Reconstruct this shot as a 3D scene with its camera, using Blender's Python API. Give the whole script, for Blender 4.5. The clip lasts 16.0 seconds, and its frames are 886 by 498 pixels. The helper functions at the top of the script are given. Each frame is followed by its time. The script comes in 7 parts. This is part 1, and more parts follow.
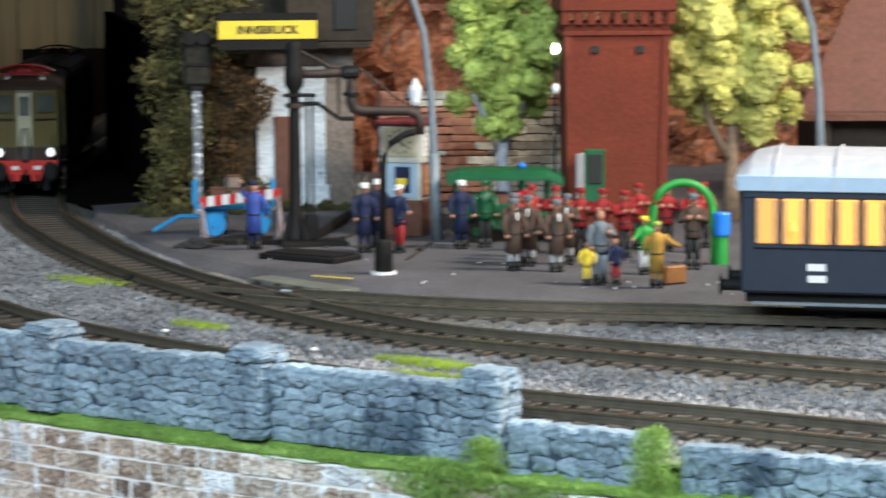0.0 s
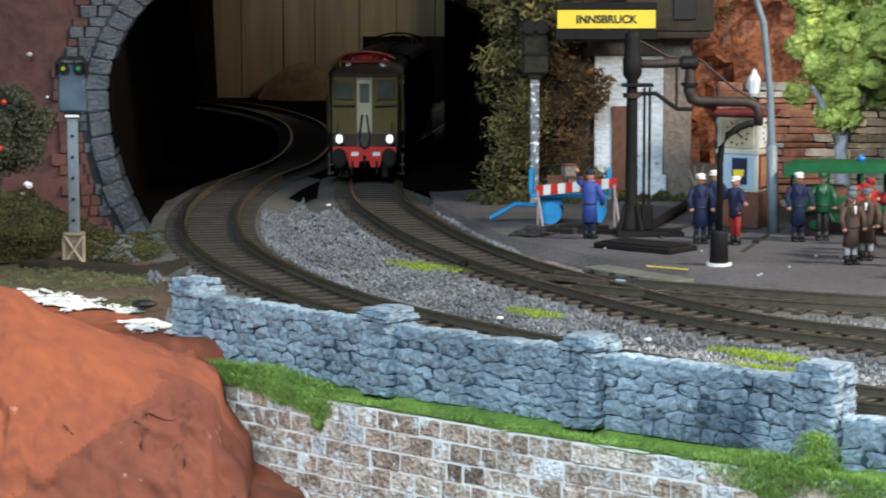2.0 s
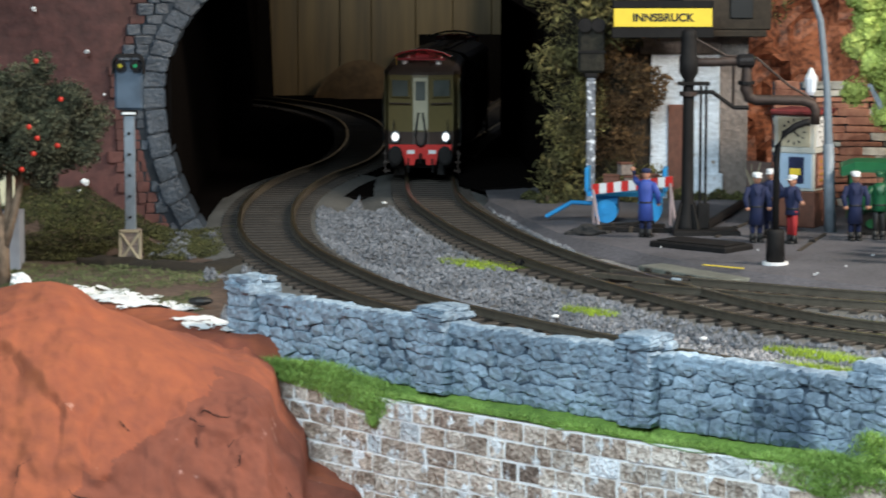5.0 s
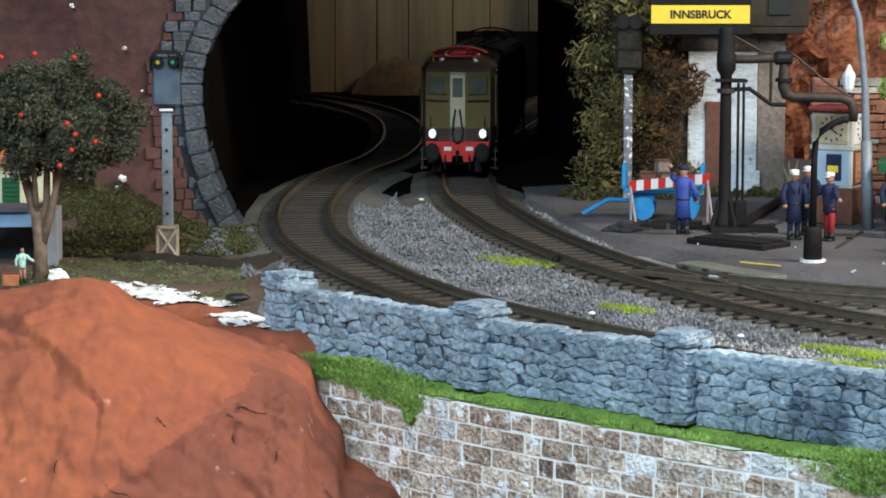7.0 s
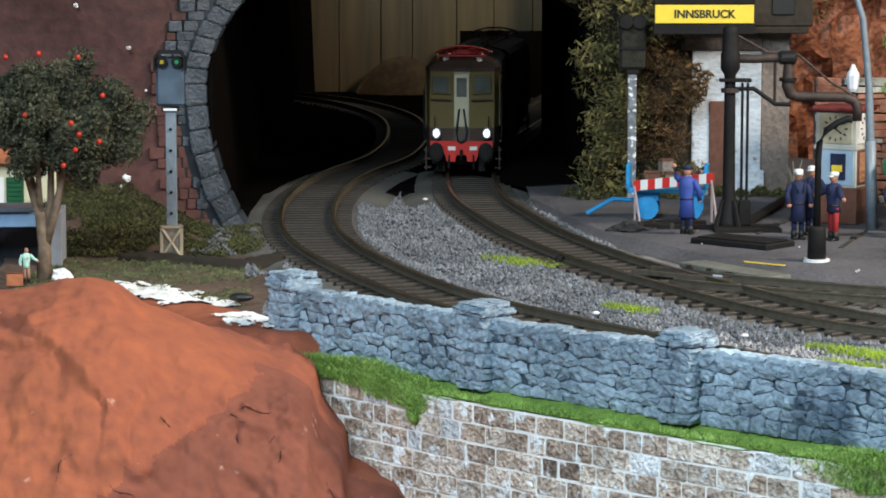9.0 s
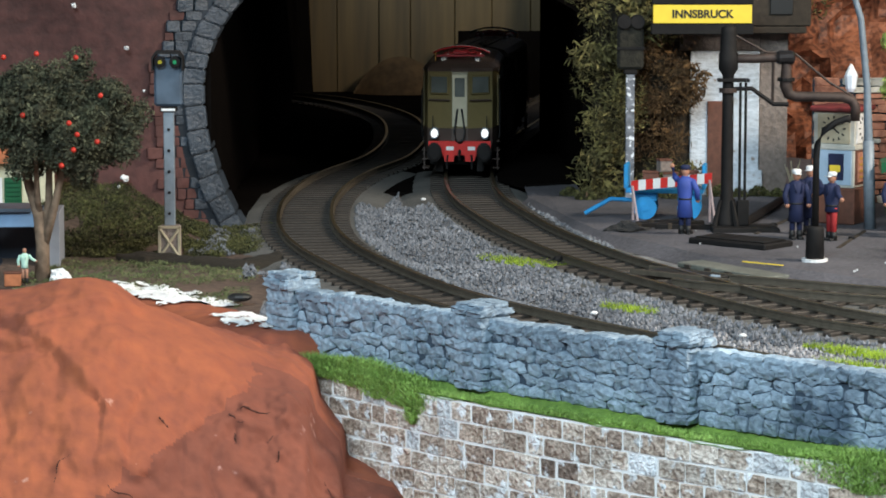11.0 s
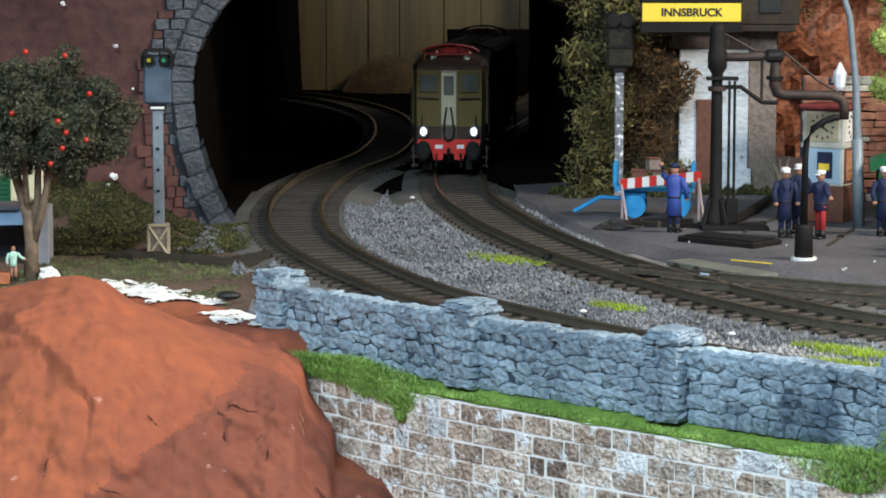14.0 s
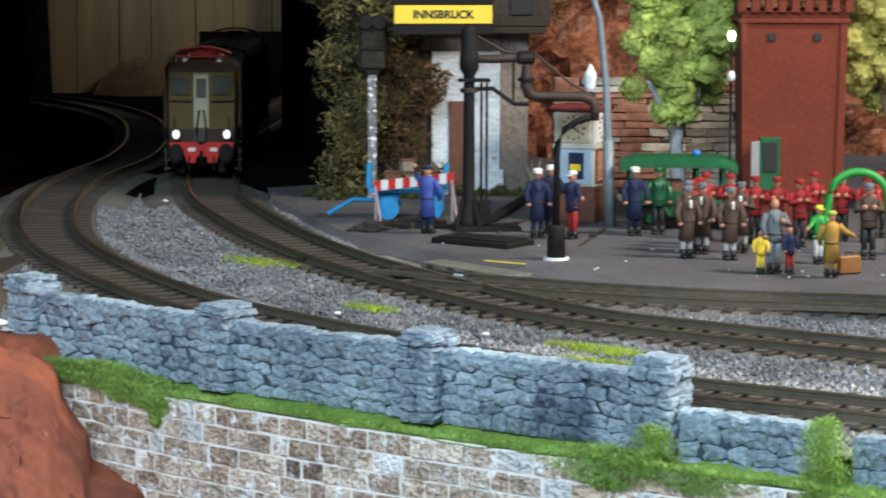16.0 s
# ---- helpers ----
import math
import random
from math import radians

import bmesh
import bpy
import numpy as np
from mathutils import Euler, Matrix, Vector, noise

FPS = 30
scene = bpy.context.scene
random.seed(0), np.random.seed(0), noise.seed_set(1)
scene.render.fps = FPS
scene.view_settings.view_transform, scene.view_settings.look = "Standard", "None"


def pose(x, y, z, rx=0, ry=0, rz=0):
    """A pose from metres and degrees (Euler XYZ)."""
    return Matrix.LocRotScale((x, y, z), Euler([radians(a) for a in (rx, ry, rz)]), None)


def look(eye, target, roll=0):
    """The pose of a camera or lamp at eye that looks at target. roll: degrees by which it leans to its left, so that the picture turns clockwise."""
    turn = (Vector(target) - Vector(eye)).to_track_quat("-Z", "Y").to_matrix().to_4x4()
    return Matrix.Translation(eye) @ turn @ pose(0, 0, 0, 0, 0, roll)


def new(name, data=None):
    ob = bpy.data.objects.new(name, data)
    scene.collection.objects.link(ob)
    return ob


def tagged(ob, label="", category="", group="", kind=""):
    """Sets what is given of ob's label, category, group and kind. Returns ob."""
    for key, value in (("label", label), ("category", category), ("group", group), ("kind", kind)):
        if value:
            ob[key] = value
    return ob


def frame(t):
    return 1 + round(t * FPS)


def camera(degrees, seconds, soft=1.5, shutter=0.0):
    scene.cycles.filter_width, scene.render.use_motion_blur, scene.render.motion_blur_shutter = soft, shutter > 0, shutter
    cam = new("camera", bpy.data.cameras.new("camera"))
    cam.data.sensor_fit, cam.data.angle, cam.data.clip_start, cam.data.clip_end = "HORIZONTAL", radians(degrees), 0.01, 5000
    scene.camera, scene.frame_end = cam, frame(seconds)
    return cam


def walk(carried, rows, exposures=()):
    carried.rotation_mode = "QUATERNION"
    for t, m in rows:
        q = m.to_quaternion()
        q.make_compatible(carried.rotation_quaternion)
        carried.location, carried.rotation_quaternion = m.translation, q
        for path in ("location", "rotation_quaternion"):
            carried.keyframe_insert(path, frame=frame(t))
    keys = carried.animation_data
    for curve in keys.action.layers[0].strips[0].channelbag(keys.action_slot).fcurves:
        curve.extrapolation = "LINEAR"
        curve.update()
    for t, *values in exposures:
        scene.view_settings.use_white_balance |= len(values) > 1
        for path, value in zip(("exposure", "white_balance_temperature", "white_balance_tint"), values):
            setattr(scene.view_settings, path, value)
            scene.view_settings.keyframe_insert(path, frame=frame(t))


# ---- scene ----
# Model railway at 1:87; all builder functions below take millimetres.
MM = 0.001
FOV = 18.0
EYE = (0.0, 0.0, 0.097)
ROWS = (
    (0.0, 83.393, 0.214, -8.918),
    (0.5, 83.316, 0.117, -6.450),
    (1.0, 83.271, 0.106, -4.705),
    (1.5, 83.226, 0.052, -3.263),
    (2.0, 83.193, 0.020, -1.992),
    (2.5, 83.159, 0.014, -1.480),
    (3.0, 83.155, 0.013, -1.449),
    (3.5, 83.147, -0.012, -1.481),
    (4.0, 83.144, 0.011, -1.421),
    (4.5, 83.146, -0.029, -1.548),
    (5.0, 83.153, -0.016, -0.840),
    (5.2, 83.126, -0.003, -0.456),
    (7.5, 83.080, 0.004, -0.056),
    (8.0, 83.072, 0.061, -0.061),
    (8.5, 83.079, -0.022, 0.027),
    (9.0, 83.080, -0.000, 0.000),
    (11.5, 83.081, 0.017, -0.046),
    (12.0, 83.075, 0.019, -0.054),
    (12.5, 83.063, -0.019, -0.080),
    (13.0, 83.063, -0.014, -0.121),
    (13.5, 83.062, 0.003, -0.176),
    (14.0, 83.045, -0.025, -0.261),
    (14.5, 83.023, -0.038, -0.683),
    (15.0, 83.006, -0.071, -2.080),
    (15.5, 83.054, -0.049, -3.903),
    (16.0, 83.097, -0.151, -5.315),
)
cam = camera(FOV, 16.0, soft=1.8, shutter=0.6)
walk(cam, [(t, pose(*EYE, rx, ry, rz)) for t, rx, ry, rz in ROWS],
     exposures=((0.0, 0.10), (1.5, 0.05), (3.0, 0.0), (16.0, 0.0)))

# ---- light: a lamp over the layout, a window behind the viewer, dim hall air ----
world = bpy.data.worlds.new("hall_air")
scene.world = world
world.use_nodes = True
world.node_tree.nodes["Background"].inputs[0].default_value = (0.55, 0.62, 0.75, 1)
world.node_tree.nodes["Background"].inputs[1].default_value = 0.14


def area_lamp(name, eye, target, sx, sy, watts, colour):
    lamp = bpy.data.lights.new(name, "AREA")
    lamp.shape, lamp.size, lamp.size_y, lamp.energy, lamp.color = "RECTANGLE", sx, sy, watts, colour
    ob = new(name, lamp)
    ob.matrix_world = look(eye, target)
    return ob


area_lamp("ceiling_lamp", (0.50, 0.58, 0.45), (0.06, 0.64, 0.0), 0.12, 0.12, 4.8, (1.0, 0.88, 0.72))
area_lamp("window_light", (-0.20, -0.15, 0.58), (0.05, 0.56, 0.0), 0.42, 0.36, 10.9, (0.72, 0.90, 1.0))
area_lamp("hall_lamp", (0.40, 0.33, 0.24), (0.17, 0.50, 0.0), 0.10, 0.10, 1.6, (1.0, 0.97, 0.94))


# ---- materials ----
def material(name, colour, rough=0.7, metal=0.0, vary=0.25, grain=3.0, stain=30.0, bump=0.3, tint=None, spread=0.0, coat=0.0, sharp=0.28, fleck=None, stretch=None):
    """Principled surface with fine grain (mm), wide stains (mm), relief and per-object spread."""
    m = bpy.data.materials.new(name)
    m.use_nodes = True
    nt = m.node_tree
    b = nt.nodes["Principled BSDF"]
    b.inputs["Roughness"].default_value, b.inputs["Metallic"].default_value = rough, metal
    b.inputs["Coat Weight"].default_value = coat
    tc = nt.nodes.new("ShaderNodeNewGeometry")
    where = tc.outputs["Position"]
    if stretch:
        mul = nt.nodes.new("ShaderNodeVectorMath")
        mul.operation = "MULTIPLY"
        mul.inputs[1].default_value = stretch
        nt.links.new(where, mul.inputs[0])
        where = mul.outputs[0]
    n1, n2 = nt.nodes.new("ShaderNodeTexNoise"), nt.nodes.new("ShaderNodeTexNoise")
    for n, size, det in ((n1, grain, 4.0), (n2, stain, 3.0)):
        n.inputs["Scale"].default_value, n.inputs["Detail"].default_value = 1000.0 / size, det
        nt.links.new(where, n.inputs["Vector"])
    add = nt.nodes.new("ShaderNodeMath")
    add.operation = "ADD"
    nt.links.new(n1.outputs["Fac"], add.inputs[0])
    nt.links.new(n2.outputs["Fac"], add.inputs[1])
    ramp = nt.nodes.new("ShaderNodeMapRange")
    ramp.inputs["From Min"].default_value, ramp.inputs["From Max"].default_value = 1 - sharp, 1 + sharp
    nt.links.new(add.outputs[0], ramp.inputs["Value"])
    mix = nt.nodes.new("ShaderNodeMix")
    mix.data_type = "RGBA"
    dark = [c * (1 - vary) for c in colour]
    light = list(tint) if tint else [min(1.0, c * (1 + vary)) for c in colour]
    mix.inputs["A"].default_value, mix.inputs["B"].default_value = (*dark, 1), (*light, 1)
    nt.links.new(ramp.outputs[0], mix.inputs["Factor"])
    last = mix.outputs["Result"]
    if fleck:
        n3 = nt.nodes.new("ShaderNodeTexNoise")
        n3.inputs["Scale"].default_value, n3.inputs["Detail"].default_value = 1000.0 / fleck[1], 5.0
        nt.links.new(tc.outputs["Position"], n3.inputs["Vector"])
        cut = nt.nodes.new("ShaderNodeMapRange")
        cut.inputs["From Min"].default_value, cut.inputs["From Max"].default_value = fleck[2], fleck[2] + 0.06
        nt.links.new(n3.outputs["Fac"], cut.inputs["Value"])
        mix2 = nt.nodes.new("ShaderNodeMix")
        mix2.data_type = "RGBA"
        mix2.inputs["B"].default_value = (*fleck[0], 1)
        nt.links.new(cut.outputs[0], mix2.inputs["Factor"])
        nt.links.new(last, mix2.inputs["A"])
        last = mix2.outputs["Result"]
    if spread:
        info = nt.nodes.new("ShaderNodeObjectInfo")
        geo = nt.nodes.new("ShaderNodeNewGeometry")
        both = nt.nodes.new("ShaderNodeMath")
        both.operation = "ADD"
        nt.links.new(info.outputs["Random"], both.inputs[0])
        nt.links.new(geo.outputs["Random Per Island"], both.inputs[1])
        wrap = nt.nodes.new("ShaderNodeMath")
        wrap.operation = "FRACT"
        nt.links.new(both.outputs[0], wrap.inputs[0])
        rng = nt.nodes.new("ShaderNodeMapRange")
        rng.inputs["To Min"].default_value, rng.inputs["To Max"].default_value = 1 - spread, 1 + spread
        nt.links.new(wrap.outputs[0], rng.inputs["Value"])
        hsv = nt.nodes.new("ShaderNodeHueSaturation")
        nt.links.new(rng.outputs[0], hsv.inputs["Value"])
        nt.links.new(last, hsv.inputs["Color"])
        last = hsv.outputs["Color"]
    nt.links.new(last, b.inputs["Base Color"])
    if bump:
        bp = nt.nodes.new("ShaderNodeBump")
        bp.inputs["Strength"].default_value, bp.inputs["Distance"].default_value = bump, 0.0007
        nt.links.new(add.outputs[0], bp.inputs["Height"])
        nt.links.new(bp.outputs[0], b.inputs["Normal"])
    return m


def lit(name, colour, strength):
    m = bpy.data.materials.new(name)
    m.use_nodes = True
    b = m.node_tree.nodes["Principled BSDF"]
    b.inputs["Base Color"].default_value = (*colour, 1)
    b.inputs["Emission Color"].default_value = (*colour, 1)
    b.inputs["Emission Strength"].default_value = strength
    return m


def clear(name, colour=(0.9, 0.95, 0.95), rough=0.05):
    m = bpy.data.materials.new(name)
    m.use_nodes = True
    b = m.node_tree.nodes["Principled BSDF"]
    b.inputs["Base Color"].default_value = (*colour, 1)
    b.inputs["Roughness"].default_value = rough
    b.inputs["Transmission Weight"].default_value = 1.0
    b.inputs["IOR"].default_value = 1.2
    return m


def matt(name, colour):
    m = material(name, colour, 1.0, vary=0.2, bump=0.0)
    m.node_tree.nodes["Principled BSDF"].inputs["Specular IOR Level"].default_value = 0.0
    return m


M = dict(
    gravel=material("grey_gravel", (0.110, 0.116, 0.132), 0.95, vary=0.35, grain=1.2, stain=22, bump=0.8, tint=(0.225, 0.235, 0.258), spread=0.35),
    bed=material("track_bed", (0.090, 0.089, 0.083), 0.9, vary=0.3, grain=0.8, stain=30, bump=0.35, tint=(0.132, 0.130, 0.122)),
    soil=material("painted_ground", (0.100, 0.064, 0.046), 0.95, vary=0.45, grain=2, stain=25, bump=0.8),
    sleeper=material("brown_sleepers", (0.032, 0.026, 0.021), 0.6, vary=0.3, grain=1.5, stain=30, bump=0.2, spread=0.2),
    rail=material("rusty_rail", (0.094, 0.078, 0.058), 0.6, 0.15, vary=0.3, grain=2, stain=40, bump=0.1),
    railtop=material("worn_railhead", (0.42, 0.34, 0.22), 0.28, 0.95, vary=0.35, grain=3, stain=30, bump=0.05),
    tarmac=material("grey_platform", (0.086, 0.083, 0.094), 0.85, vary=0.35, grain=1.2, stain=30, bump=0.6),
    rock=material("terracotta_rock", (0.185, 0.051, 0.031), 0.92, vary=0.0, grain=4, stain=55, bump=0.5, tint=(0.365, 0.100, 0.040), sharp=0.4, fleck=((0.44, 0.22, 0.16), 5.0, 0.71)),
    cliff=material("dark_red_plaster", (0.072, 0.026, 0.022), 0.8, vary=0.4, grain=4, stain=45, bump=0.8, fleck=((0.7, 0.68, 0.66), 7.0, 0.745)),
    cliff2=material("red_rock_wall", (0.16, 0.048, 0.025), 0.6, vary=0.65, grain=2, stain=14, bump=1.0, tint=(0.35, 0.125, 0.060), sharp=0.2),
    ashlar=material("blue_grey_ashlar", (0.026, 0.037, 0.052), 0.42, vary=0.4, grain=1.0, stain=9, bump=0.55, tint=(0.056, 0.074, 0.097), spread=0.13),
    drystone=material("blue_grey_stone", (0.19, 0.265, 0.345), 0.8, vary=0.35, grain=1.1, stain=20, bump=0.55, tint=(0.36, 0.46, 0.55), sharp=0.3, spread=0.12, fleck=((0.085, 0.125, 0.175), 26.0, 0.60)),
    joint=material("dark_joint", (0.036, 0.056, 0.082), 0.95, vary=0.2, bump=0.3),
    mortar=material("white_mortar", (0.93, 0.92, 0.91), 0.9, vary=0.05, bump=0.3),
    plaster=material("bare_plaster", (0.86, 0.85, 0.84), 0.9, vary=0.12, grain=1.5, stain=8, bump=0.9),
    plank=material("pine_boards", (0.105, 0.068, 0.024), 0.65, vary=0.4, grain=5, stain=40, bump=0.1, spread=0.18, stretch=(1, 1, 0.07)),
    # near-black without gloss: the tunnel's shade is put into this colour
    black=matt("tunnel_shade_black", (0.0060, 0.0050, 0.0046)),
    grass=material("green_grass", (0.28, 0.47, 0.08), 0.9, vary=0.4, grain=1, stain=12, bump=0.2, tint=(0.48, 0.70, 0.19), spread=0.35),
    lime=material("lime_grass", (0.27, 0.37, 0.03), 0.9, vary=0.35, grain=1, stain=10, bump=0.2, spread=0.3),
    moss=material("olive_moss", (0.070, 0.062, 0.020), 0.95, vary=0.5, grain=1.5, stain=11, bump=0.4, tint=(0.20, 0.175, 0.062), spread=0.6),
    leaf=material("dark_leaves", (0.038, 0.044, 0.025), 0.9, vary=0.4, grain=2, stain=12, bump=0.2, tint=(0.10, 0.10, 0.055), spread=0.5),
    leaf2=material("light_green_leaves", (0.35, 0.45, 0.09), 0.9, vary=0.35, grain=1.6, stain=12, bump=0.6, tint=(0.50, 0.60, 0.16), spread=0.3),
    leaf3=material("yellow_leaves", (0.50, 0.48, 0.10), 0.9, vary=0.35, grain=1.6, stain=12, bump=0.6, tint=(0.70, 0.67, 0.21), spread=0.25),
    brownroof=material("brown_tiles", (0.13, 0.05, 0.035), 0.7, vary=0.25, grain=2, stain=25, bump=0.3),
    tower=material("red_tower_brick", (0.150, 0.027, 0.012), 0.95, vary=0.2, grain=1.2, stain=22, bump=0.3),
    wash=material("white_limewash", (0.58, 0.63, 0.69), 0.9, vary=0.25, grain=1.3, stain=12, bump=0.6, stretch=(0.6, 0.6, 1.3), fleck=((0.30, 0.25, 0.22), 3.5, 0.66)),
    tan=material("tan_roughcast", (0.22, 0.175, 0.15), 0.9, vary=0.3, grain=1.5, stain=10, bump=1.0),
    darkwood=material("dark_wood", (0.035, 0.026, 0.018), 0.9, vary=0.35, grain=2, stain=20, bump=0.3),
    brownwood=material("brown_wood", (0.13, 0.05, 0.03), 0.7, vary=0.3, grain=2, stain=20, bump=0.3),
    bark=material("grey_brown_bark", (0.22, 0.15, 0.10), 0.85, vary=0.35, grain=2, stain=12, bump=0.6),
    greybark=material("grey_bark", (0.30, 0.32, 0.36), 0.85, vary=0.35, grain=2, stain=12, bump=0.6),
    iron=material("black_iron", (0.011, 0.010, 0.010), 0.7, 0.0, vary=0.3, grain=2, stain=15, bump=0.15),
    rust=material("brown_iron", (0.040, 0.025, 0.020), 0.65, 0.1, vary=0.4, grain=2, stain=12, bump=0.15),
    steel=material("grey_steel", (0.20, 0.24, 0.28), 0.5, 0.2, vary=0.2, grain=2, stain=25, bump=0.05),
    olive=material("khaki_loco_paint", (0.145, 0.112, 0.044), 0.42, vary=0.06, grain=2, stain=30, bump=0.03),
    brown=material("chestnut_loco_paint", (0.060, 0.040, 0.032), 0.5, vary=0.1, grain=2, stain=30, bump=0.05),
    red=material("signal_red", (0.55, 0.02, 0.015), 0.4, vary=0.12, grain=2, stain=15, bump=0.03),
    yellow=material("sign_yellow", (0.85, 0.62, 0.05), 0.5, vary=0.05, bump=0.0),
    ink=material("black_ink", (0.01, 0.01, 0.01), 0.6, vary=0.0, bump=0.0),
    white=material("white_paint", (0.75, 0.75, 0.75), 0.5, vary=0.06, bump=0.05),
    cream=material("cream_render", (0.66, 0.61, 0.42), 0.8, vary=0.1, bump=0.3),
    green=material("green_enamel", (0.010, 0.095, 0.038), 0.4, vary=0.2, bump=0.05),
    blue=material("bright_blue_paint", (0.02, 0.27, 0.60), 0.45, vary=0.15, bump=0.05),
    navy=material("navy_cloth", (0.009, 0.015, 0.055), 0.8, vary=0.25, bump=0.1),
    slate=material("slate_blue_paint", (0.020, 0.028, 0.046), 0.4, vary=0.12, bump=0.03),
    silver=material("silver_roof", (0.45, 0.46, 0.50), 0.5, 0.2, vary=0.1, bump=0.05),
    skin=material("painted_skin", (0.40, 0.19, 0.12), 0.6, vary=0.1, bump=0.0),
    cbrown=material("brown_cloth", (0.070, 0.042, 0.030), 0.8, vary=0.25, bump=0.1),
    cgrey=material("grey_cloth", (0.13, 0.15, 0.17), 0.8, vary=0.25, bump=0.1),
    cochre=material("ochre_cloth", (0.42, 0.23, 0.04), 0.8, vary=0.2, bump=0.1),
    cred=material("red_cloth", (0.27, 0.012, 0.014), 0.8, vary=0.2, bump=0.1),
    orange=material("ripe_orange", (0.50, 0.026, 0.012), 0.45, vary=0.15, bump=0.0),
    glass=clear("window_glass"),
    glow=lit("headlamp_glow", (1.0, 0.98, 0.92), 1.3),
    warm=lit("compartment_glow", (1.0, 0.42, 0.08), 0.75),
    bulb=lit("bulb_glow", (0.85, 0.92, 1.0), 14.0),
)
M["doorpaint"] = material("pale_khaki_paint", (0.46, 0.42, 0.30), 0.45, vary=0.08, bump=0.03)
M["darkglass"] = material("dark_cab_glass", (0.10, 0.11, 0.10), 0.12, vary=0.3, grain=6, stain=20, bump=0.0)
M["milk"] = material("frosted_glass", (0.78, 0.82, 0.88), 0.25, vary=0.05, bump=0.0)
M["flake"] = material("flaking_white_paint", (0.10, 0.11, 0.13), 0.8, vary=0.4, grain=2.5, stain=6, bump=0.6, tint=(0.24, 0.26, 0.30), fleck=((0.72, 0.75, 0.80), 1.8, 0.55))
M["polished"] = material("polished_iron", (0.06, 0.055, 0.055), 0.22, 0.7, vary=0.3, grain=2, stain=8, bump=0.05)
M["pinkpole"] = material("pale_pink_pole", (0.42, 0.32, 0.32), 0.6, vary=0.2, bump=0.05)
M["heap"] = material("dark_ash", (0.030, 0.028, 0.027), 0.95, vary=0.4, grain=1.2, stain=6, bump=0.9)
M["portaljoint"] = material("dark_portal_joint", (0.011, 0.016, 0.023), 0.8, vary=0.3, bump=0.3)
M["roofred"] = material("faded_red_roof", (0.17, 0.026, 0.026), 0.6, vary=0.3, grain=2, stain=8, bump=0.1)
M["drymoss"] = material("rust_brown_moss", (0.062, 0.034, 0.012), 0.95, vary=0.5, grain=1.5, stain=11, bump=0.4, tint=(0.155, 0.085, 0.032), spread=0.5)
M["ballast"] = material("grey_ballast_sand", (0.17, 0.17, 0.175), 0.95, vary=0.35, grain=0.8, stain=14, bump=0.8, tint=(0.29, 0.285, 0.285))
M["pale_gravel"] = material("pale_gravel", (0.29, 0.275, 0.28), 0.95, vary=0.3, grain=1.2, stain=12, bump=0.8, tint=(0.42, 0.405, 0.41), spread=0.3)
M["slabgrey"] = material("grey_green_slab", (0.125, 0.130, 0.112), 0.9, vary=0.3, grain=1.2, stain=10, bump=0.4)
M["mossy"] = material("mossy_black_iron", (0.012, 0.011, 0.009), 0.95, vary=0.4, grain=1.5, stain=7, bump=0.8, tint=(0.026, 0.024, 0.016))
M["blue2"] = material("overall_blue", (0.03, 0.06, 0.27), 0.7, vary=0.2, bump=0.1)
M["blue3"] = material("barrel_blue", (0.02, 0.20, 0.72), 0.4, vary=0.1, bump=0.0)
M["green2"] = material("bright_green", (0.02, 0.27, 0.04), 0.5, vary=0.15, bump=0.0)
M["lime2"] = material("lime_cap", (0.35, 0.45, 0.08), 0.6, vary=0.1, bump=0.0)
M["white2"] = material("off_white_cloth", (0.44, 0.45, 0.46), 0.8, vary=0.15, bump=0.1)
M["tanleather"] = material("brown_leather", (0.26, 0.11, 0.035), 0.55, vary=0.2, bump=0.1)
M["palestone"] = material("pale_stone", (0.52, 0.46, 0.38), 0.85, vary=0.3, grain=2, stain=12, bump=0.6, tint=(0.74, 0.70, 0.62), spread=0.15)
M["pinkstone"] = material("red_stone", (0.34, 0.13, 0.08), 0.85, vary=0.3, grain=2, stain=12, bump=0.6, tint=(0.48, 0.22, 0.14), spread=0.15)
M["lightblue"] = material("pale_blue_paint", (0.35, 0.47, 0.60), 0.5, vary=0.08, bump=0.0)
M["curtain"] = material("tan_curtain", (0.45, 0.30, 0.14), 0.8, vary=0.2, bump=0.1)
M["headblue"] = material("blue_grey_enamel", (0.062, 0.088, 0.122), 0.4, vary=0.35, grain=4, stain=9, bump=0.05)
M["amber"] = material("amber_lens", (0.35, 0.30, 0.03), 0.2, vary=0.05, bump=0.0)
M["cream2"] = material("pale_timber", (0.42, 0.36, 0.25), 0.8, vary=0.2, bump=0.2)
M["terracotta"] = material("roof_terracotta", (0.38, 0.13, 0.055), 0.8, vary=0.25, grain=2, stain=8, bump=0.5)
M["shedgrey"] = material("shed_grey", (0.27, 0.29, 0.33), 0.7, vary=0.12, bump=0.1)
M["skyblue"] = material("pale_blue_board", (0.16, 0.28, 0.45), 0.6, vary=0.1, bump=0.0)
M["mint"] = material("mint_cloth", (0.50, 0.75, 0.62), 0.7, vary=0.08, bump=0.05)
M["scrub"] = material("dull_green_flock", (0.09, 0.115, 0.042), 0.95, vary=0.4, grain=1, stain=9, bump=0.3, tint=(0.19, 0.215, 0.09), spread=0.4)
M["mud"] = material("dark_earth_flock", (0.015, 0.011, 0.006), 0.95, vary=0.4, grain=1, stain=9, bump=0.3, spread=0.4)
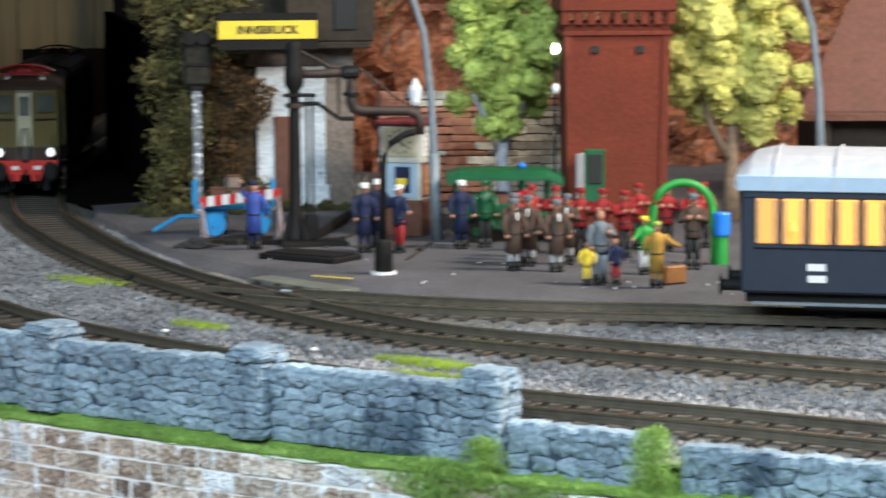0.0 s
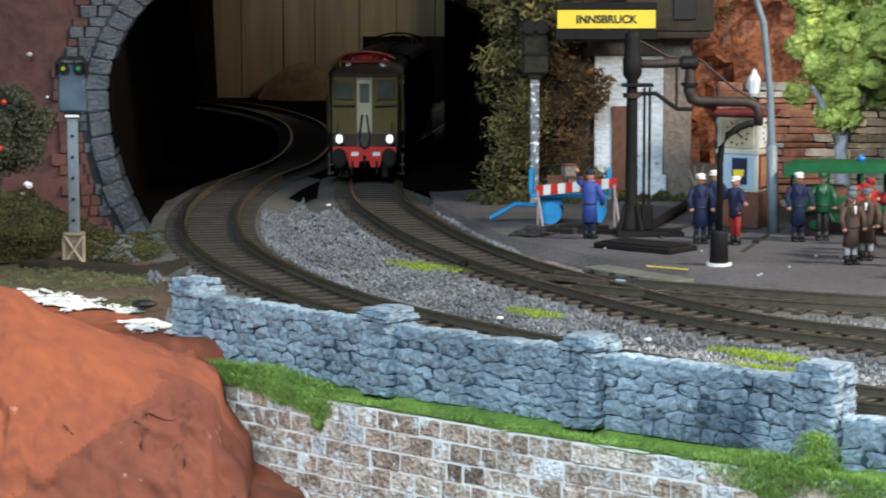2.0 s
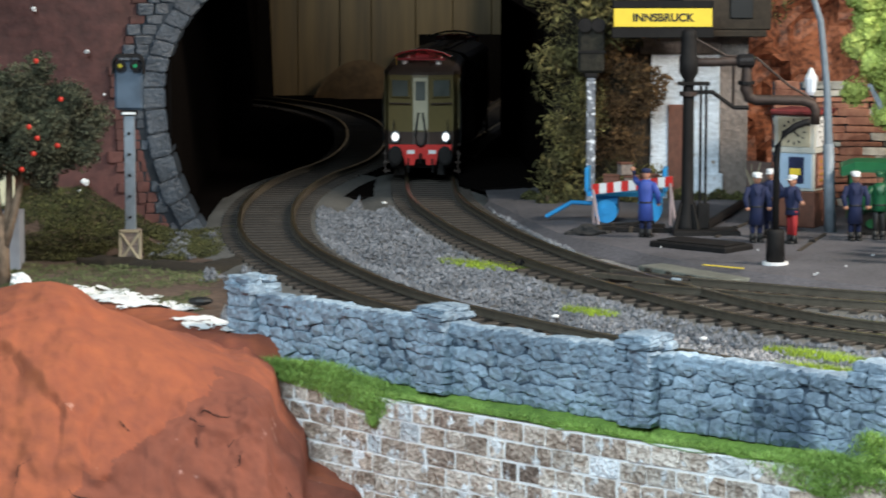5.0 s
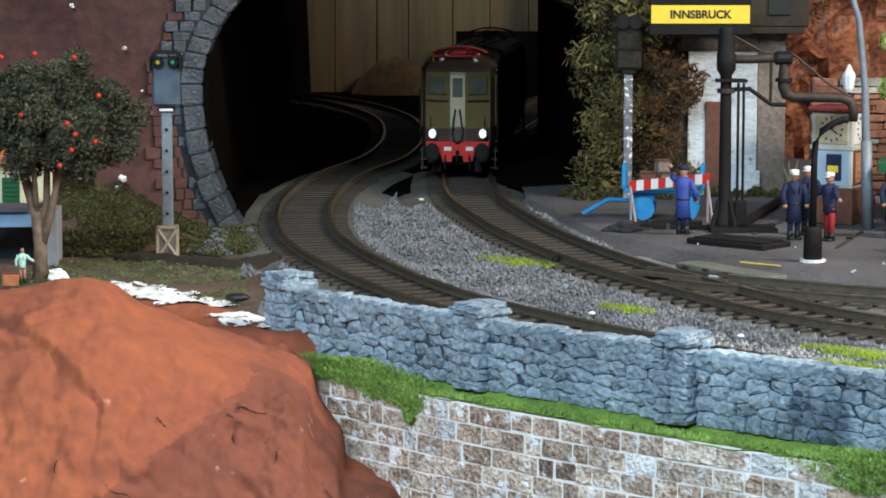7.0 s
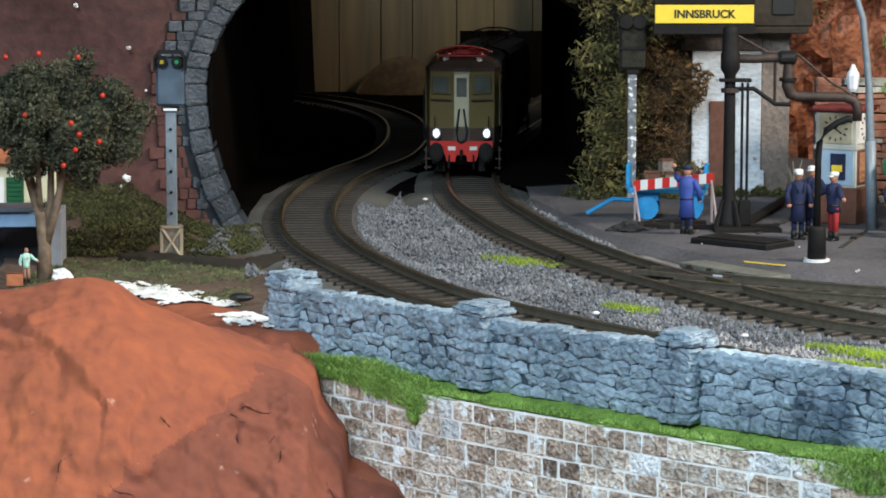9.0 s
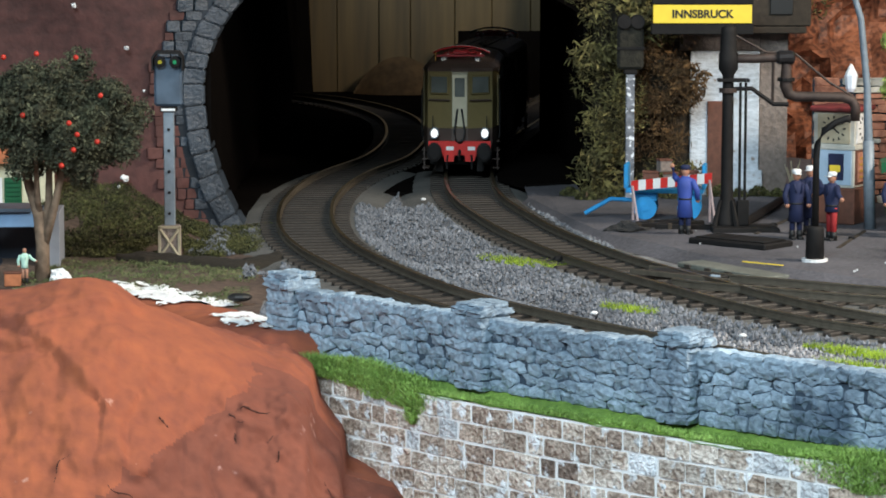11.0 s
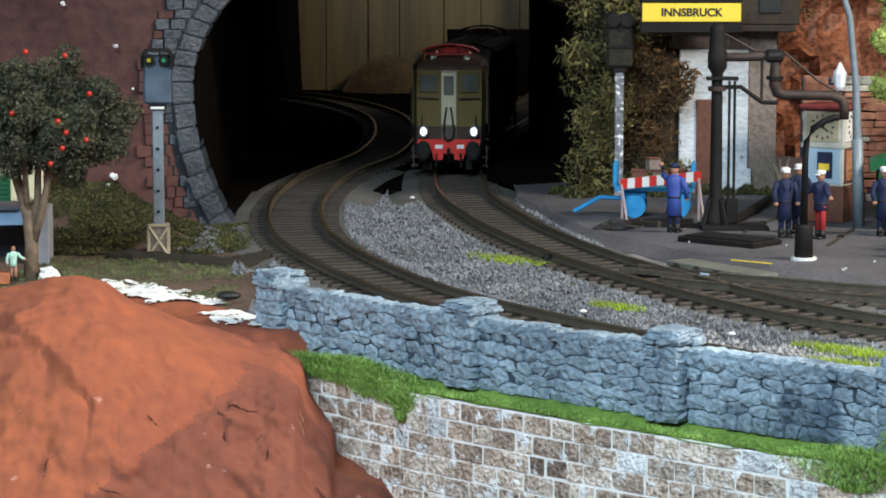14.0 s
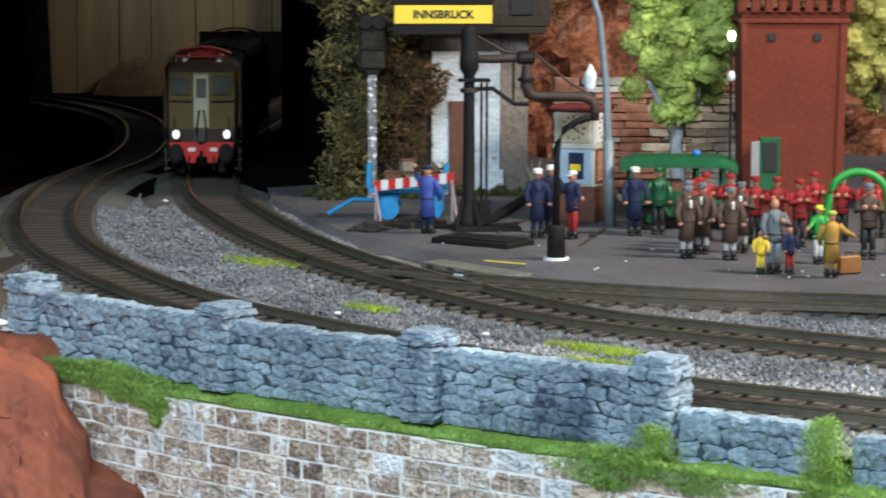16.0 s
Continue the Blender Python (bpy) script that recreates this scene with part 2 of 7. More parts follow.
M["bankmoss"] = material("dark_bank_moss", (0.042, 0.040, 0.015), 0.95, vary=0.5, grain=1.5, stain=11, bump=0.4, tint=(0.105, 0.108, 0.034), spread=0.5)
M["paper"] = material("brown_paper", (0.075, 0.046, 0.02), 0.9, vary=0.35, grain=4, stain=20, bump=0.8)
M["kioskpaint"] = material("pale_grey_paint", (0.48, 0.47, 0.42), 0.7, vary=0.15, bump=0.1)
M["dim"] = lit("dim_compartment_glow", (1.0, 0.42, 0.10), 0.30)
M["pier"] = material("near_black_rock", (0.022, 0.018, 0.012), 0.95, vary=0.4, bump=0.6)
M["flock"] = material("green_flock", (0.16, 0.30, 0.05), 0.95, vary=0.4, grain=1, stain=9, bump=0.8, tint=(0.22, 0.36, 0.06))
M["concrete"] = material("grey_floor", (0.18, 0.175, 0.165), 0.7, vary=0.2, grain=8, stain=300, bump=0.2)
M["lensgreen"] = material("dark_green_lens", (0.02, 0.22, 0.09), 0.25, vary=0.1, bump=0.0)
M["rock_flank"] = material("red_brown_flank", (0.145, 0.042, 0.026), 0.92, vary=0.15, grain=4, stain=30, bump=0.5, tint=(0.225, 0.066, 0.037), sharp=0.4, fleck=((0.36, 0.19, 0.16), 5.0, 0.66))
M["iron"].node_tree.nodes["Principled BSDF"].inputs["Specular IOR Level"].default_value = 0.2
M["crevice"] = material("crack_shade_brown", (0.055, 0.018, 0.011), 1.0, vary=0.3, bump=0.3)
M["panred"] = material("pantograph_red", (0.27, 0.016, 0.022), 0.45, vary=0.15, bump=0.03)


# ---- builders (millimetres) ----
def finish(name, bm, mat, smooth=False):
    bm.transform(Matrix.Scale(MM, 4))
    me = bpy.data.meshes.new(name)
    bm.to_mesh(me)
    bm.free()
    me.materials.append(mat)
    if smooth:
        me.polygons.foreach_set("use_smooth", [True] * len(me.polygons))
    return me


def thing(name, x, y, z, rz, label, category, group="", kind=""):
    ob = new(name)
    ob.matrix_world = pose(x * MM, y * MM, z * MM, 0, 0, rz)
    ob.empty_display_size = 0.005
    return tagged(ob, label, category, group, kind)


def part(name, bm, mat, parent, label="", smooth=False):
    ob = new(name, finish(name, bm, mat, smooth))
    ob.parent = parent
    if label:
        ob["label"] = label
    return ob


def piece(name, mesh, parent, m):
    """One more object on a shared mesh, at the local pose m (metres)."""
    ob = new(name, mesh)
    ob.parent, ob.matrix_basis = parent, m
    return ob


def solid(name, bm, mat, label, category="", group="", kind="", smooth=False):
    """A top-level thing of one mesh, in world millimetres."""
    return tagged(new(name, finish(name, bm, mat, smooth)), label, category, group, kind)


def box(bm, x0, x1, y0, y1, z0, z1, bevel=0.0, m=None):
    vs = [bm.verts.new((x, y, z)) for z in (z0, z1) for y in (y0, y1) for x in (x0, x1)]
    fs = [bm.faces.new([vs[i] for i in f]) for f in
          ((0, 2, 3, 1), (4, 5, 7, 6), (0, 1, 5, 4), (2, 6, 7, 3), (0, 4, 6, 2), (1, 3, 7, 5))]
    if bevel:
        es = list({e for f in fs for e in f.edges})
        r = bmesh.ops.bevel(bm, geom=es, offset=bevel, segments=1, affect="EDGES")
        vs = list({v for f in r["faces"] for v in f.verts} | {v for v in vs if v.is_valid})
    if m:
        bmesh.ops.transform(bm, matrix=m, verts=vs)
    return bm


def tube(bm, pts, r, seg=8, cap=True):
    """A round bar along points; r is one radius or one for each point."""
    pts = [Vector(p) for p in pts]
    rs = r if isinstance(r, (list, tuple)) else [r] * len(pts)
    rings = []
    for i, p in enumerate(pts):
        d = (pts[min(i + 1, len(pts) - 1)] - pts[max(i - 1, 0)]).normalized()
        a = d.cross(Vector((0, 0, 1)) if abs(d.z) < 0.9 else Vector((1, 0, 0))).normalized()
        b = d.cross(a)
        rings.append([bm.verts.new(p + (a * math.cos(k) + b * math.sin(k)) * rs[i])
                      for k in (2 * math.pi * j / seg for j in range(seg))])
    for u, v in zip(rings, rings[1:]):
        for j in range(seg):
            bm.faces.new((u[j], u[(j + 1) % seg], v[(j + 1) % seg], v[j]))
    if cap:
        bm.faces.new(rings[0][::-1])
        bm.faces.new(rings[-1])
    return bm


def ball(bm, c, r, seg=10, squash=(1, 1, 1)):
    got = bmesh.ops.create_uvsphere(bm, u_segments=seg, v_segments=max(5, seg * 2 // 3), radius=1.0)
    bmesh.ops.transform(bm, verts=got["verts"], matrix=Matrix.Translation(c) @ Matrix.Diagonal(
        (r * squash[0], r * squash[1], r * squash[2], 1)))
    return bm


def prism(bm, outline, y0, y1):
    """An outline in x, z pushed from y0 to y1."""
    a = [bm.verts.new((x, y0, z)) for x, z in outline]
    b = [bm.verts.new((x, y1, z)) for x, z in outline]
    n = len(a)
    bm.faces.new(a)
    bm.faces.new(b[::-1])
    for i in range(n):
        bm.faces.new((a[i], b[i], b[(i + 1) % n], a[(i + 1) % n]))
    bmesh.ops.recalc_face_normals(bm, faces=bm.faces[:])
    return bm


def curve_points(pts, step):
    """Smooth even points along a way (Catmull-Rom), with headings."""
    P = [Vector((*p, 0)) if len(p) == 2 else Vector(p) for p in pts]
    P = [P[0] * 2 - P[1]] + P + [P[-1] * 2 - P[-2]]
    fine = []
    for i in range(1, len(P) - 2):
        for k in range(24):
            t = k / 24
            a, b, c, d = P[i - 1:i + 3]
            fine.append(0.5 * (2 * b + (c - a) * t + (2 * a - 5 * b + 4 * c - d) * t * t + (3 * b - a - 3 * c + d) * t ** 3))
    fine.append(P[-2])
    out, run, want = [], 0.0, 0.0
    for a, b in zip(fine, fine[1:]):
        L = (b - a).length
        while L > 0 and want <= run + L:
            p = a.lerp(b, (want - run) / L)
            out.append((p, (b - a).normalized()))
            want += step
        run += L
    return out


def fbm(x, y, z=0.0, size=20.0):
    v = Vector((x / size, y / size, z / size))
    return noise.noise(v) + 0.5 * noise.noise(v * 2.1) + 0.25 * noise.noise(v * 4.3)


def clumps(bm, spots, size, n, flat=0.6, seed=1):
    """Many small ragged leaf tufts round the given spots (x, y, z, radius)."""
    rnd = random.Random(seed)
    for x, y, z, r in spots:
        for _ in range(n):
            d = Vector((rnd.gauss(0, 1), rnd.gauss(0, 1), rnd.gauss(0, 1))).normalized() * r * rnd.uniform(0.55, 1.05)
            c = Vector((x, y, z)) + d
            s = size * rnd.uniform(0.5, 1.3)
            a, b = Vector((rnd.gauss(0, 1), rnd.gauss(0, 1), rnd.gauss(0, 1))).normalized(), Vector((rnd.gauss(0, 1), rnd.gauss(0, 1), rnd.gauss(0, 1))).normalized()
            q = [bm.verts.new(c + a * s * u + b * s * v) for u, v in ((-1, 0), (0, -flat), (1, 0), (0, flat))]
            bm.faces.new(q)
    return bm


# ---- table top ----
def baseboard():
    bm = bmesh.new()
    prism(bm, ((-340, 690), (-340, 1600), (440, 1600), (440, 215), (300, 320), (30, 540), (-60, 480), (-340, 480)), -108, -92.2)
    bm.transform(Matrix(((1, 0, 0, 0), (0, 0, 1, 0), (0, 1, 0, 0), (0, 0, 0, 1))))
    bmesh.ops.recalc_face_normals(bm, faces=bm.faces[:])
    solid("baseboard", bm, M["darkwood"], "wooden baseboard that carries the model railway", "baseboard", kind="structure")


baseboard()


def table_legs():
    for x, y in ((-300, 730), (-300, 1560), (400, 1560), (400, 300)):
        solid("table_leg", box(bmesh.new(), x - 22, x + 22, y - 22, y + 22, -1000, -108.2, 2), M["darkwood"], "square wooden leg under the railway baseboard", "table leg", "legs of the table")
    solid("floor", box(bmesh.new(), -2500, 2500, -2000, 3000, -1030, -1000.5), M["concrete"], "plain grey floor of the hall", "floor", kind="structure")


table_legs()

WALL = ((-62, 679), (-34.9, 646.3), (8.7, 596.3), (49.1, 555.8), (90.2, 518.4), (135, 479), (200, 424), (300, 343))
WAY = curve_points(WALL, 0.5)
WAY0 = min(range(len(WAY)), key=lambda i: (WAY[i][0] - Vector((-34.9, 646.3, 0))).length)


def along(s, off=0.0):
    """A point s mm along the wall's line from its first pillar, off mm in front of it, and the heading there."""
    p, d = WAY[max(0, min(len(WAY) - 1, WAY0 + round(s * 2)))]
    return p.x + d.y * off, p.y - d.x * off, math.degrees(math.atan2(d.y, d.x))


def front_line(x):
    if x < -50:
        return 664 + (x + 50) * 0.1
    for (x0, y0), (x1, y1) in zip(WALL, WALL[1:]):
        if x0 <= x <= x1:
            return y0 + (y1 - y0) * (x - x0) / (x1 - x0)
    return 343 - 0.81 * (x - 300)


TRACK_L = ((-222.8, 1529.3), (-147.1, 1503.7), (-96.7, 1466.5), (-59.3, 1418.0), (-34.7, 1354.6), (-19.0, 1273.3), (-15.0, 1172.3), (-20.6,
           1084.1), (-34.0, 1019.1), (-41.0, 965.9), (-43.4, 918.9), (-43.1, 885.0), (-41.5, 852.4), (-37.6, 817.3), (-31.1, 783.4), (-22.8,
           752.2), (-12.9, 720.5), (-2.1, 692.1), (11.7, 664.6), (32.7, 630.1), (60.1, 591.5), (88.1, 561.1), (102.9, 545.6), (132.9, 521.7),
           (159.8, 498.4), (219.8, 445.9), (295.1, 381.0))
TRACK_R = ((77.4, 1552.2), (56.8, 1412.4), (36.9, 1273.3), (22.5, 1177.1), (14.0, 1097.6), (10.6, 1036.2), (10.0, 988.1), (10.9, 948.1),
           (13.8, 911.3), (19.1, 874.2), (25.1, 836.3), (33.2, 800.9), (41.5, 770.0), (52.6, 737.8), (65.0, 708.1), (76.3, 681.6), (87.4,
           660.2), (99.0, 643.6), (119.1, 624.5), (146.5, 601.0), (171.1, 580.8), (232.0, 532.9), (326.0, 463.1))
TRACK_P = ((53.8, 734.7), (68.8, 718.9), (85.4, 706.6), (106.0, 692.9), (129.7, 680.9), (163.2, 669.0), (191.2, 657.3), (246.4, 635.8),
           (352.9, 594.2))


def bed_height(x, y):
    """Rough ground: gravel flat, moss bank towards the cliff."""
    z = -1.6 + 0.5 * fbm(x, y, 3, 14)
    if x < -60:
        up = max(0.0, min(1.0, (y - 800) / 70)) * max(0.0, min(1.0, (-70 - x) / 26))
        z += (11 + 6 * max(0.0, min(1.0, (-84 - x) / 14))) * up + 1.2 * min(1.0, (-60 - x) / 10) * fbm(x, y, 9, 10)
    if y > 900:
        z = -2.6 + 0.2 * fbm(x, y, 3, 14)
    return z


def ground():
    bm = bmesh.new()
    xs = [-330 + 5 * i for i in range(150)]
    cols = []
    for x in xs:
        y0 = front_line(x) - 0.6
        n = 90
        cols.append([bm.verts.new((x, y0 + (1580 - y0) * (j / n) ** 1.3, bed_height(x, y0 + (1580 - y0) * (j / n) ** 1.3))) for j in range(n + 1)])
    for a, b in zip(cols, cols[1:]):
        for j in range(90):
            f = bm.faces.new((a[j], b[j], b[j + 1], a[j + 1]))
            if a[j].co.x > -46 + 4 * fbm(a[j].co.x, a[j].co.y, 2, 12) and a[j].co.y < 965:
                f.material_index = 1
    ob = solid("ground", bm, M["soil"], "painted brown ground with grey ballast round the tracks", "ground", kind="structure", smooth=True)
    ob.data.materials.append(M["ballast"])


ground()


def track(pts, name_label, pitch=7.2, skip=0):
    t = thing("railway_track", 0, 0, 0, 0, name_label, "railway track", "railway tracks", "structure")
    way = curve_points(pts, 3.5)
    bm = bmesh.new()
    prof = ((-25, -2.9), (-22, -1.7), (-17.5, -0.55), (-15, -0.3), (15, -0.3), (17.5, -0.55), (22, -1.7), (25, -2.9))
    rows = []
    for p, d in way:
        if p.y > 1046 + 8 * noise.noise(p * 0.1):
            continue
        s = Vector((d.y, -d.x, 0))
        rows.append([bm.verts.new(p + s * a + Vector((0, 0, z + 0.15 * fbm(p.x + a, p.y, 0, 5)))) for a, z in prof])
    for a, b in zip(rows, rows[1:]):
        for j in range(7):
            bm.faces.new((a[j], a[j + 1], b[j + 1], b[j]))
    bmesh.ops.recalc_face_normals(bm, faces=bm.faces[:])
    part("bed", bm, M["bed"], t, "smooth grey foam ballast bed", True)
    for side in (-1, 1):
        bm, top = bmesh.new(), bmesh.new()
        sec = ((-0.85, 0.5), (-0.85, 0.8), (-0.35, 1.0), (-0.35, 1.9), (-0.6, 2.1), (-0.6, 2.45), (0.6, 2.45), (0.6, 2.1), (0.35, 1.9), (0.35, 1.0), (0.85, 0.8), (0.85, 0.5))
        rows, trow = [], []
        for p, d in way[skip:]:
            s = Vector((d.y, -d.x, 0))
            c = p + s * (8.3 * side)
            rows.append([bm.verts.new(c + s * a + Vector((0, 0, z))) for a, z in sec])
            trow.append([top.verts.new(c + s * a + Vector((0, 0, z))) for a, z in ((-0.55, 2.46), (-0.45, 2.56), (0.45, 2.56), (0.55, 2.46))])
        for rr, b, n in ((rows, bm, 12), (trow, top, 4)):
            for u, v in zip(rr, rr[1:]):
                for j in range(n if n == 12 else 3):
                    b.faces.new((u[j], v[j], v[(j + 1) % n], u[(j + 1) % n]))
        r = part("rail", bm, M["rail"], t)
        part("railhead", top, M["railtop"], r, "worn shiny railhead")
    sl = finish("sleeper", box(bmesh.new(), -1.25, 1.25, -14.0, 14.0, -0.6, 0.55, 0.25), M["sleeper"])
    rnd = random.Random(5)
    for p, d in curve_points(pts, pitch)[skip // 2:]:
        piece("sleeper", sl, t, pose(p.x * MM, p.y * MM, 0, 0, 0, math.degrees(math.atan2(d.y, d.x)) + rnd.uniform(-1, 1)))
    return t


track(TRACK_L, "curved brown railway track beside the dry-stone wall")
track(TRACK_R, "curved brown railway track that leaves the tunnel")
track(TRACK_P, "brown railway track along the platform edge", skip=5)


def gravel():
    """Loose stones between and beside the tracks, paler ones along the wall track."""
    rnd = random.Random(11)
    lines = [[p for p, d in curve_points(t, 6)] for t in (TRACK_L, TRACK_R, TRACK_P)]
    heaps = {"gravel": ([], []), "pale_gravel": ([], [])}
    made = 0
    while made < 30000:
        x = rnd.uniform(-76, 290)
        y = rnd.uniform(470, 975)
        if y < front_line(x) + 6 or x < -44 and y < 745 or x < -54 and not (796 < y < 852 and x > -70 + 6 * fbm(x, y, 0, 9)):
            continue
        dl, dr, dp = (min((p.x - x) ** 2 + (p.y - y) ** 2 for p in ln) ** 0.5 for ln in lines)
        near = min(dl, dr)
        if near < 15.8 or dp < 15 or near > 80:
            continue
        if near < 25 + 2 * fbm(x, y, 4, 9) and (x < -44 or x < 8 and y < 752 - 1.9 * (x + 44)) and y < 840:
            continue
        if near < 25 and y > 926 + 6 * fbm(x, y, 3, 8):
            continue
        if x > 50 and y > np.interp(x, [p[0] for p in TRACK_P], [p[1] for p in TRACK_P]):
            continue
        if y > platform_edge(x) - 1 and x > 28:
            continue
        made += 1
        s = rnd.uniform(0.35, 0.85)
        z = bed_height(x, y) + 0.3 + (1.3 if near > 22 else 0.2) * rnd.random()
        z = max(z, np.interp(near, (15, 17.5, 22, 25, 28), (-0.3, -0.55, -1.7, -2.9, -9)) + 0.2 + 0.5 * rnd.random())
        pale = x > 40 and dl < 34 and rnd.random() < min(0.9, (x - 40) / 50) * min(1.0, (34 - dl) / 6)
        vs, fs = heaps["pale_gravel" if pale else "gravel"]
        k = len(vs)
        a = rnd.uniform(0, 6.28)
        for q in range(4):
            vs.append(((x + s * math.cos(a + q * 1.57) * rnd.uniform(0.6, 1.1)) * MM, (y + s * math.sin(a + q * 1.57) * rnd.uniform(0.6, 1.1)) * MM, (z - 0.3) * MM))
        vs.append(((x + rnd.uniform(-.3, .3)) * MM, (y + rnd.uniform(-.3, .3)) * MM, (z + s * 0.75) * MM))
        vs.append((x * MM, y * MM, (z - s) * MM))
        for q in range(4):
            fs += [(k + q, k + (q + 1) % 4, k + 4), (k + (q + 1) % 4, k + q, k + 5)]
    for name, label in (("gravel", "loose grey gravel between the tracks"), ("pale_gravel", "pale pinkish-grey gravel along the wall track")):
        me = bpy.data.meshes.new(name)
        me.from_pydata(heaps[name][0], [], heaps[name][1])
        me.materials.append(M[name])
        tagged(new(name, me), label, "gravel", kind="stuff")


PLAT = ((28.8, 930.8), (46.6, 835.2), (62.8, 797.3), (80.1, 760.9), (114.5, 719.6), (140.7, 701.9), (173.4, 687.5), (249.6, 657.9),
           (358.3, 619.6))


def platform_edge(x):
    for (x0, y0), (x1, y1) in zip(PLAT, PLAT[1:]):
        if x0 <= x <= x1:
            return y0 + (y1 - y0) * (x - x0) / (x1 - x0)
    return 931 if x < 30 else 600


gravel()


def platform():
    bm = bmesh.new()
    edge = [(p.x, p.y) for p, d in curve_points(PLAT, 8)]
    lo, hi, back = [], [], []
    for x, y in edge:
        lo.append(bm.verts.new((x - 3.2, y - 6.5, -1.3)))
        hi.append(bm.verts.new((x + 0.3, y + 0.6, 1.5 + 0.3 * fbm(x, y, 6, 7))))
        back.append([bm.verts.new((x + (k * 0), y + (1090 - y) * k / 8, 2 + 0.25 * fbm(x, y + k * 20, 1, 25))) for k in range(1, 9)])
    for i in range(len(edge) - 1):
        bm.faces.new((lo[i], lo[i + 1], hi[i + 1], hi[i]))
        a, b = [hi[i]] + back[i], [hi[i + 1]] + back[i + 1]
        for j in range(8):
            bm.faces.new((a[j], b[j], b[j + 1], a[j + 1]))
    solid("platform", bm, M["tarmac"], "low grey tarmac station platform", "platform", kind="structure", smooth=False)


platform()


# ---- tunnel ----
def portal_y(x):
    return 866 + 0.5 * (x + 73)


def arch(phi, grow=0.0):
    a, b = 63 + grow, (47 if phi > 0 and phi < math.pi else 75) + grow
    return -10.3 - a * math.cos(phi), 42 + b * math.sin(phi)


PHI0, PHI1 = -0.644, math.pi + 0.644


def portal():
    n = 72
    bm = bmesh.new()
    rows = []
    for i in range(48):
        phi = PHI0 + (PHI1 - PHI0) * i / n
        x, z = arch(phi, 2)
        tx, tz = -10.3 - 320 * math.cos(phi), 42 + 320 * math.sin(phi)
        tx, tz = max(-330, min(80, tx)), max(-6, min(130, tz))
        row = []
        for k in range(29):
            s = (k / 28) ** 1.6
            px, pz = x + (tx - x) * s, z + (tz - z) * s
            w = max(0.0, min(1, (k - 4) / 6))
            py = portal_y(px) + 0.9 - w * 3.5 * fbm(px, pz, 5, 34) - w * 1.2 * fbm(px, pz, 1, 9)
            if px > 15:
                py += min(30, (px - 15) * 0.9)
            if px < -88:
                py -= 0.5 * (px + 88) * 0.95
            row.append(bm.verts.new((px, py, pz)))
        rows.append(row)
    for a, b in zip(rows, rows[1:]):
        for k in range(28):
            bm.faces.new((a[k], a[k + 1], b[k + 1], b[k]))
    bmesh.ops.recalc_face_normals(bm, faces=bm.faces[:])
    solid("cliff", bm, M["cliff"], "dark red-brown painted plaster mountain face", "mountain", kind="structure", smooth=True)
    t = thing("tunnel_portal", 0, 0, 0, 0, "blue-grey stone tunnel portal with an arch of dressed blocks", "tunnel portal", kind="structure")
    rnd = random.Random(3)
    bm = bmesh.new()
    rows = []
    for i in range(60):
        phi = PHI0 + (PHI1 - PHI0) * i / 96
        rows.append([bm.verts.new((x, portal_y(x) + dy, z)) for (x, z), dy in ((arch(phi, 0.8), 13), (arch(phi, 0.8), -1.0), (arch(phi, 6), -1.0), (arch(phi, 9), 0.2), (arch(phi, 13), 1.0))])
    for a, b in zip(rows, rows[1:]):
        for j in range(4):
            bm.faces.new((a[j], a[j + 1], b[j + 1], b[j]))
    bmesh.ops.recalc_face_normals(bm, faces=bm.faces[:])
    part("mortar_bed", bm, M["portaljoint"], t, "dark recessed joints")
    m = 46
    for i in range(29):
        p0, p1 = PHI0 + (PHI1 - PHI0) * (i + 0.025) / m, PHI0 + (PHI1 - PHI0) * (i + 0.975) / m
        bm = bmesh.new()
        out = 6.2 + rnd.uniform(-0.3, 0.4)
        q = [arch(p0, 0), arch(p0, out), arch(p1, out), arch(p1, 0)]
        fr = [bm.verts.new((x, portal_y(x) - 2.2 + rnd.uniform(-.35, .35), z)) for x, z in q]
        bk = [bm.verts.new((x, portal_y(x) + 14, z)) for x, z in q]
        bm.faces.new(fr)
        for j in range(4):
            bm.faces.new((fr[j], bk[j], bk[(j + 1) % 4], fr[(j + 1) % 4]))
        bmesh.ops.recalc_face_normals(bm, faces=bm.faces[:])
        bmesh.ops.bevel(bm, geom=[e for e in bm.edges if any(v in fr for v in e.verts)], offset=0.42, segments=2, affect="EDGES")
        part("voussoir", bm, M["ashlar"], t)
    meshes = []
    for v in range(6):
        bm = box(bmesh.new(), -0.5, 0.5, -1.0, 1.5, -0.5, 0.5)
        for ve in bm.verts:
            ve.co += Vector((rnd.uniform(-.06, .06), rnd.uniform(-.3, .3), rnd.uniform(-.08, .08)))
        bmesh.ops.bevel(bm, geom=bm.edges[:], offset=0.09, segments=1, affect="EDGES")
        meshes.append((finish("stone", bm.copy(), M["ashlar"]), finish("stone", bm, M["cliff"])))
    z = -2.0
    row = 0
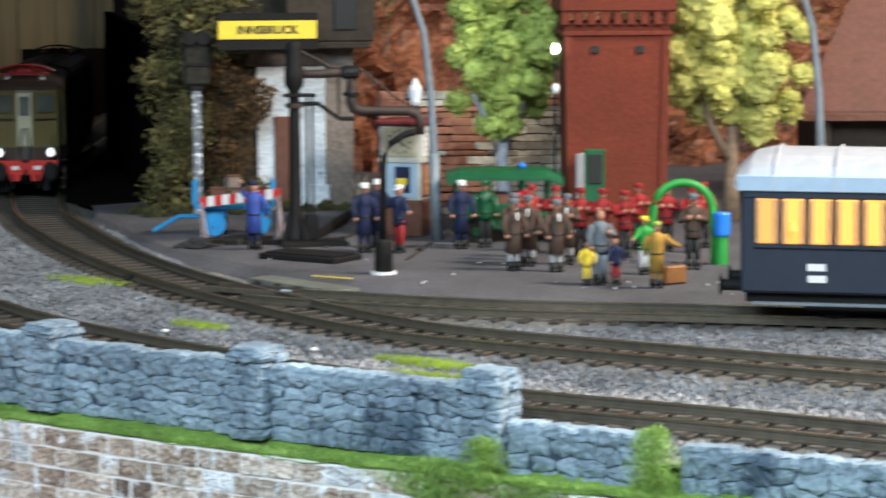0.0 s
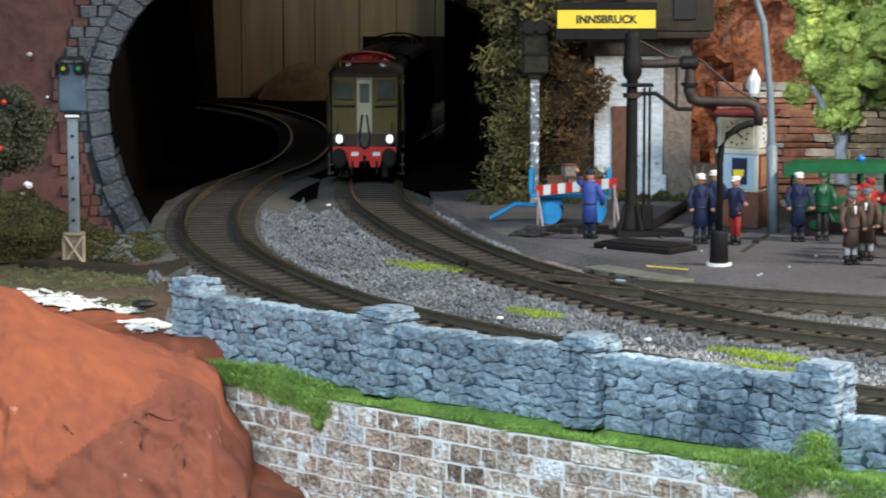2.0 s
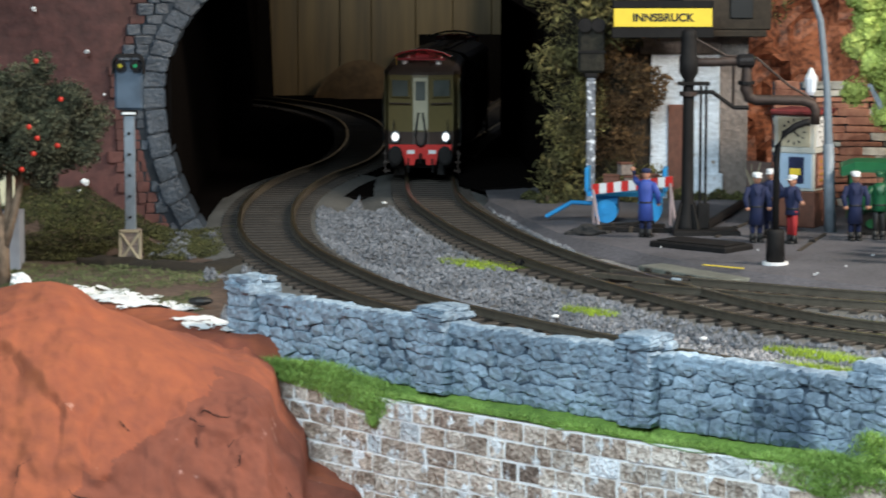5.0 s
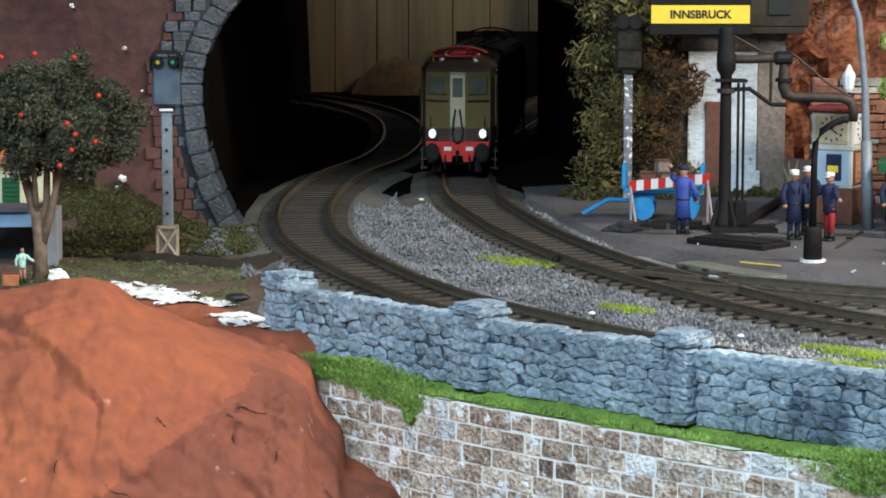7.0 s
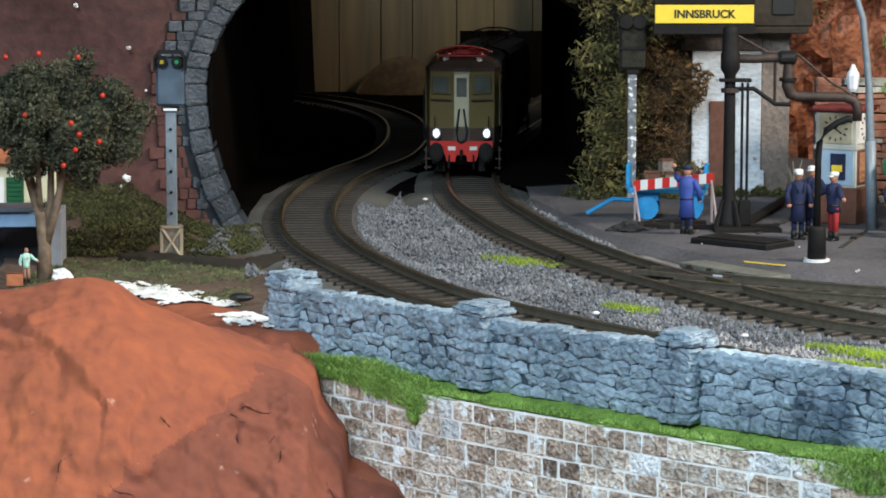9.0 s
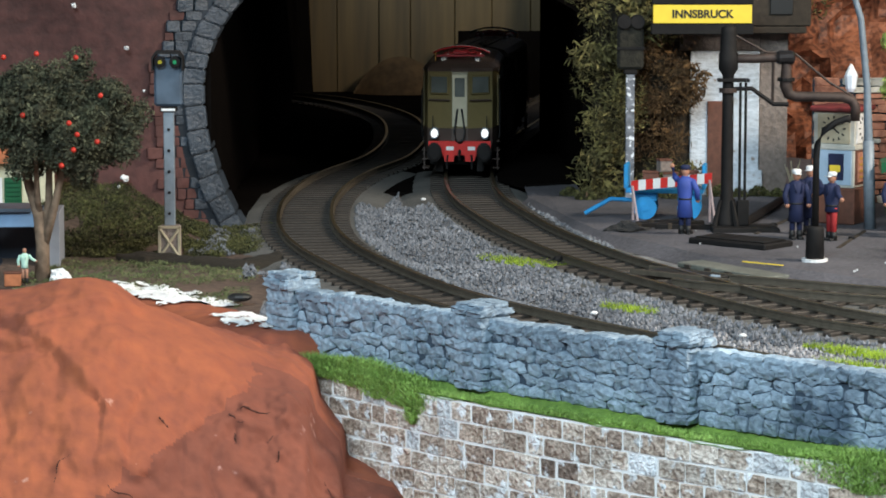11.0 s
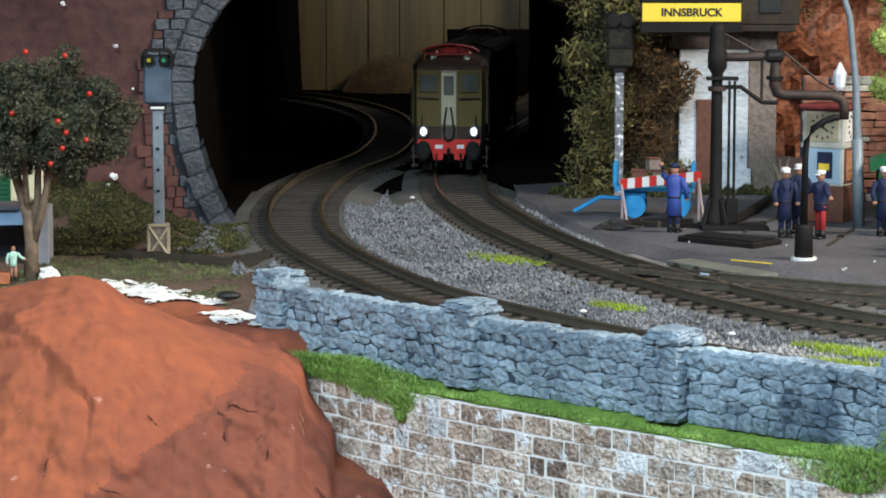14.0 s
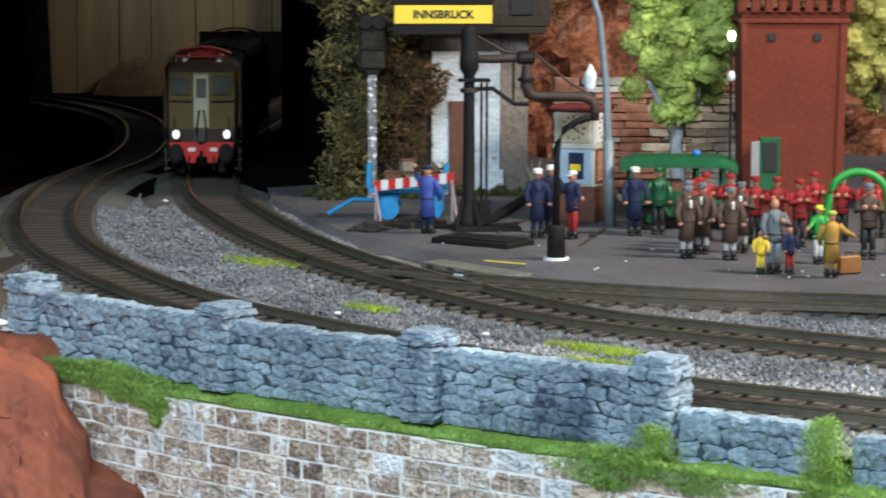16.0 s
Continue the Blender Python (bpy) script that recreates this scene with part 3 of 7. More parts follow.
    while z < 96:
        h = rnd.uniform(2.6, 3.8)
        reach = (8.5 if z < 62 else 8.5 + (z - 62) * 0.36) + rnd.uniform(-2.2, 2.2)
        inner = -10.3 - 69.0 * math.sqrt(max(0, 1 - ((z - 42) / (53.0 if z > 42 else 81.0)) ** 2))
        x = inner - 0.2
        while x > inner - reach:
            w = rnd.uniform(2.6, 5.6)
            painted = x - w / 2 < inner - 2.6 - max(0, (z - 20) * 0.14) + rnd.uniform(-1, 1)
            piece("stone", meshes[rnd.randrange(6)][int(painted)], t, pose((x - w / 2) * MM, (portal_y(x - w / 2) - (-0.62 if painted else 0.1)) * MM, (z + h / 2) * MM, 0, rnd.uniform(-2, 2), 26)
                  @ Matrix.Diagonal((w - 0.22, 0.55, h - 0.24, 1)))
            x -= w
        z += h
    # linings behind the arch, coloured near-black for the tunnel's shade
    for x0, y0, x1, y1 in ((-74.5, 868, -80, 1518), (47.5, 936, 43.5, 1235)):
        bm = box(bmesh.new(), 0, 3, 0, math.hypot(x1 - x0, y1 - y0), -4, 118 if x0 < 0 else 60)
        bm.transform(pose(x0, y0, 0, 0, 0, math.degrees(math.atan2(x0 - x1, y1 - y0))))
        solid("tunnel_lining", bm, M["black"], "near-black side lining, coloured for the shade inside the tunnel", "tunnel lining", kind="structure")
    # unseen roof, carried back to keep light off the tunnel track
    solid("tunnel_lining", box(bmesh.new(), -73, 52.9, 920, 1290, 93, 96), M["black"], "unseen black roof added to keep light off the tunnel track", "tunnel lining", kind="structure")
    # black floors hold the shade past the tunnel mouth as colour
    solid("tunnel_floor", box(bmesh.new(), -84, 46, 972, 1518, -3.4, -1.2), M["black"], "black floor standing in for the shade inside the tunnel", "floor", kind="structure")
    solid("tunnel_floor", box(bmesh.new(), -84, -62.5, 872, 971.9, -3.4, -1.0), M["black"], "black floor standing in for the shade inside the tunnel", "floor", kind="structure")
    # added black panels stand in for the dark before the boards
    solid("tunnel_lining", box(bmesh.new(), 9, 92, 1488, 1491, -3, 33, 0.2), M["black"], "low black panel added for the dark before the board wall", "tunnel lining", kind="structure")
    solid("tunnel_lining", box(bmesh.new(), 57, 96, 1480, 1483, -3, 130, 0.2), M["black"], "tall black panel added for the dark beside the board wall", "tunnel lining", kind="structure")
    # added black sheet where the platform's end lies in tunnel shade
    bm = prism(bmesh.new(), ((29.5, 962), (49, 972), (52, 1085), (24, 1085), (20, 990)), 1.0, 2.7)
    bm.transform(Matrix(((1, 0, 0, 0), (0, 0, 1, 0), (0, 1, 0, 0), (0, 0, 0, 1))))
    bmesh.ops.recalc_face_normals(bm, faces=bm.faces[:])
    solid("tunnel_floor", bm, M["black"], "black sheet over the platform end standing in for tunnel shade", "floor", kind="structure")
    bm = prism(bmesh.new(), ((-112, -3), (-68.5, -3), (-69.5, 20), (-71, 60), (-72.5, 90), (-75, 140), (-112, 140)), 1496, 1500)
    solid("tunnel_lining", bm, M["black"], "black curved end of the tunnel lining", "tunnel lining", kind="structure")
    w = thing("board_wall", 0, 1520, 0, 0, "rear wall of upright pine boards behind the tunnel", "board wall", kind="structure")
    part("backing", box(bmesh.new(), -110, 110, 8.4, 12, -4, 140), M["darkwood"], w)
    x = -100
    while x < 100:
        wd = rnd.uniform(17, 26)
        part("board", box(bmesh.new(), x, x + wd - 0.3, rnd.uniform(-.9, .9), 8, -4, 140, 0.25), M["plank"], w)
        x += wd


portal()


# ---- terracotta rock in the foreground ----
def rock():
    prof = ((-330, 13), (-170, 14), (-95.9, 15), (-88.5, 15.9), (-82.4, 17.6), (-76.9, 17.9), (-71.4, 16.5), (-65.4, 11.9), (-59.3, 9.2), (-53.4, 6.4), (-47.1, 3.4),
            (-39.7, -0.6), (-33, -3.0), (-28.8, -6.0), (-27, -12), (-21.8, -18.2), (-20.9, -25.3), (-10.6, -28), (10, -52))

    def ridge(x):
        for (x0, z0), (x1, z1) in zip(prof, prof[1:]):
            if x0 <= x <= x1:
                return z0 + (z1 - z0) * (x - x0) / (x1 - x0)
        return -52

    rnd = random.Random(77)
    cracks = []
    for _ in range(15):
        x, u, a, L = rnd.uniform(-108, -16), rnd.uniform(22, 66), rnd.choice((0.5, 1.5, 2.2)) + rnd.gauss(0, 0.4), rnd.uniform(3, 8)
        pts, bend = [], rnd.uniform(-0.5, 0.5)
        for k in range(7):
            pts.append((x, u))
            x, u, a = x + L / 6 * math.cos(a), u + L / 6 * math.sin(a), a + bend * 0.6 + rnd.uniform(-.5, .5)
        cracks.append((min(p[0] for p in pts) - 2, max(p[0] for p in pts) + 2, min(p[1] for p in pts) - 2, max(p[1] for p in pts) + 2, pts, rnd.uniform(0.9, 1.9)))

    def crack_lip(x, u):
        out = 0.0
        for x0, x1, u0, u1, pts, dep in cracks:
            if x0 < x < x1 and u0 < u < u1:
                k, d = min(((i, (p[0] + 0.7 - x) ** 2 + (p[1] - 0.5 - u) ** 2) for i, p in enumerate(pts)), key=lambda q: q[1])
                out += 1.1 * math.sin((k + 0.5) / 7 * math.pi) * math.exp(-d / 2.2)
        return out

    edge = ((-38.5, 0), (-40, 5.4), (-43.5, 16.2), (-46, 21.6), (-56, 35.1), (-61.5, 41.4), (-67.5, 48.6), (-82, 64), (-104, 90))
    folds = (((-64, 1.5), (-70.5, 8.1), (-76.5, 10.8), (-82, 12.6), (-85.5, 14.4), (-88, 15.3), (-94, 11.7)), ((-85.5, 20.7), (-89.5, 20.2), (-97, 18.2)),
             ((-72, 31.5), (-74.5, 29.2), (-78, 26.4), (-82, 20.9), (-85.5, 18.9)), ((-64, 29.7), (-66, 34.2), (-65, 40)), ((-44, 27), (-48.5, 36), (-49, 42), (-47, 48)),
             ((-30, 14), (-34, 24), (-38, 28)))

    def fold_step(x, u):
        """Sheets of plaster that end in a raised lip."""
        out = 0.0
        for pts in folds:
            if not (min(p[0] for p in pts) - 4 < x < max(p[0] for p in pts) + 4 and min(p[1] for p in pts) - 12 < u < max(p[1] for p in pts) + 6):
                continue
            best = None
            for (x0, u0), (x1, u1) in zip(pts, pts[1:]):
                dx, du = x1 - x0, u1 - u0
                k = max(0.0, min(1.0, ((x - x0) * dx + (u - u0) * du) / (dx * dx + du * du)))
                d = math.hypot(x - x0 - dx * k, u - u0 - du * k)
                if best is None or d < best[0]:
                    best = (d, (x - x0) * du - (u - u0) * dx)
            d, side = best
            sd = d if side >= 0 else -d
            out += 1.6 * math.exp(-max(0.0, -sd) / 4.0) * max(0.0, min(1.0, 0.5 - sd / 2.2)) - 0.55 * math.exp(-abs(sd - 1.0) / 0.8)
        return out

    def surf(x, j):
        """The rock's skin at x, from its rear foot (0) over the ridge (26) to its front foot (166)."""
        s = 1 - j / 26 if j < 26 else (j - 26) / 140
        zr, off, cut = ridge(x), 0.0, 0.0
        if j < 26:
            y, z = 600 + 62 * s, zr + (min(zr, -3.5) - zr) * (s * s * (3 - 2 * s))
        else:
            u = 90 * s
            y, z = 600 - u, zr - (70 + zr) * (0.2 * s + 0.8 * s ** 1.6)
            off = x - np.interp(u, [e[1] for e in edge], [e[0] for e in edge]) + 1.6 * fbm(x, u, 4, 7)
            if x > -111:
                cut = 0.8 * crack_lip(x, 1.15 * u) + min(1.0, u / 3) * fold_step(x + 0.8 * fbm(x, u, 7, 4), u + 0.8 * fbm(x, u, 2, 4))
        amp = 0.2 + min(1, abs(y - 600) / 14)
        v = Vector((x, y, z))
        if off > 0 and j > 26:
            y += min(1.0, s * 8) * max(0.0, min(1.0, (-12 - x) / 14)) * (0.9 * min(1.0, off / 3) + 0.5 * min(off, 26.0))
        n1 = fbm(x, y * 1.2, z, 34)
        cell = noise.voronoi(v / 27 + Vector((0.3 * n1, 0, 0.3 * n1)))[0]
        lump = (1.9 * fbm(x, y, z, 12) + 1.3 * fbm(x, y, z, 6)) * max(0.0, min(1.0, (x + 52) / 20))
        up = amp * (1.8 * n1 + 2.0 * min(0.4, cell[1] - cell[0]) + lump + 0.9 * fbm(x, y, z, 9) + 0.9 * max(0.0, noise.noise(v / 6.5) - 0.25) + 0.30 * fbm(x, y, z, 2.6)) + cut
        return Vector((x + 0.8 * n1 * amp, y - 0.75 * up, z + 0.7 * up))

    xs = [-330 + 14 * i for i in range(16)] + [-110 + 0.5 * i for i in range(242)]
    bm = bmesh.new()
    cols = [[bm.verts.new(surf(x, j)) for j in range(167)] for x in xs]
    for x, a, b in zip(xs, cols, cols[1:]):
        for j in range(166):
            f = bm.faces.new((a[j], a[j + 1], b[j + 1], b[j]))
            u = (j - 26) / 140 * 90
            # right of the ragged edge line the faces are a darker red-brown
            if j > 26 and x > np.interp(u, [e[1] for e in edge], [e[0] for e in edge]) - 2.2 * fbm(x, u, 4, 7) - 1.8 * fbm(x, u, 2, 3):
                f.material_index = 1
    bmesh.ops.recalc_face_normals(bm, faces=bm.faces[:])
    ob = solid("rock", bm, M["rock"], "terracotta-orange painted plaster rock with cracks", "rock", kind="structure", smooth=True)
    # thin half-sunk tubes whose dark colour stands in for shade in the cracks
    bm = bmesh.new()
    for x0, x1, u0, u1, pts, dep in cracks:
        fine = [(pts[i][0] + (pts[i + 1][0] - pts[i][0]) * k / 4, pts[i][1] + (pts[i + 1][1] - pts[i][1]) * k / 4) for i in range(6) for k in range(4)]
        way = [surf(x, 26 + u / 1.15 / 90 * 140) + Vector((0, 0.06, -0.06)) for x, u in fine if 1 < u < 90]
        if len(way) > 4:
            tube(bm, way, [0.04 + 0.17 * dep * math.sin(math.pi * (i + 0.5) / len(way)) ** 0.9 * (0.45 + 1.1 * abs(noise.noise(p * 1.1))) for i, p in enumerate(way)], 6)
    ob.data.materials.append(M["rock_flank"])
    part("cracks", bm, M["crevice"], ob, "narrow cracks, their shade put in as dark colour", True)


rock()


# ---- dry-stone wall: pillars and panels ----
def stones(seed, n):
    """Lumpy rounded blocks, one unit each way."""
    rnd = random.Random(seed)
    out = []
    for k in range(n):
        bm = box(bmesh.new(), -0.5, 0.5, -0.5, 0.5, -0.5, 0.5)
        bmesh.ops.subdivide_edges(bm, edges=bm.edges[:], cuts=3, use_grid_fill=True)
        for v in bm.verts:
            c = v.co * 2
            L = (abs(c.x) ** 7 + abs(c.y) ** 7 + abs(c.z) ** 7) ** (1 / 7)
            v.co = c / L * 0.52
            v.co += 0.10 * Vector((noise.noise(c * 1.3 + Vector((k, 0, 0))), noise.noise(c * 1.3 + Vector((0, k, 5))), noise.noise(c * 1.3 + Vector((9, 0, k))))) + Vector((rnd.uniform(-.045, .045), rnd.uniform(-.05, .05), rnd.uniform(-.05, .05)))
        out.append(finish("stone", bm, M["drystone"], False))
    return out


STONES = stones(21, 14)


def clip(poly, a, b):
    """The part of a polygon that is nearer to point a than to point b."""
    mx, mz, nx, nz = (a[0] + b[0]) / 2, (a[1] + b[1]) / 2, b[0] - a[0], b[1] - a[1]
    side = [(p[0] - mx) * nx + (p[1] - mz) * nz for p in poly]
    out = []
    for i in range(len(poly)):
        p, q, s, t = poly[i - 1], poly[i], side[i - 1], side[i]
        if (s < 0) != (t < 0):
            k = s / (s - t)
            out.append((p[0] + (q[0] - p[0]) * k, p[1] + (q[1] - p[1]) * k))
        if t < 0:
            out.append(q)
    return out


def field_stones(t, L, height, rnd):
    """Roughly coursed pillow-faced stones that fill a panel."""
    flat = 0.6
    seeds = []
    z = rnd.uniform(0.8, 1.4)
    while z < height - 1.6:
        h = rnd.uniform(2.3, 3.3)
        x = -L / 2 + rnd.uniform(0.3, 2.4)
        while x < L / 2:
            seeds.append((x * flat, z + rnd.uniform(-0.42, 0.42)))
            x += rnd.choice((2.4, 3.2, 4.2, 5.4, 6.6)) * rnd.uniform(0.85, 1.15)
        z += h
    W = L / 2 * flat
    for c in seeds:
        poly = [(-W, 0.0), (W, 0.0), (W, height - 1.3), (-W, height - 1.3)]
        for o in seeds:
            if o != c and abs(o[0] - c[0]) < 11 and abs(o[1] - c[1]) < 9:
                poly = clip(poly, c, o)
        if len(poly) < 3:
            continue
        ring = []
        for i, p in enumerate(poly):
            q = poly[(i + 1) % len(poly)]
            a = (p[0] / flat, p[1])
            b = (q[0] / flat, q[1])
            n = 2 if math.dist(a, b) > 2.2 else 1
            for k in range(n):
                w = (k + 0.14 + 0.1 * rnd.random()) / n
                e = (k + 0.86 - 0.1 * rnd.random()) / n
                ring += [(a[0] + (b[0] - a[0]) * w, a[1] + (b[1] - a[1]) * w), (a[0] + (b[0] - a[0]) * e, a[1] + (b[1] - a[1]) * e)]
        mx, mz = sum(p[0] for p in ring) / len(ring), sum(p[1] for p in ring) / len(ring)
        bm = bmesh.new()
        out = rnd.uniform(-.45, .5)
        tx, tz = rnd.uniform(-.2, .2), rnd.uniform(-.3, .12)
        ring = [((p[0] - mx) * rnd.uniform(0.95, 1.04), (p[1] - mz) * rnd.uniform(0.93, 1.04)) for p in ring]
        rows = []
        for k, y in ((1.0, 0.6), (1.0, -1.25), (0.92, -1.75), (0.58, -1.95)):
            rows.append([bm.verts.new((p[0] * k, y + (out + tx * p[0] * k + tz * p[1] * k + 0.6 * noise.noise(Vector((mx + p[0] * k, 3, mz + p[1] * k)) * 0.75) + rnd.uniform(-.09, .09) if y < -1 else 0), p[1] * k)) for p in ring])
        for u, v in zip(rows, rows[1:]):
            for j in range(len(u)):
                bm.faces.new((u[j], u[(j + 1) % len(u)], v[(j + 1) % len(u)], v[j]))
        mid = bm.verts.new((0, -2.1 + out + rnd.uniform(-.15, .1), 0))
        for j in range(len(ring)):
            bm.faces.new((rows[-1][j], rows[-1][(j + 1) % len(ring)], mid))
        bmesh.ops.recalc_face_normals(bm, faces=bm.faces[:])
        piece("stone", finish("stone", bm, M["drystone"], False), t, pose(mx * MM, 0, mz * MM))


def stone_pillar(s, height):
    x, y, a = along(s)
    t = thing("stone_pillar", x, y, -5.5, a, "blue-grey cast stone pillar of the trackside wall", "pillar", "pillars of the stone wall")
    rnd = random.Random(int(s))
    part("core", box(bmesh.new(), -3.6, 3.6, -3.3, 3.3, 0, height - 1, 0.4), M["joint"], t)
    z = 0.0
    while z < height - 4.6:
        h = rnd.uniform(2.1, 3.2)
        cut = rnd.uniform(-2.2, 2.2)
        for a0, a1 in ((-4.3, cut), (cut, 4.3)):
            for yy in (-2.15, 2.15):
                piece("stone", STONES[rnd.randrange(14)], t, pose((a0 + a1) / 2 * MM, yy * MM, (z + h / 2) * MM, 0, rnd.uniform(-5, 5), rnd.uniform(-5, 5) + 180 * rnd.randrange(2))
                      @ Matrix.Diagonal(((a1 - a0) * 1.0, 4.4, h * 0.99, 1)))
        z += h
    top = height - z
    for lay, (reach, z0, h) in enumerate(((4.75, z, top * 0.56), (4.0, z + top * 0.52, top * 0.5))):
        cut = rnd.uniform(-1.2, 1.6) if lay == 0 else rnd.uniform(-1.8, 0.2)
        for a0, a1 in ((-reach, cut), (cut, reach)):
            for yy in (-reach * 0.5, reach * 0.5):
                piece("capstone", STONES[rnd.randrange(14)], t, pose((a0 + a1) / 2 * MM, yy * MM, (z0 + h / 2 + rnd.uniform(-.15, .15)) * MM, rnd.uniform(-5, 5), rnd.uniform(-7, 7), rnd.uniform(-6, 6))
                      @ Matrix.Diagonal(((a1 - a0) * 1.04, reach * 1.04, h * rnd.uniform(0.95, 1.2), 1)))


def stone_panel(s0, s1, height, drop):
    x0, y0, _ = along(s0)
    x1, y1, _ = along(s1)
    L = math.hypot(x1 - x0, y1 - y0)
    t = thing("stone_wall", (x0 + x1) / 2, (y0 + y1) / 2, -5.5 - drop, math.degrees(math.atan2(y1 - y0, x1 - x0)),
              "blue-grey cast dry-stone wall panel on a grass ledge", "stone wall", "panels of the stone wall")
    rnd = random.Random(int(s0) + 50)
    part("core", box(bmesh.new(), -L / 2, L / 2, -1.2, 2.2, 0, height - 1.4, 0.3), M["joint"], t)
    field_stones(t, L, height, rnd)
    a = -L / 2
    while a < L / 2 - 1:
        w = min(rnd.uniform(2.6, 5.2), L / 2 - a)
        piece("capstone", STONES[rnd.randrange(14)], t, pose((a + w / 2) * MM, 0.1 * MM, (height - 1.1) * MM, 0, rnd.uniform(-8, 8), rnd.uniform(-5, 5))
              @ Matrix.Diagonal((w * 1.08, 4.6, 2.7 + rnd.uniform(-.4, .7), 1)))
        a += w


PILLARS = (0.0, 66.3, 123.6, 179.1)
for s in PILLARS:
    stone_pillar(s, 18.7)
for a, b in zip(PILLARS, PILLARS[1:]):
    stone_panel(a + 4.4, b - 4.4, 15.2, 0)
stone_panel(184, 213, 11.5, 2.5)
stone_panel(221, 262, 11.0, 3)
stone_panel(262.5, 330, 11.0, 4)


# ---- brick retaining wall and its grass ledge ----
def retaining_wall():
    t = thing("retaining_wall", 0, 0, 0, 0, "brown brick retaining wall with thick white mortar joints", "brick wall", kind="structure")
    bm = bmesh.new()
    cols = []
    for i in range(85):
        s = -20 + 4.2 * i
        cols.append([bm.verts.new((*along(s, o)[:2], z)) for o, z in ((7.5, -7.4), (7.5, -92), (-2, -92), (-2, -7.4))])
    for a, b in zip(cols, cols[1:]):
        for j in range(4):
            bm.faces.new((a[j], a[(j + 1) % 4], b[(j + 1) % 4], b[j]))
    bmesh.ops.recalc_face_normals(bm, faces=bm.faces[:])
    part("core", bm, M["mortar"], t, "white mortar")
    rnd = random.Random(8)
    mats = [material("brick_" + n, c, 0.85, vary=0.3, grain=1.0, stain=4.0, bump=1.4, tint=ti, spread=0.22, sharp=0.22, fleck=((0.88, 0.89, 0.90), 3.6, 0.57)) for n, c, ti in
            (("brown", (0.41, 0.295, 0.22), (0.72, 0.58, 0.48)), ("tan", (0.58, 0.445, 0.35), (0.86, 0.76, 0.67)), ("pale", (0.80, 0.83, 0.87), (0.92, 0.94, 0.96)), ("dark", (0.23, 0.16, 0.125), (0.48, 0.37, 0.30)))]
    kinds = []
    for m in mats:
        for v in range(3):
            bm = box(bmesh.new(), -0.5, 0.5, -0.5, 0.5, -0.5, 0.5)
            for ve in bm.verts:
                ve.co += Vector((rnd.uniform(-.02, .02), rnd.uniform(-.2, .2), rnd.uniform(-.05, .05)))
            bmesh.ops.bevel(bm, geom=bm.edges[:], offset=0.05, segments=1, affect="EDGES")
            kinds.append(finish("brick", bm, m))
    z, h = -7.6, 4.2
    while z > -34:
        a = -18 + rnd.uniform(0, 5)
        while a < 225:
            w = rnd.choice((4.4, 6.0, 6.8, 7.6, 8.6))
            g = rnd.choices((0, 1, 2, 3), (7, 6, 1.5, 1.8) if z > -19 else (5, 6, 2.6, 1.0))[0]
            x, y, r = along(a + w / 2, 7.46)
            piece("brick", kinds[g * 3 + rnd.randrange(3)], t, pose(x * MM, y * MM, (z - h / 2 + rnd.uniform(-.08, .08)) * MM, rnd.uniform(-3, 3), rnd.uniform(-1, 1), r + rnd.uniform(-2, 2)) @ Matrix.Diagonal((w - rnd.uniform(0.36, 0.56), rnd.uniform(0.4, 0.75), h - rnd.uniform(0.36, 0.58), 1)))
            a += w
        z -= h


retaining_wall()


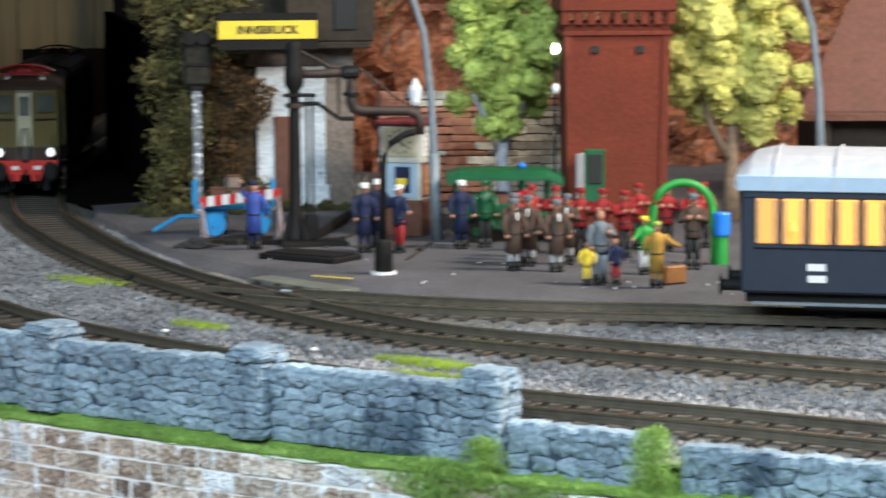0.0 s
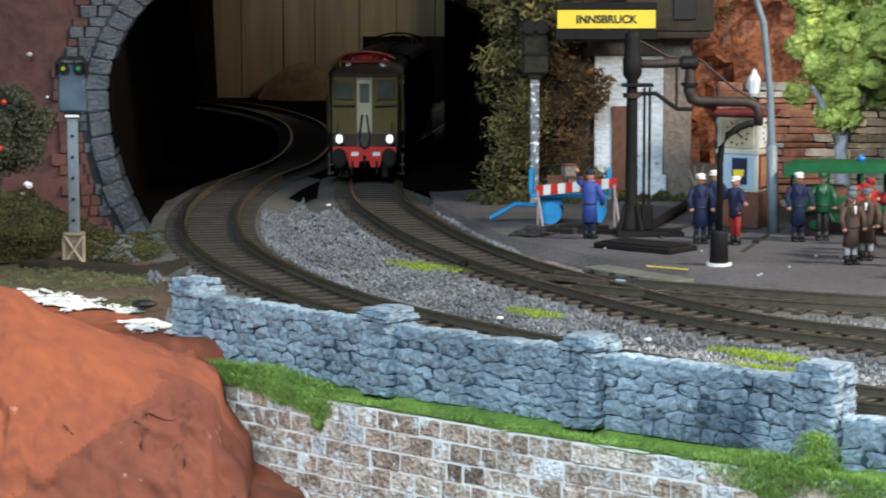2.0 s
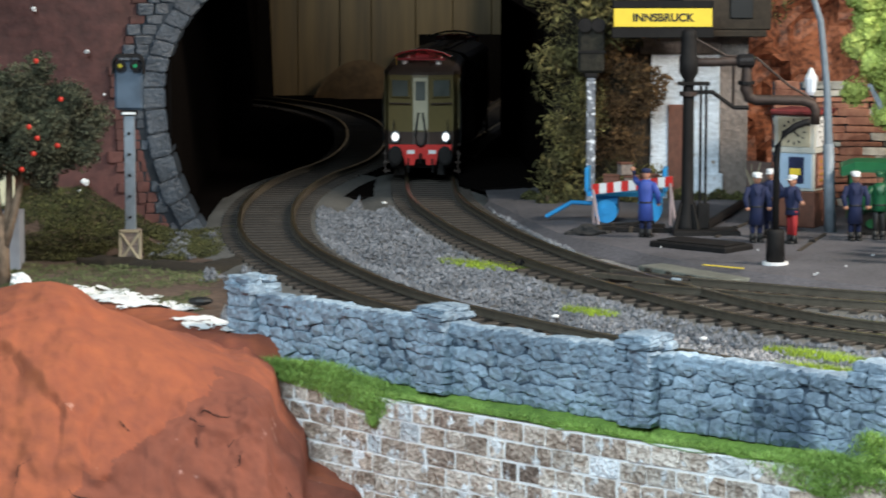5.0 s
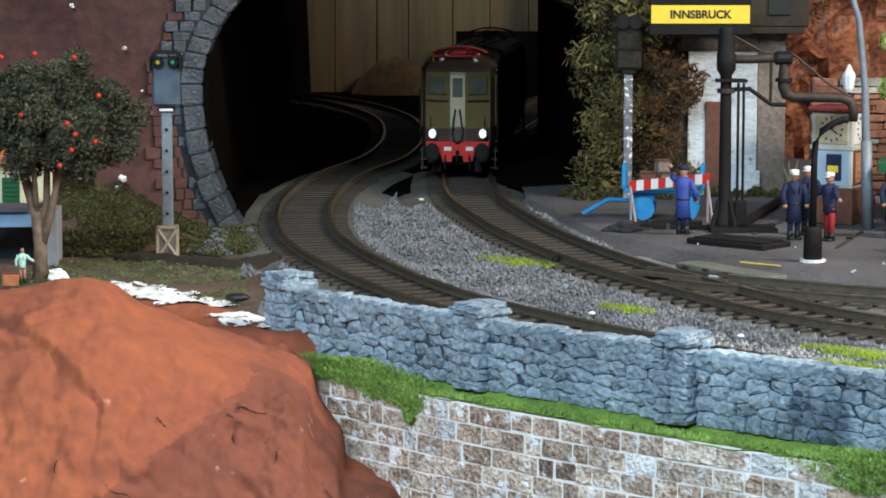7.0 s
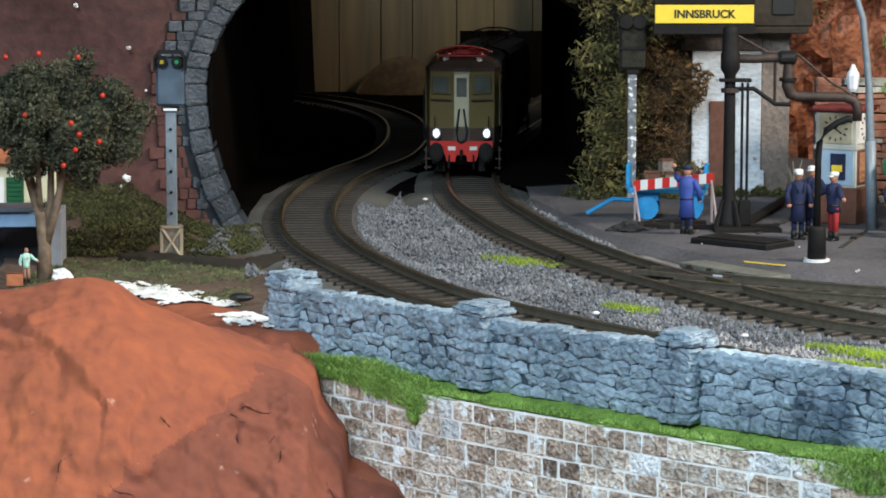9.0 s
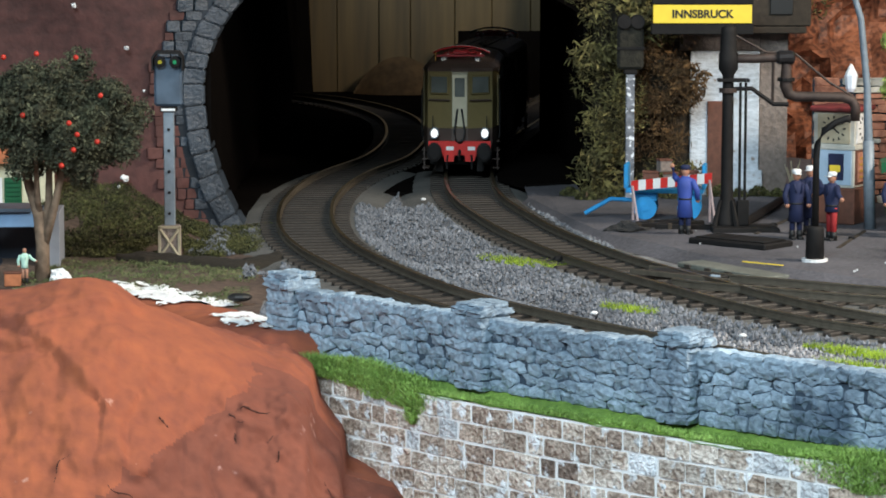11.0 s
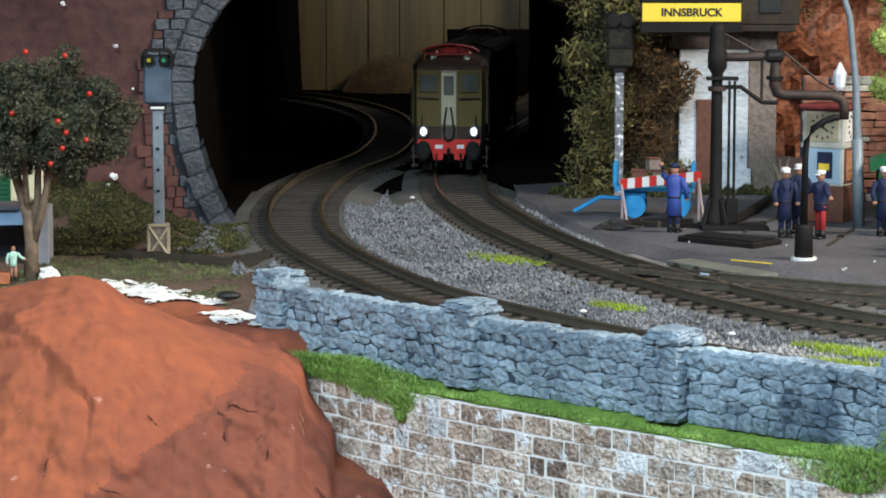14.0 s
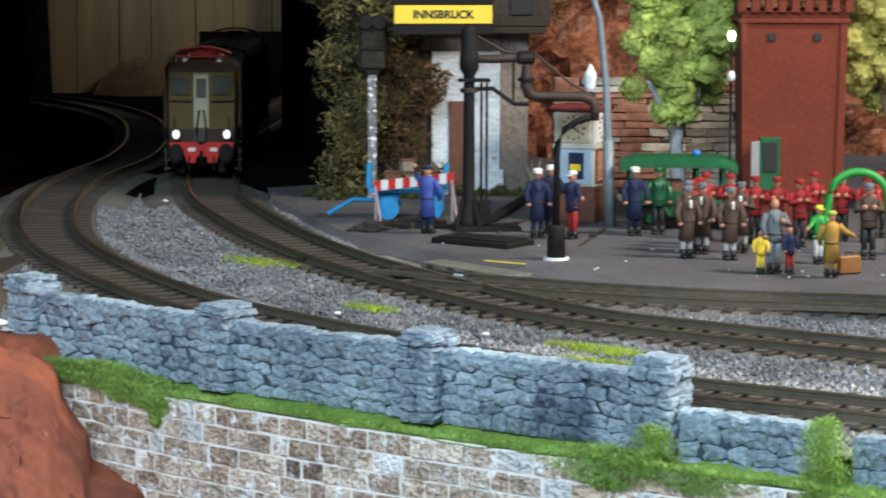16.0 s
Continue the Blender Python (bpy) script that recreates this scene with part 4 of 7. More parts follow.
def grass_ledge():
    bm = bmesh.new()
    rows = []
    for i in range(120):
        s = -22 + 3.0 * i
        rows.append([bm.verts.new((*along(s, o)[:2], z + 0.6 * fbm(s, o, 2, 8))) for o, z in ((-6, -3.2), (0, -5.2), (3.5, -6.4), (7.8, -7.2 - 0.5 * fbm(s, 1, 4, 12)))])
    for a, b in zip(rows, rows[1:]):
        for j in range(3):
            bm.faces.new((a[j], a[j + 1], b[j + 1], b[j]))
    bmesh.ops.recalc_face_normals(bm, faces=bm.faces[:])
    solid("ledge", bm, M["flock"], "narrow grassy ledge on top of the brick wall", "ledge", kind="structure")
    rnd = random.Random(4)
    bm = bmesh.new()

    def blade(p, h, lean):
        d = Vector((rnd.gauss(0, 1), rnd.gauss(0, 1), 0)).normalized()
        a = bm.verts.new(p + d * 0.11)
        b = bm.verts.new(p - d * 0.11)
        bm.faces.new((a, b, bm.verts.new(p + Vector((rnd.gauss(0, .5), rnd.gauss(0, .5), 0)) * h + Vector((lean[0], lean[1], h)))))

    for _ in range(26000):
        s = rnd.uniform(-20, 300)
        o = rnd.uniform(2.0, 7.9)
        if rnd.random() > 0.8 + 0.6 * fbm(s, 0, 7, 30):
            continue
        x, y, _a = along(s, o)
        blade(Vector((x, y, -6.9)), rnd.uniform(0.4, 1.2), (0, -rnd.random() * 0.7))
    for s0, wid, low, high, n in ((18, 14, -8.2, -4.0, 4500), (34, 16, -8.8, -3.0, 6000), (49, 10, -11, -4.5, 4200), (53, 5, -14.5, -8, 2600), (40, 6, -10.5, -7, 1200), (172, 16, -12.5, -4.5, 6000), (181, 5, -9, 0.5, 2600), (192, 12, -11, -6, 2600), (217, 5, -10, 6, 3600), (219, 7, -14, -7, 2200), (250, 14, -11, -5, 2600)):
        for _ in range(n):
            q = max(-2.2, min(2.2, rnd.gauss(0, 0.8)))
            s, mid = s0 + q * wid / 2, (low + high) / 2
            z = mid + (rnd.uniform(low, high) - mid) * math.sqrt(max(0.05, 1 - (q / 2.3) ** 2))
            if z < -8.5:
                s = s0 + (s - s0) * max(0.12, 1 - (-8.5 - z) / 6.5) + 1.2 * fbm(s, z, 3, 3)
            x, y, _a = along(s, 8.0 + rnd.uniform(-1.2, 0.7) if z < -6 else rnd.uniform(3.5, 7.5))
            blade(Vector((x, y, z)), rnd.uniform(0.5, 1.4), (rnd.gauss(0, .5), -rnd.random() * 0.9))
    solid("grass", bm, M["grass"], "bright green static grass along the wall's foot", "grass", kind="stuff")
    bm = bmesh.new()
    for cx, cy, rx, ry, n in ((23, 771, 13, 7, 1500), (46, 680, 7, 5, 700), (92, 611, 11, 6, 1300), (92, 592, 11, 3, 700), (205, 480, 22, 4, 800), (122, 549, 20, 3, 350)):
        for _ in range(n):
            a, r = rnd.uniform(0, 6.28), rnd.random() ** 0.7
            blade(Vector((cx + rx * r * math.cos(a), cy + ry * r * math.sin(a) - 0.9 * (rx * r * math.cos(a)), -0.6)), rnd.uniform(0.6, 1.8), (0, 0))
    solid("grass_tufts", bm, M["lime"], "lime-green grass tufts among the gravel", "grass", kind="stuff")


grass_ledge()


# ---- mountain behind the station ----
def mountain():
    bm = bmesh.new()
    cols = []
    for i in range(146):
        x = 62 + 3.4 * i
        col = []
        for j in range(56):
            z = -4 + 2.6 * j
            base = 1065 + 0.3 * z
            if x < 100:
                base -= (100 - x) * 2.6
            base += 40 * max(0, (x - 260) / 300)
            ridged = abs(noise.noise(Vector((x / 30, z / 38, 2))))
            y = base - 11 * fbm(x, z, 11, 34) + 20 * ridged - 5.0 * fbm(x, z, 3, 11) - 2 * fbm(x, z, 8, 5) + 7 * abs(noise.noise(Vector((x / 10, z / 16, 4)))) + 4 * abs(noise.noise(Vector((x / 5, z / 7, 9))))
            col.append(bm.verts.new((x, y, z)))
        cols.append(col)
    for a, b in zip(cols, cols[1:]):
        for j in range(55):
            bm.faces.new((a[j], b[j], b[j + 1], a[j + 1]))
    solid("mountain", bm, M["cliff2"], "craggy red-brown painted rock face behind the station", "mountain", kind="structure", smooth=False)


mountain()


def ivy():
    rnd = random.Random(9)
    bm = bmesh.new()
    dry = bmesh.new()
    for j in range(150):
        z = rnd.uniform(1, 85)
        x = rnd.uniform(50, 84) - (rnd.uniform(0, 7) if z > 38 else 0)
        brown = x > 64 and 12 < z < 60 and fbm(x, z, 5, 16) > -0.3
        clumps(dry if brown else bm, [(x, 926 + rnd.uniform(-5, 5) + (3 if brown else 0), z, rnd.uniform(2.5, 8))], rnd.choice((0.8, 1.3, 1.9)), 170, rnd.choice((0.12, 0.22, 0.35)), j)
    solid("ivy", bm, M["moss"], "hanging olive-green moss and ivy beside the tunnel mouth", "ivy", kind="stuff")
    solid("dry_moss", dry, M["drymoss"], "dry rust-brown moss on the rock beside the house", "moss", kind="stuff")
    # plain near-black rock face behind the ivy clumps
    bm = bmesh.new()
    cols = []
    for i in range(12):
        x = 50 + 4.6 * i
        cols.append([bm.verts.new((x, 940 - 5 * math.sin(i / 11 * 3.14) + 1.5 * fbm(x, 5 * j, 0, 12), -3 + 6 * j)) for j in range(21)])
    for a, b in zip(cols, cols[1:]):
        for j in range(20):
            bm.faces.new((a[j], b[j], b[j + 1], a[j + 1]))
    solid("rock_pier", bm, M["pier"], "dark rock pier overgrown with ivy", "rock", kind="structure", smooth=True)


ivy()


def mountain_moss():
    rnd = random.Random(41)
    bm = bmesh.new()
    for j in range(70):
        x, z = rnd.uniform(118, 330), rnd.uniform(40, 100)
        if fbm(x, z, 2, 30) < 0.05:
            continue
        clumps(bm, [(x, 1052 + 0.3 * z + rnd.uniform(-6, 4), z, rnd.uniform(4, 9))], 1.6, 150, 0.3, j)
    solid("hanging_moss", bm, M["moss"], "olive moss clinging to the upper rock face", "moss", kind="stuff")


mountain_moss()


def paper_mound():
    bm = bmesh.new()
    rows = []
    for i in range(15):
        a = i / 14
        rows.append([bm.verts.new((-48 + 52 * a, 1500 - 12 * math.sin(3.14 * a) * (1 - k / 8) + 2 * fbm(a * 40, k * 5, 1, 9), -3 + (22 * math.sin(3.14 * a) ** 0.7) * k / 8)) for k in range(9)])
    for a, b in zip(rows, rows[1:]):
        for j in range(8):
            bm.faces.new((a[j], b[j], b[j + 1], a[j + 1]))
    solid("paper_mound", bm, M["paper"], "crumpled brown paper mound before the board wall", "mound", smooth=True)


paper_mound()


def foam(spots, seed, sub=3, rough=0.22):
    """Lumps of torn foam foliage, one round each spot (x, y, z, radius)."""
    ico = bmesh.new()
    bmesh.ops.create_icosphere(ico, subdivisions=sub, radius=1.0)
    ico.verts.index_update()
    base, faces = [v.co.copy() for v in ico.verts], [tuple(v.index for v in f.verts) for f in ico.faces]
    ico.free()
    vs, fs = [], []
    rnd = random.Random(seed)
    for x, y, z, r in spots:
        k, o = len(vs), Vector((rnd.uniform(0, 90), rnd.uniform(0, 90), rnd.uniform(0, 90)))
        tall = rnd.uniform(0.75, 1.1)
        for b in base:
            q = 1 + 0.42 * noise.noise(b * 1.4 + o) + rough * noise.noise(b * r * 1.1 + o) + rnd.uniform(-0.05, 0.05)
            vs.append((x + b.x * r * q, y + b.y * r * q, z + b.z * r * q * tall))
        fs += [tuple(k + i for i in f) for f in faces]
    me = bpy.data.meshes.new("tmp")
    me.from_pydata(vs, [], fs)
    bm = bmesh.new()
    bm.from_mesh(me)
    bpy.data.meshes.remove(me)
    return bm


def tree(name, x, y, z, stems, crown, leafmat, barkmat, label, leaf=1.6, n=150, seed=1, core=0.82):
    t = thing(name, x, y, z, 0, label, "tree")
    rnd = random.Random(seed)
    bm = bmesh.new()
    for s in stems:
        r0 = s[0]
        pts = [Vector(p) for p in s[1:]]
        tube(bm, pts, [r0 * (1 - 0.55 * i / (len(pts) - 1)) for i in range(len(pts))], 8)
    part("trunk", bm, M[barkmat], t, smooth=True)
    bm = foam([(a, b, c, r * core) for a, b, c, r in crown], seed)
    clumps(bm, crown, leaf, n, 0.5, seed)
    part("crown", bm, M[leafmat], t)
    return t


def crown_spots(seed, n, cx, cz, rx, rz, ry, r):
    rnd = random.Random(seed)
    out = []
    for _ in range(n):
        a, b, q = rnd.uniform(0, 6.28), rnd.uniform(-1, 1), rnd.random() ** 0.4
        c = math.sqrt(1 - b * b)
        out.append((cx + rx * q * c * math.cos(a), ry * q * c * math.sin(a), cz + rz * q * b, r * rnd.uniform(0.7, 1.3)))
    return out


def orange_tree():
    spots = crown_spots(31, 120, 6.5, 43.5, 20.5, 16.5, 15, 4.2)
    t = tree("orange_tree", -106.6, 741, -2, [(2.1, (0, 0, 0), (0.3, 0, 10), (-0.6, 0, 18), (-4.5, 1, 31), (-7, 1, 44)), (1.4, (0.3, 0, 10), (2, 1, 22), (2.6, 1, 44)),
             (1.3, (0.3, 0, 9), (3.6, -1, 20), (6.5, -2, 32), (8, -2, 42)), (1.0, (-0.6, 0, 17), (-0.8, -2, 29), (-1, -3, 42))],
             spots, "leaf", "bark", "orange tree with dark leaves and ripe fruit", 0.62, 620, 31, 0.42)
    for fx, fz in ((12, 61), (-7, 61), (18, 51), (-2, 46), (-14, 41), (10, 44), (11, 37), (-12, 36), (12, 41), (17, 39), (2, 62), (8, 33)):
        part("orange", ball(bmesh.new(), (fx, -18 + 0.3 * abs(fx - 5), fz), 0.74, 8), M["orange"], t, "ripe orange-red fruit", True)


orange_tree()
tree("deciduous_tree", 153.4, 858, 1, [(3.2, (0, 0, 0), (0.4, 0, 12), (-0.5, 0, 24), (1, 0, 36)), (1.5, (-0.5, 0, 25), (-4, -1, 33), (-10, -2, 44)), (1.5, (0, 0, 26), (4, -1, 34), (9, 0, 46)), (1.3, (0, 0, 27), (0, -4, 38), (0, -6, 48))],
     crown_spots(32, 120, -0.5, 57, 18, 25, 13, 4.4), "leaf2", "greybark", "light green tree with a pale grey trunk", 0.7, 420, 32)
tree("deciduous_tree", 230, 870, 1, [(3.0, (0, 0, 0), (0, 0, 14), (0, 0, 30), (1, 0, 46)), (1.8, (0, 0, 20), (-7, -1, 32), (-12, -2, 48)), (1.8, (0, 0, 24), (8, -1, 36), (12, 0, 56))],
     crown_spots(33, 105, 3, 59, 24, 33, 14, 5.4), "leaf3", "bark", "yellow-green tree beside the water tower", 0.7, 380, 33)


def water_tower():
    t = thing("water_tower", 184.2, 840, 1.5, -6, "tall red brick water tower with a crenellated band", "tower")
    bm = bmesh.new()
    prism(bm, ((-14.2, 0), (14.2, 0), (15.6, 66), (-15.6, 66)), -14, 14)
    part("wall", bm, M["tower"], t)
    part("cornice", box(bmesh.new(), -17.6, 17.6, -16.5, 16.5, 69.5, 84, 0.5), M["tower"], t)
    for i in range(9):
        part("corbel", box(bmesh.new(), -17.2 + 4.0 * i, -14.8 + 4.0 * i, -16, -13.8, 65.5, 69.4, 0.2), M["tower"], t)
    for x in (-6.8, 6.8):
        part("window", box(bmesh.new(), x - 1.2, x + 1.2, -14.5, -13.5, 56.8, 59.2, 0.2), M["ink"], t, "small dark opening")
    d = part("door", box(bmesh.new(), -10, -3.8, -15.0, -13.6, 8, 28, 0.4), M["green"], t, "dark green arched door")
    part("pane", box(bmesh.new(), -9, -4.8, -15.4, -14.9, 17.5, 26.5, 0.2), M["ink"], d)
    leaf = box(bmesh.new(), -5.4, 0, -0.3, 0.3, 8, 27, 0.2)
    leaf.transform(Matrix.Translation((-10.2, -15.2, 0)) @ Matrix.Rotation(1.05, 4, "Z"))
    part("door_leaf", leaf, M["shedgrey"], t, "open weathered grey door leaf")
    for x in (-13.6, 13.6):
        part("pilaster", prism(bmesh.new(), ((x - 1.2, 0), (x + 1.2, 0), (x * 1.1 + 1.0, 66), (x * 1.1 - 1.0, 66)), -14.6, -13.2), M["tower"], t)
    part("string_course", box(bmesh.new(), -16.6, 16.6, -15, 15, 62.2, 63.6, 0.3), M["tower"], t)


water_tower()


def station_house():
    t = thing("station_house", 83.2, 934, 1.5, -4, "small whitewashed house with a timber upper storey", "house")
    part("wall", box(bmesh.new(), 0, 23, 0, 30, 0, 48.6, 0.3), M["wash"], t, "flaking white limewash")
    part("upper_wall", box(bmesh.new(), -3.6, 23, 0.6, 30, 48.7, 57, 0.3), M["tan"], t, "bare tan roughcast")
    part("side_wall", box(bmesh.new(), 23.05, 32.5, 2, 28, 0, 59, 0.3), M["tan"], t, "tan roughcast wall")
    part("door", box(bmesh.new(), 5.8, 12.9, -0.7, 0.4, 0.2, 32, 0.2), M["brownwood"], t, "brown wooden door")
    part("plinth", box(bmesh.new(), 16, 24.2, -1.2, 0.3, 0, 9, 0.3), M["wash"], t)
    u = part("upper_storey", box(bmesh.new(), 10, 39.5, -5, 26, 57.1, 95, 0.4), M["darkwood"], t, "dark timber upper storey")
    part("window", box(bmesh.new(), 26, 33.5, -5.6, -4.6, 61, 72, 0.2), M["ink"], u)
    part("jetty", box(bmesh.new(), -4, 38, -6, -1, 54.8, 57, 0.3), M["darkwood"], t)


station_house()


def station_sign():
    t = thing("station_sign", 84.7, 908.8, 60.4, 0, "yellow station name board with black letters", "sign")
    part("board", box(bmesh.new(), -16, 16, -0.6, 0.6, 0, 6.0, 0.1), M["yellow"], t)
    part("frame", box(bmesh.new(), -16.6, 16.6, -0.3, 2.2, -3.6, -0.1, 0.2), M["iron"], t)
    part("hood", box(bmesh.new(), -16.4, 16.4, -0.9, 2.0, 6.1, 8.4, 0.2), M["iron"], t)
    part("bracket", box(bmesh.new(), -12, -11, 0.7, 25.5, 6.6, 7.6, 0.1), M["iron"], t)
    part("bracket", box(bmesh.new(), 11, 12, 0.7, 20, 6.6, 7.6, 0.1), M["iron"], t)
    cu = bpy.data.curves.new("letters", "FONT")
    cu.body, cu.align_x, cu.align_y, cu.size, cu.extrude = "INNSBRUCK", "CENTER", "CENTER", 3.6 * MM, 0.05 * MM
    cu.offset = 0.115 * MM
    tmp = new("letters_text", cu)
    bpy.context.view_layer.update()
    me = bpy.data.meshes.new_from_object(tmp.evaluated_get(bpy.context.evaluated_depsgraph_get()))
    bpy.data.objects.remove(tmp)
    me.materials.clear()
    me.materials.append(M["ink"])
    ob = new("letters", me)
    ob.parent = t
    ob.matrix_basis = pose(0, -0.72 * MM, 2.9 * MM, 90, 0, 0) @ Matrix.Diagonal((1.0, 1, 1, 1))


station_sign()


# ---- electric locomotive ----
def loft(bm, sections, cap=True):
    rows = [[bm.verts.new(p) for p in s] for s in sections]
    n = len(rows[0])
    for a, b in zip(rows, rows[1:]):
        for j in range(n):
            bm.faces.new((a[j], a[(j + 1) % n], b[(j + 1) % n], b[j]))
    if cap:
        bm.faces.new(rows[0][::-1])
        bm.faces.new(rows[-1])
    bmesh.ops.recalc_face_normals(bm, faces=bm.faces[:])
    return bm


def locomotive():
    way = curve_points(TRACK_R[::-1], 1.0)
    k = min(range(len(way)), key=lambda i: (way[i][0] - Vector((10.0, 1000, 0))).length)

    def at(s):
        return way[min(len(way) - 1, k + int(s))][0]
    o = at(0)
    t = thing("locomotive", o.x, o.y, 0, 0, "khaki and chestnut electric locomotive with red pantographs and lit headlamps", "locomotive")

    def half(s0, cab_first):
        a, b = at(s0 + 22), at(s0 + 80)
        d = (a - b).normalized()
        c = (a + b) / 2 + d * 1
        Mh = Matrix.Translation(c - o) @ Matrix.Rotation(math.atan2(d.y, d.x) - math.pi / 2, 4, "Z") @ Matrix.Diagonal((0.82, 1, 1, 1))
        Mh = Matrix.Translation((-2.6 if cab_first else -1.0, 0, 0)) @ Mh
        if not cab_first:
            Mh = Mh @ Matrix.Rotation(math.pi, 4, "Z")

        def add(name, bm, mat, parent=None, label="", smooth=False):
            for v in bm.verts:
                z = v.co.z
                v.co.z = z * 1.065 if z < 37 else 39.4 + (z - 37) * 0.7 if z < 43 else 43.6 + (z - 43) * 0.62
            bm.transform(Mh)
            return part(name, bm, M[mat], parent or t, label, smooth)

        def plan(w, front, z, tip=0.0):
            return [(-w, -49, z), (w, -49, z), (w, 36, z), (w * 0.965, 40, z), (w * 0.86, front - 3.4, z), (3.5, front - tip, z), (-3.5, front - tip, z),
                    (-w * 0.86, front - 3.4, z), (-w * 0.965, 40, z), (-w, 36, z)]
        body = add("body", loft(bmesh.new(), [plan(16.4, 50.3, 18), plan(16.5, 50.0, 24), plan(16.5, 49.4, 31), plan(16.3, 48.6, 37)]), "olive", None, "khaki body shell")
        add("skirt", loft(bmesh.new(), [plan(15.8, 50.2, 9.5), plan(16.45, 50.5, 12), plan(16.5, 50.5, 17.95)]), "brown", None, "chestnut lower skirt")
        add("roof", loft(bmesh.new(), [plan(16.7, 49.0, 37.05), plan(16.4, 48.2, 38.6), plan(14.2, 45.6, 41), plan(9, 43, 42.6), plan(3.6, 41, 43)]), "brown", None, "chestnut curved roof", False)
        for x in (-5.2, 5.2):
            add("roof_walkway", box(bmesh.new(), x - 1.0, x + 1.0, -48, 14, 42.7, 43.9, 0.2), "brown")
        add("roof_bar", tube(bmesh.new(), [(2.2, -48, 44.6), (2.2, 18, 44.6)], 0.35, 6), "rust", None, "copper bus bar")
        for y in (-40, -20, 0, 16):
            add("insulator", tube(bmesh.new(), [(2.2, y, 42.8), (2.2, y, 44.5)], 0.5, 6), "tan")
        add("gutter", box(bmesh.new(), -16.9, -16.4, -49, 38, 36.8, 37.4), "brown")
        add("gutter", box(bmesh.new(), 16.4, 16.9, -49, 38, 36.8, 37.4), "brown")
        # side windows and cab doors
        for sx in (-1, 1):
            for y in (-38, -10, 18):
                f = add("side_window", box(bmesh.new(), sx * 16.4 - 0.3, sx * 16.4 + 0.3, y - 4.6, y + 4.6, 30.6, 34.2, 0.15), "steel", None, "small framed side window")
                add("pane", box(bmesh.new(), sx * 16.65 - 0.2, sx * 16.65 + 0.2, y - 3.8, y + 3.8, 31.1, 33.7, 0.05), "ink", f)
            dr = add("cab_door", box(bmesh.new(), sx * 16.3 - 0.35, sx * 16.3 + 0.35, 32, 38.6, 18.2, 35.6, 0.2), "olive", None, "khaki cab door")
            add("pane", box(bmesh.new(), sx * 16.65 - 0.1, sx * 16.65 + 0.1, 33.4, 37.2, 28.6, 34.4, 0.05), "glass", dr)
            for y in (31, 39.6):
                add("handrail", tube(bmesh.new(), [(sx * 17.0, y, 14), (sx * 17.2, y, 16), (sx * 17.2, y, 30), (sx * 16.6, y, 31)], 0.25, 6), "ink")
            for z in (3.5, 6.5, 9.5, 12.6):
                add("step", box(bmesh.new(), sx * 15.6 - 1.6, sx * 15.6 + 1.6, 32.5, 38.5, z, z + 0.5, 0.1), "brown")
            add("step_hanger", box(bmesh.new(), sx * 16.2 - 0.3, sx * 16.2 + 0.3, 38.3, 39.0, 3, 11, 0.1), "brown")
            add("step_hanger", box(bmesh.new(), sx * 16.2 - 0.3, sx * 16.2 + 0.3, 32.0, 32.7, 3, 11, 0.1), "brown")
        # cab front
        door = add("front_door", box(bmesh.new(), -3.3, 3.3, 49.2, 50.7, 18.5, 36.2, 0.25), "doorpaint", None, "pale front gangway door")
        add("pane", box(bmesh.new(), -2.2, 2.2, 50.5, 50.95, 28.6, 35.0, 0.1), "darkglass", door)
        for sx in (-1, 1):
            turn = Matrix.Translation((sx * 8.7, 47.75, 0)) @ Matrix.Rotation(-sx * 0.335, 4, "Z")
            f = add("windscreen", box(bmesh.new(), -4.3, 4.3, 0.2, 0.95, 29.3, 35.9, 0.3, turn), "olive", None, "framed windscreen")
            add("pane", box(bmesh.new(), -3.7, 3.7, 0.9, 1.15, 29.9, 35.3, 0.1, turn), "darkglass", f)
            add("rain_strip", box(bmesh.new(), -4.9, 4.9, 0.6, 1.5, 27.2, 27.7, 0.1, turn), "brown")
            lamp = add("headlamp", tube(bmesh.new(), [(sx * 11.0, 47.5, 16.4), (sx * 11.0, 51.3, 16.4)], [1.9, 1.9], 14), "steel", None, "round headlamp")
            add("lens", tube(bmesh.new(), [(sx * 11.0, 51.25, 16.4), (sx * 11.0, 51.7, 16.4)], [1.5, 1.1], 14), "glow", lamp, "glowing lamp lens")
            add("grab_rail", tube(bmesh.new(), [(sx * 11.8, 49.5, 17), (sx * 11.8, 50.8, 18), (sx * 11.8, 50.8, 21), (sx * 11.8, 49.6, 22)], 0.25, 6), "ink")
            add("cable", tube(bmesh.new(), [(sx * 0.9, 50.9, 24.5), (sx * 1.6, 51.6, 21), (sx * 2.3, 52.2, 17), (sx * 1.6, 52.4, 14.2), (0, 52.5, 13.4)], 0.42, 7), "ink", None, "black hanging jumper cable", True)
            sh = add("buffer", tube(bmesh.new(), [(sx * 10.8, 51, 10.4), (sx * 10.8, 55.4, 10.4)], [1.9, 1.5], 12), "iron", None, "black sprung buffer")
            add("buffer_head", tube(bmesh.new(), [(sx * 10.8, 55.3, 10.4), (sx * 10.8, 56.0, 10.4), (sx * 10.8, 56.4, 10.4)], [3.2, 3.3, 2.4], 16), "iron", sh)
            add("brake_hose", tube(bmesh.new(), [(sx * 5.2, 51.8, 9), (sx * 5.4, 53, 7), (sx * 5.4, 53, 4.5)], 0.45, 6), "iron")
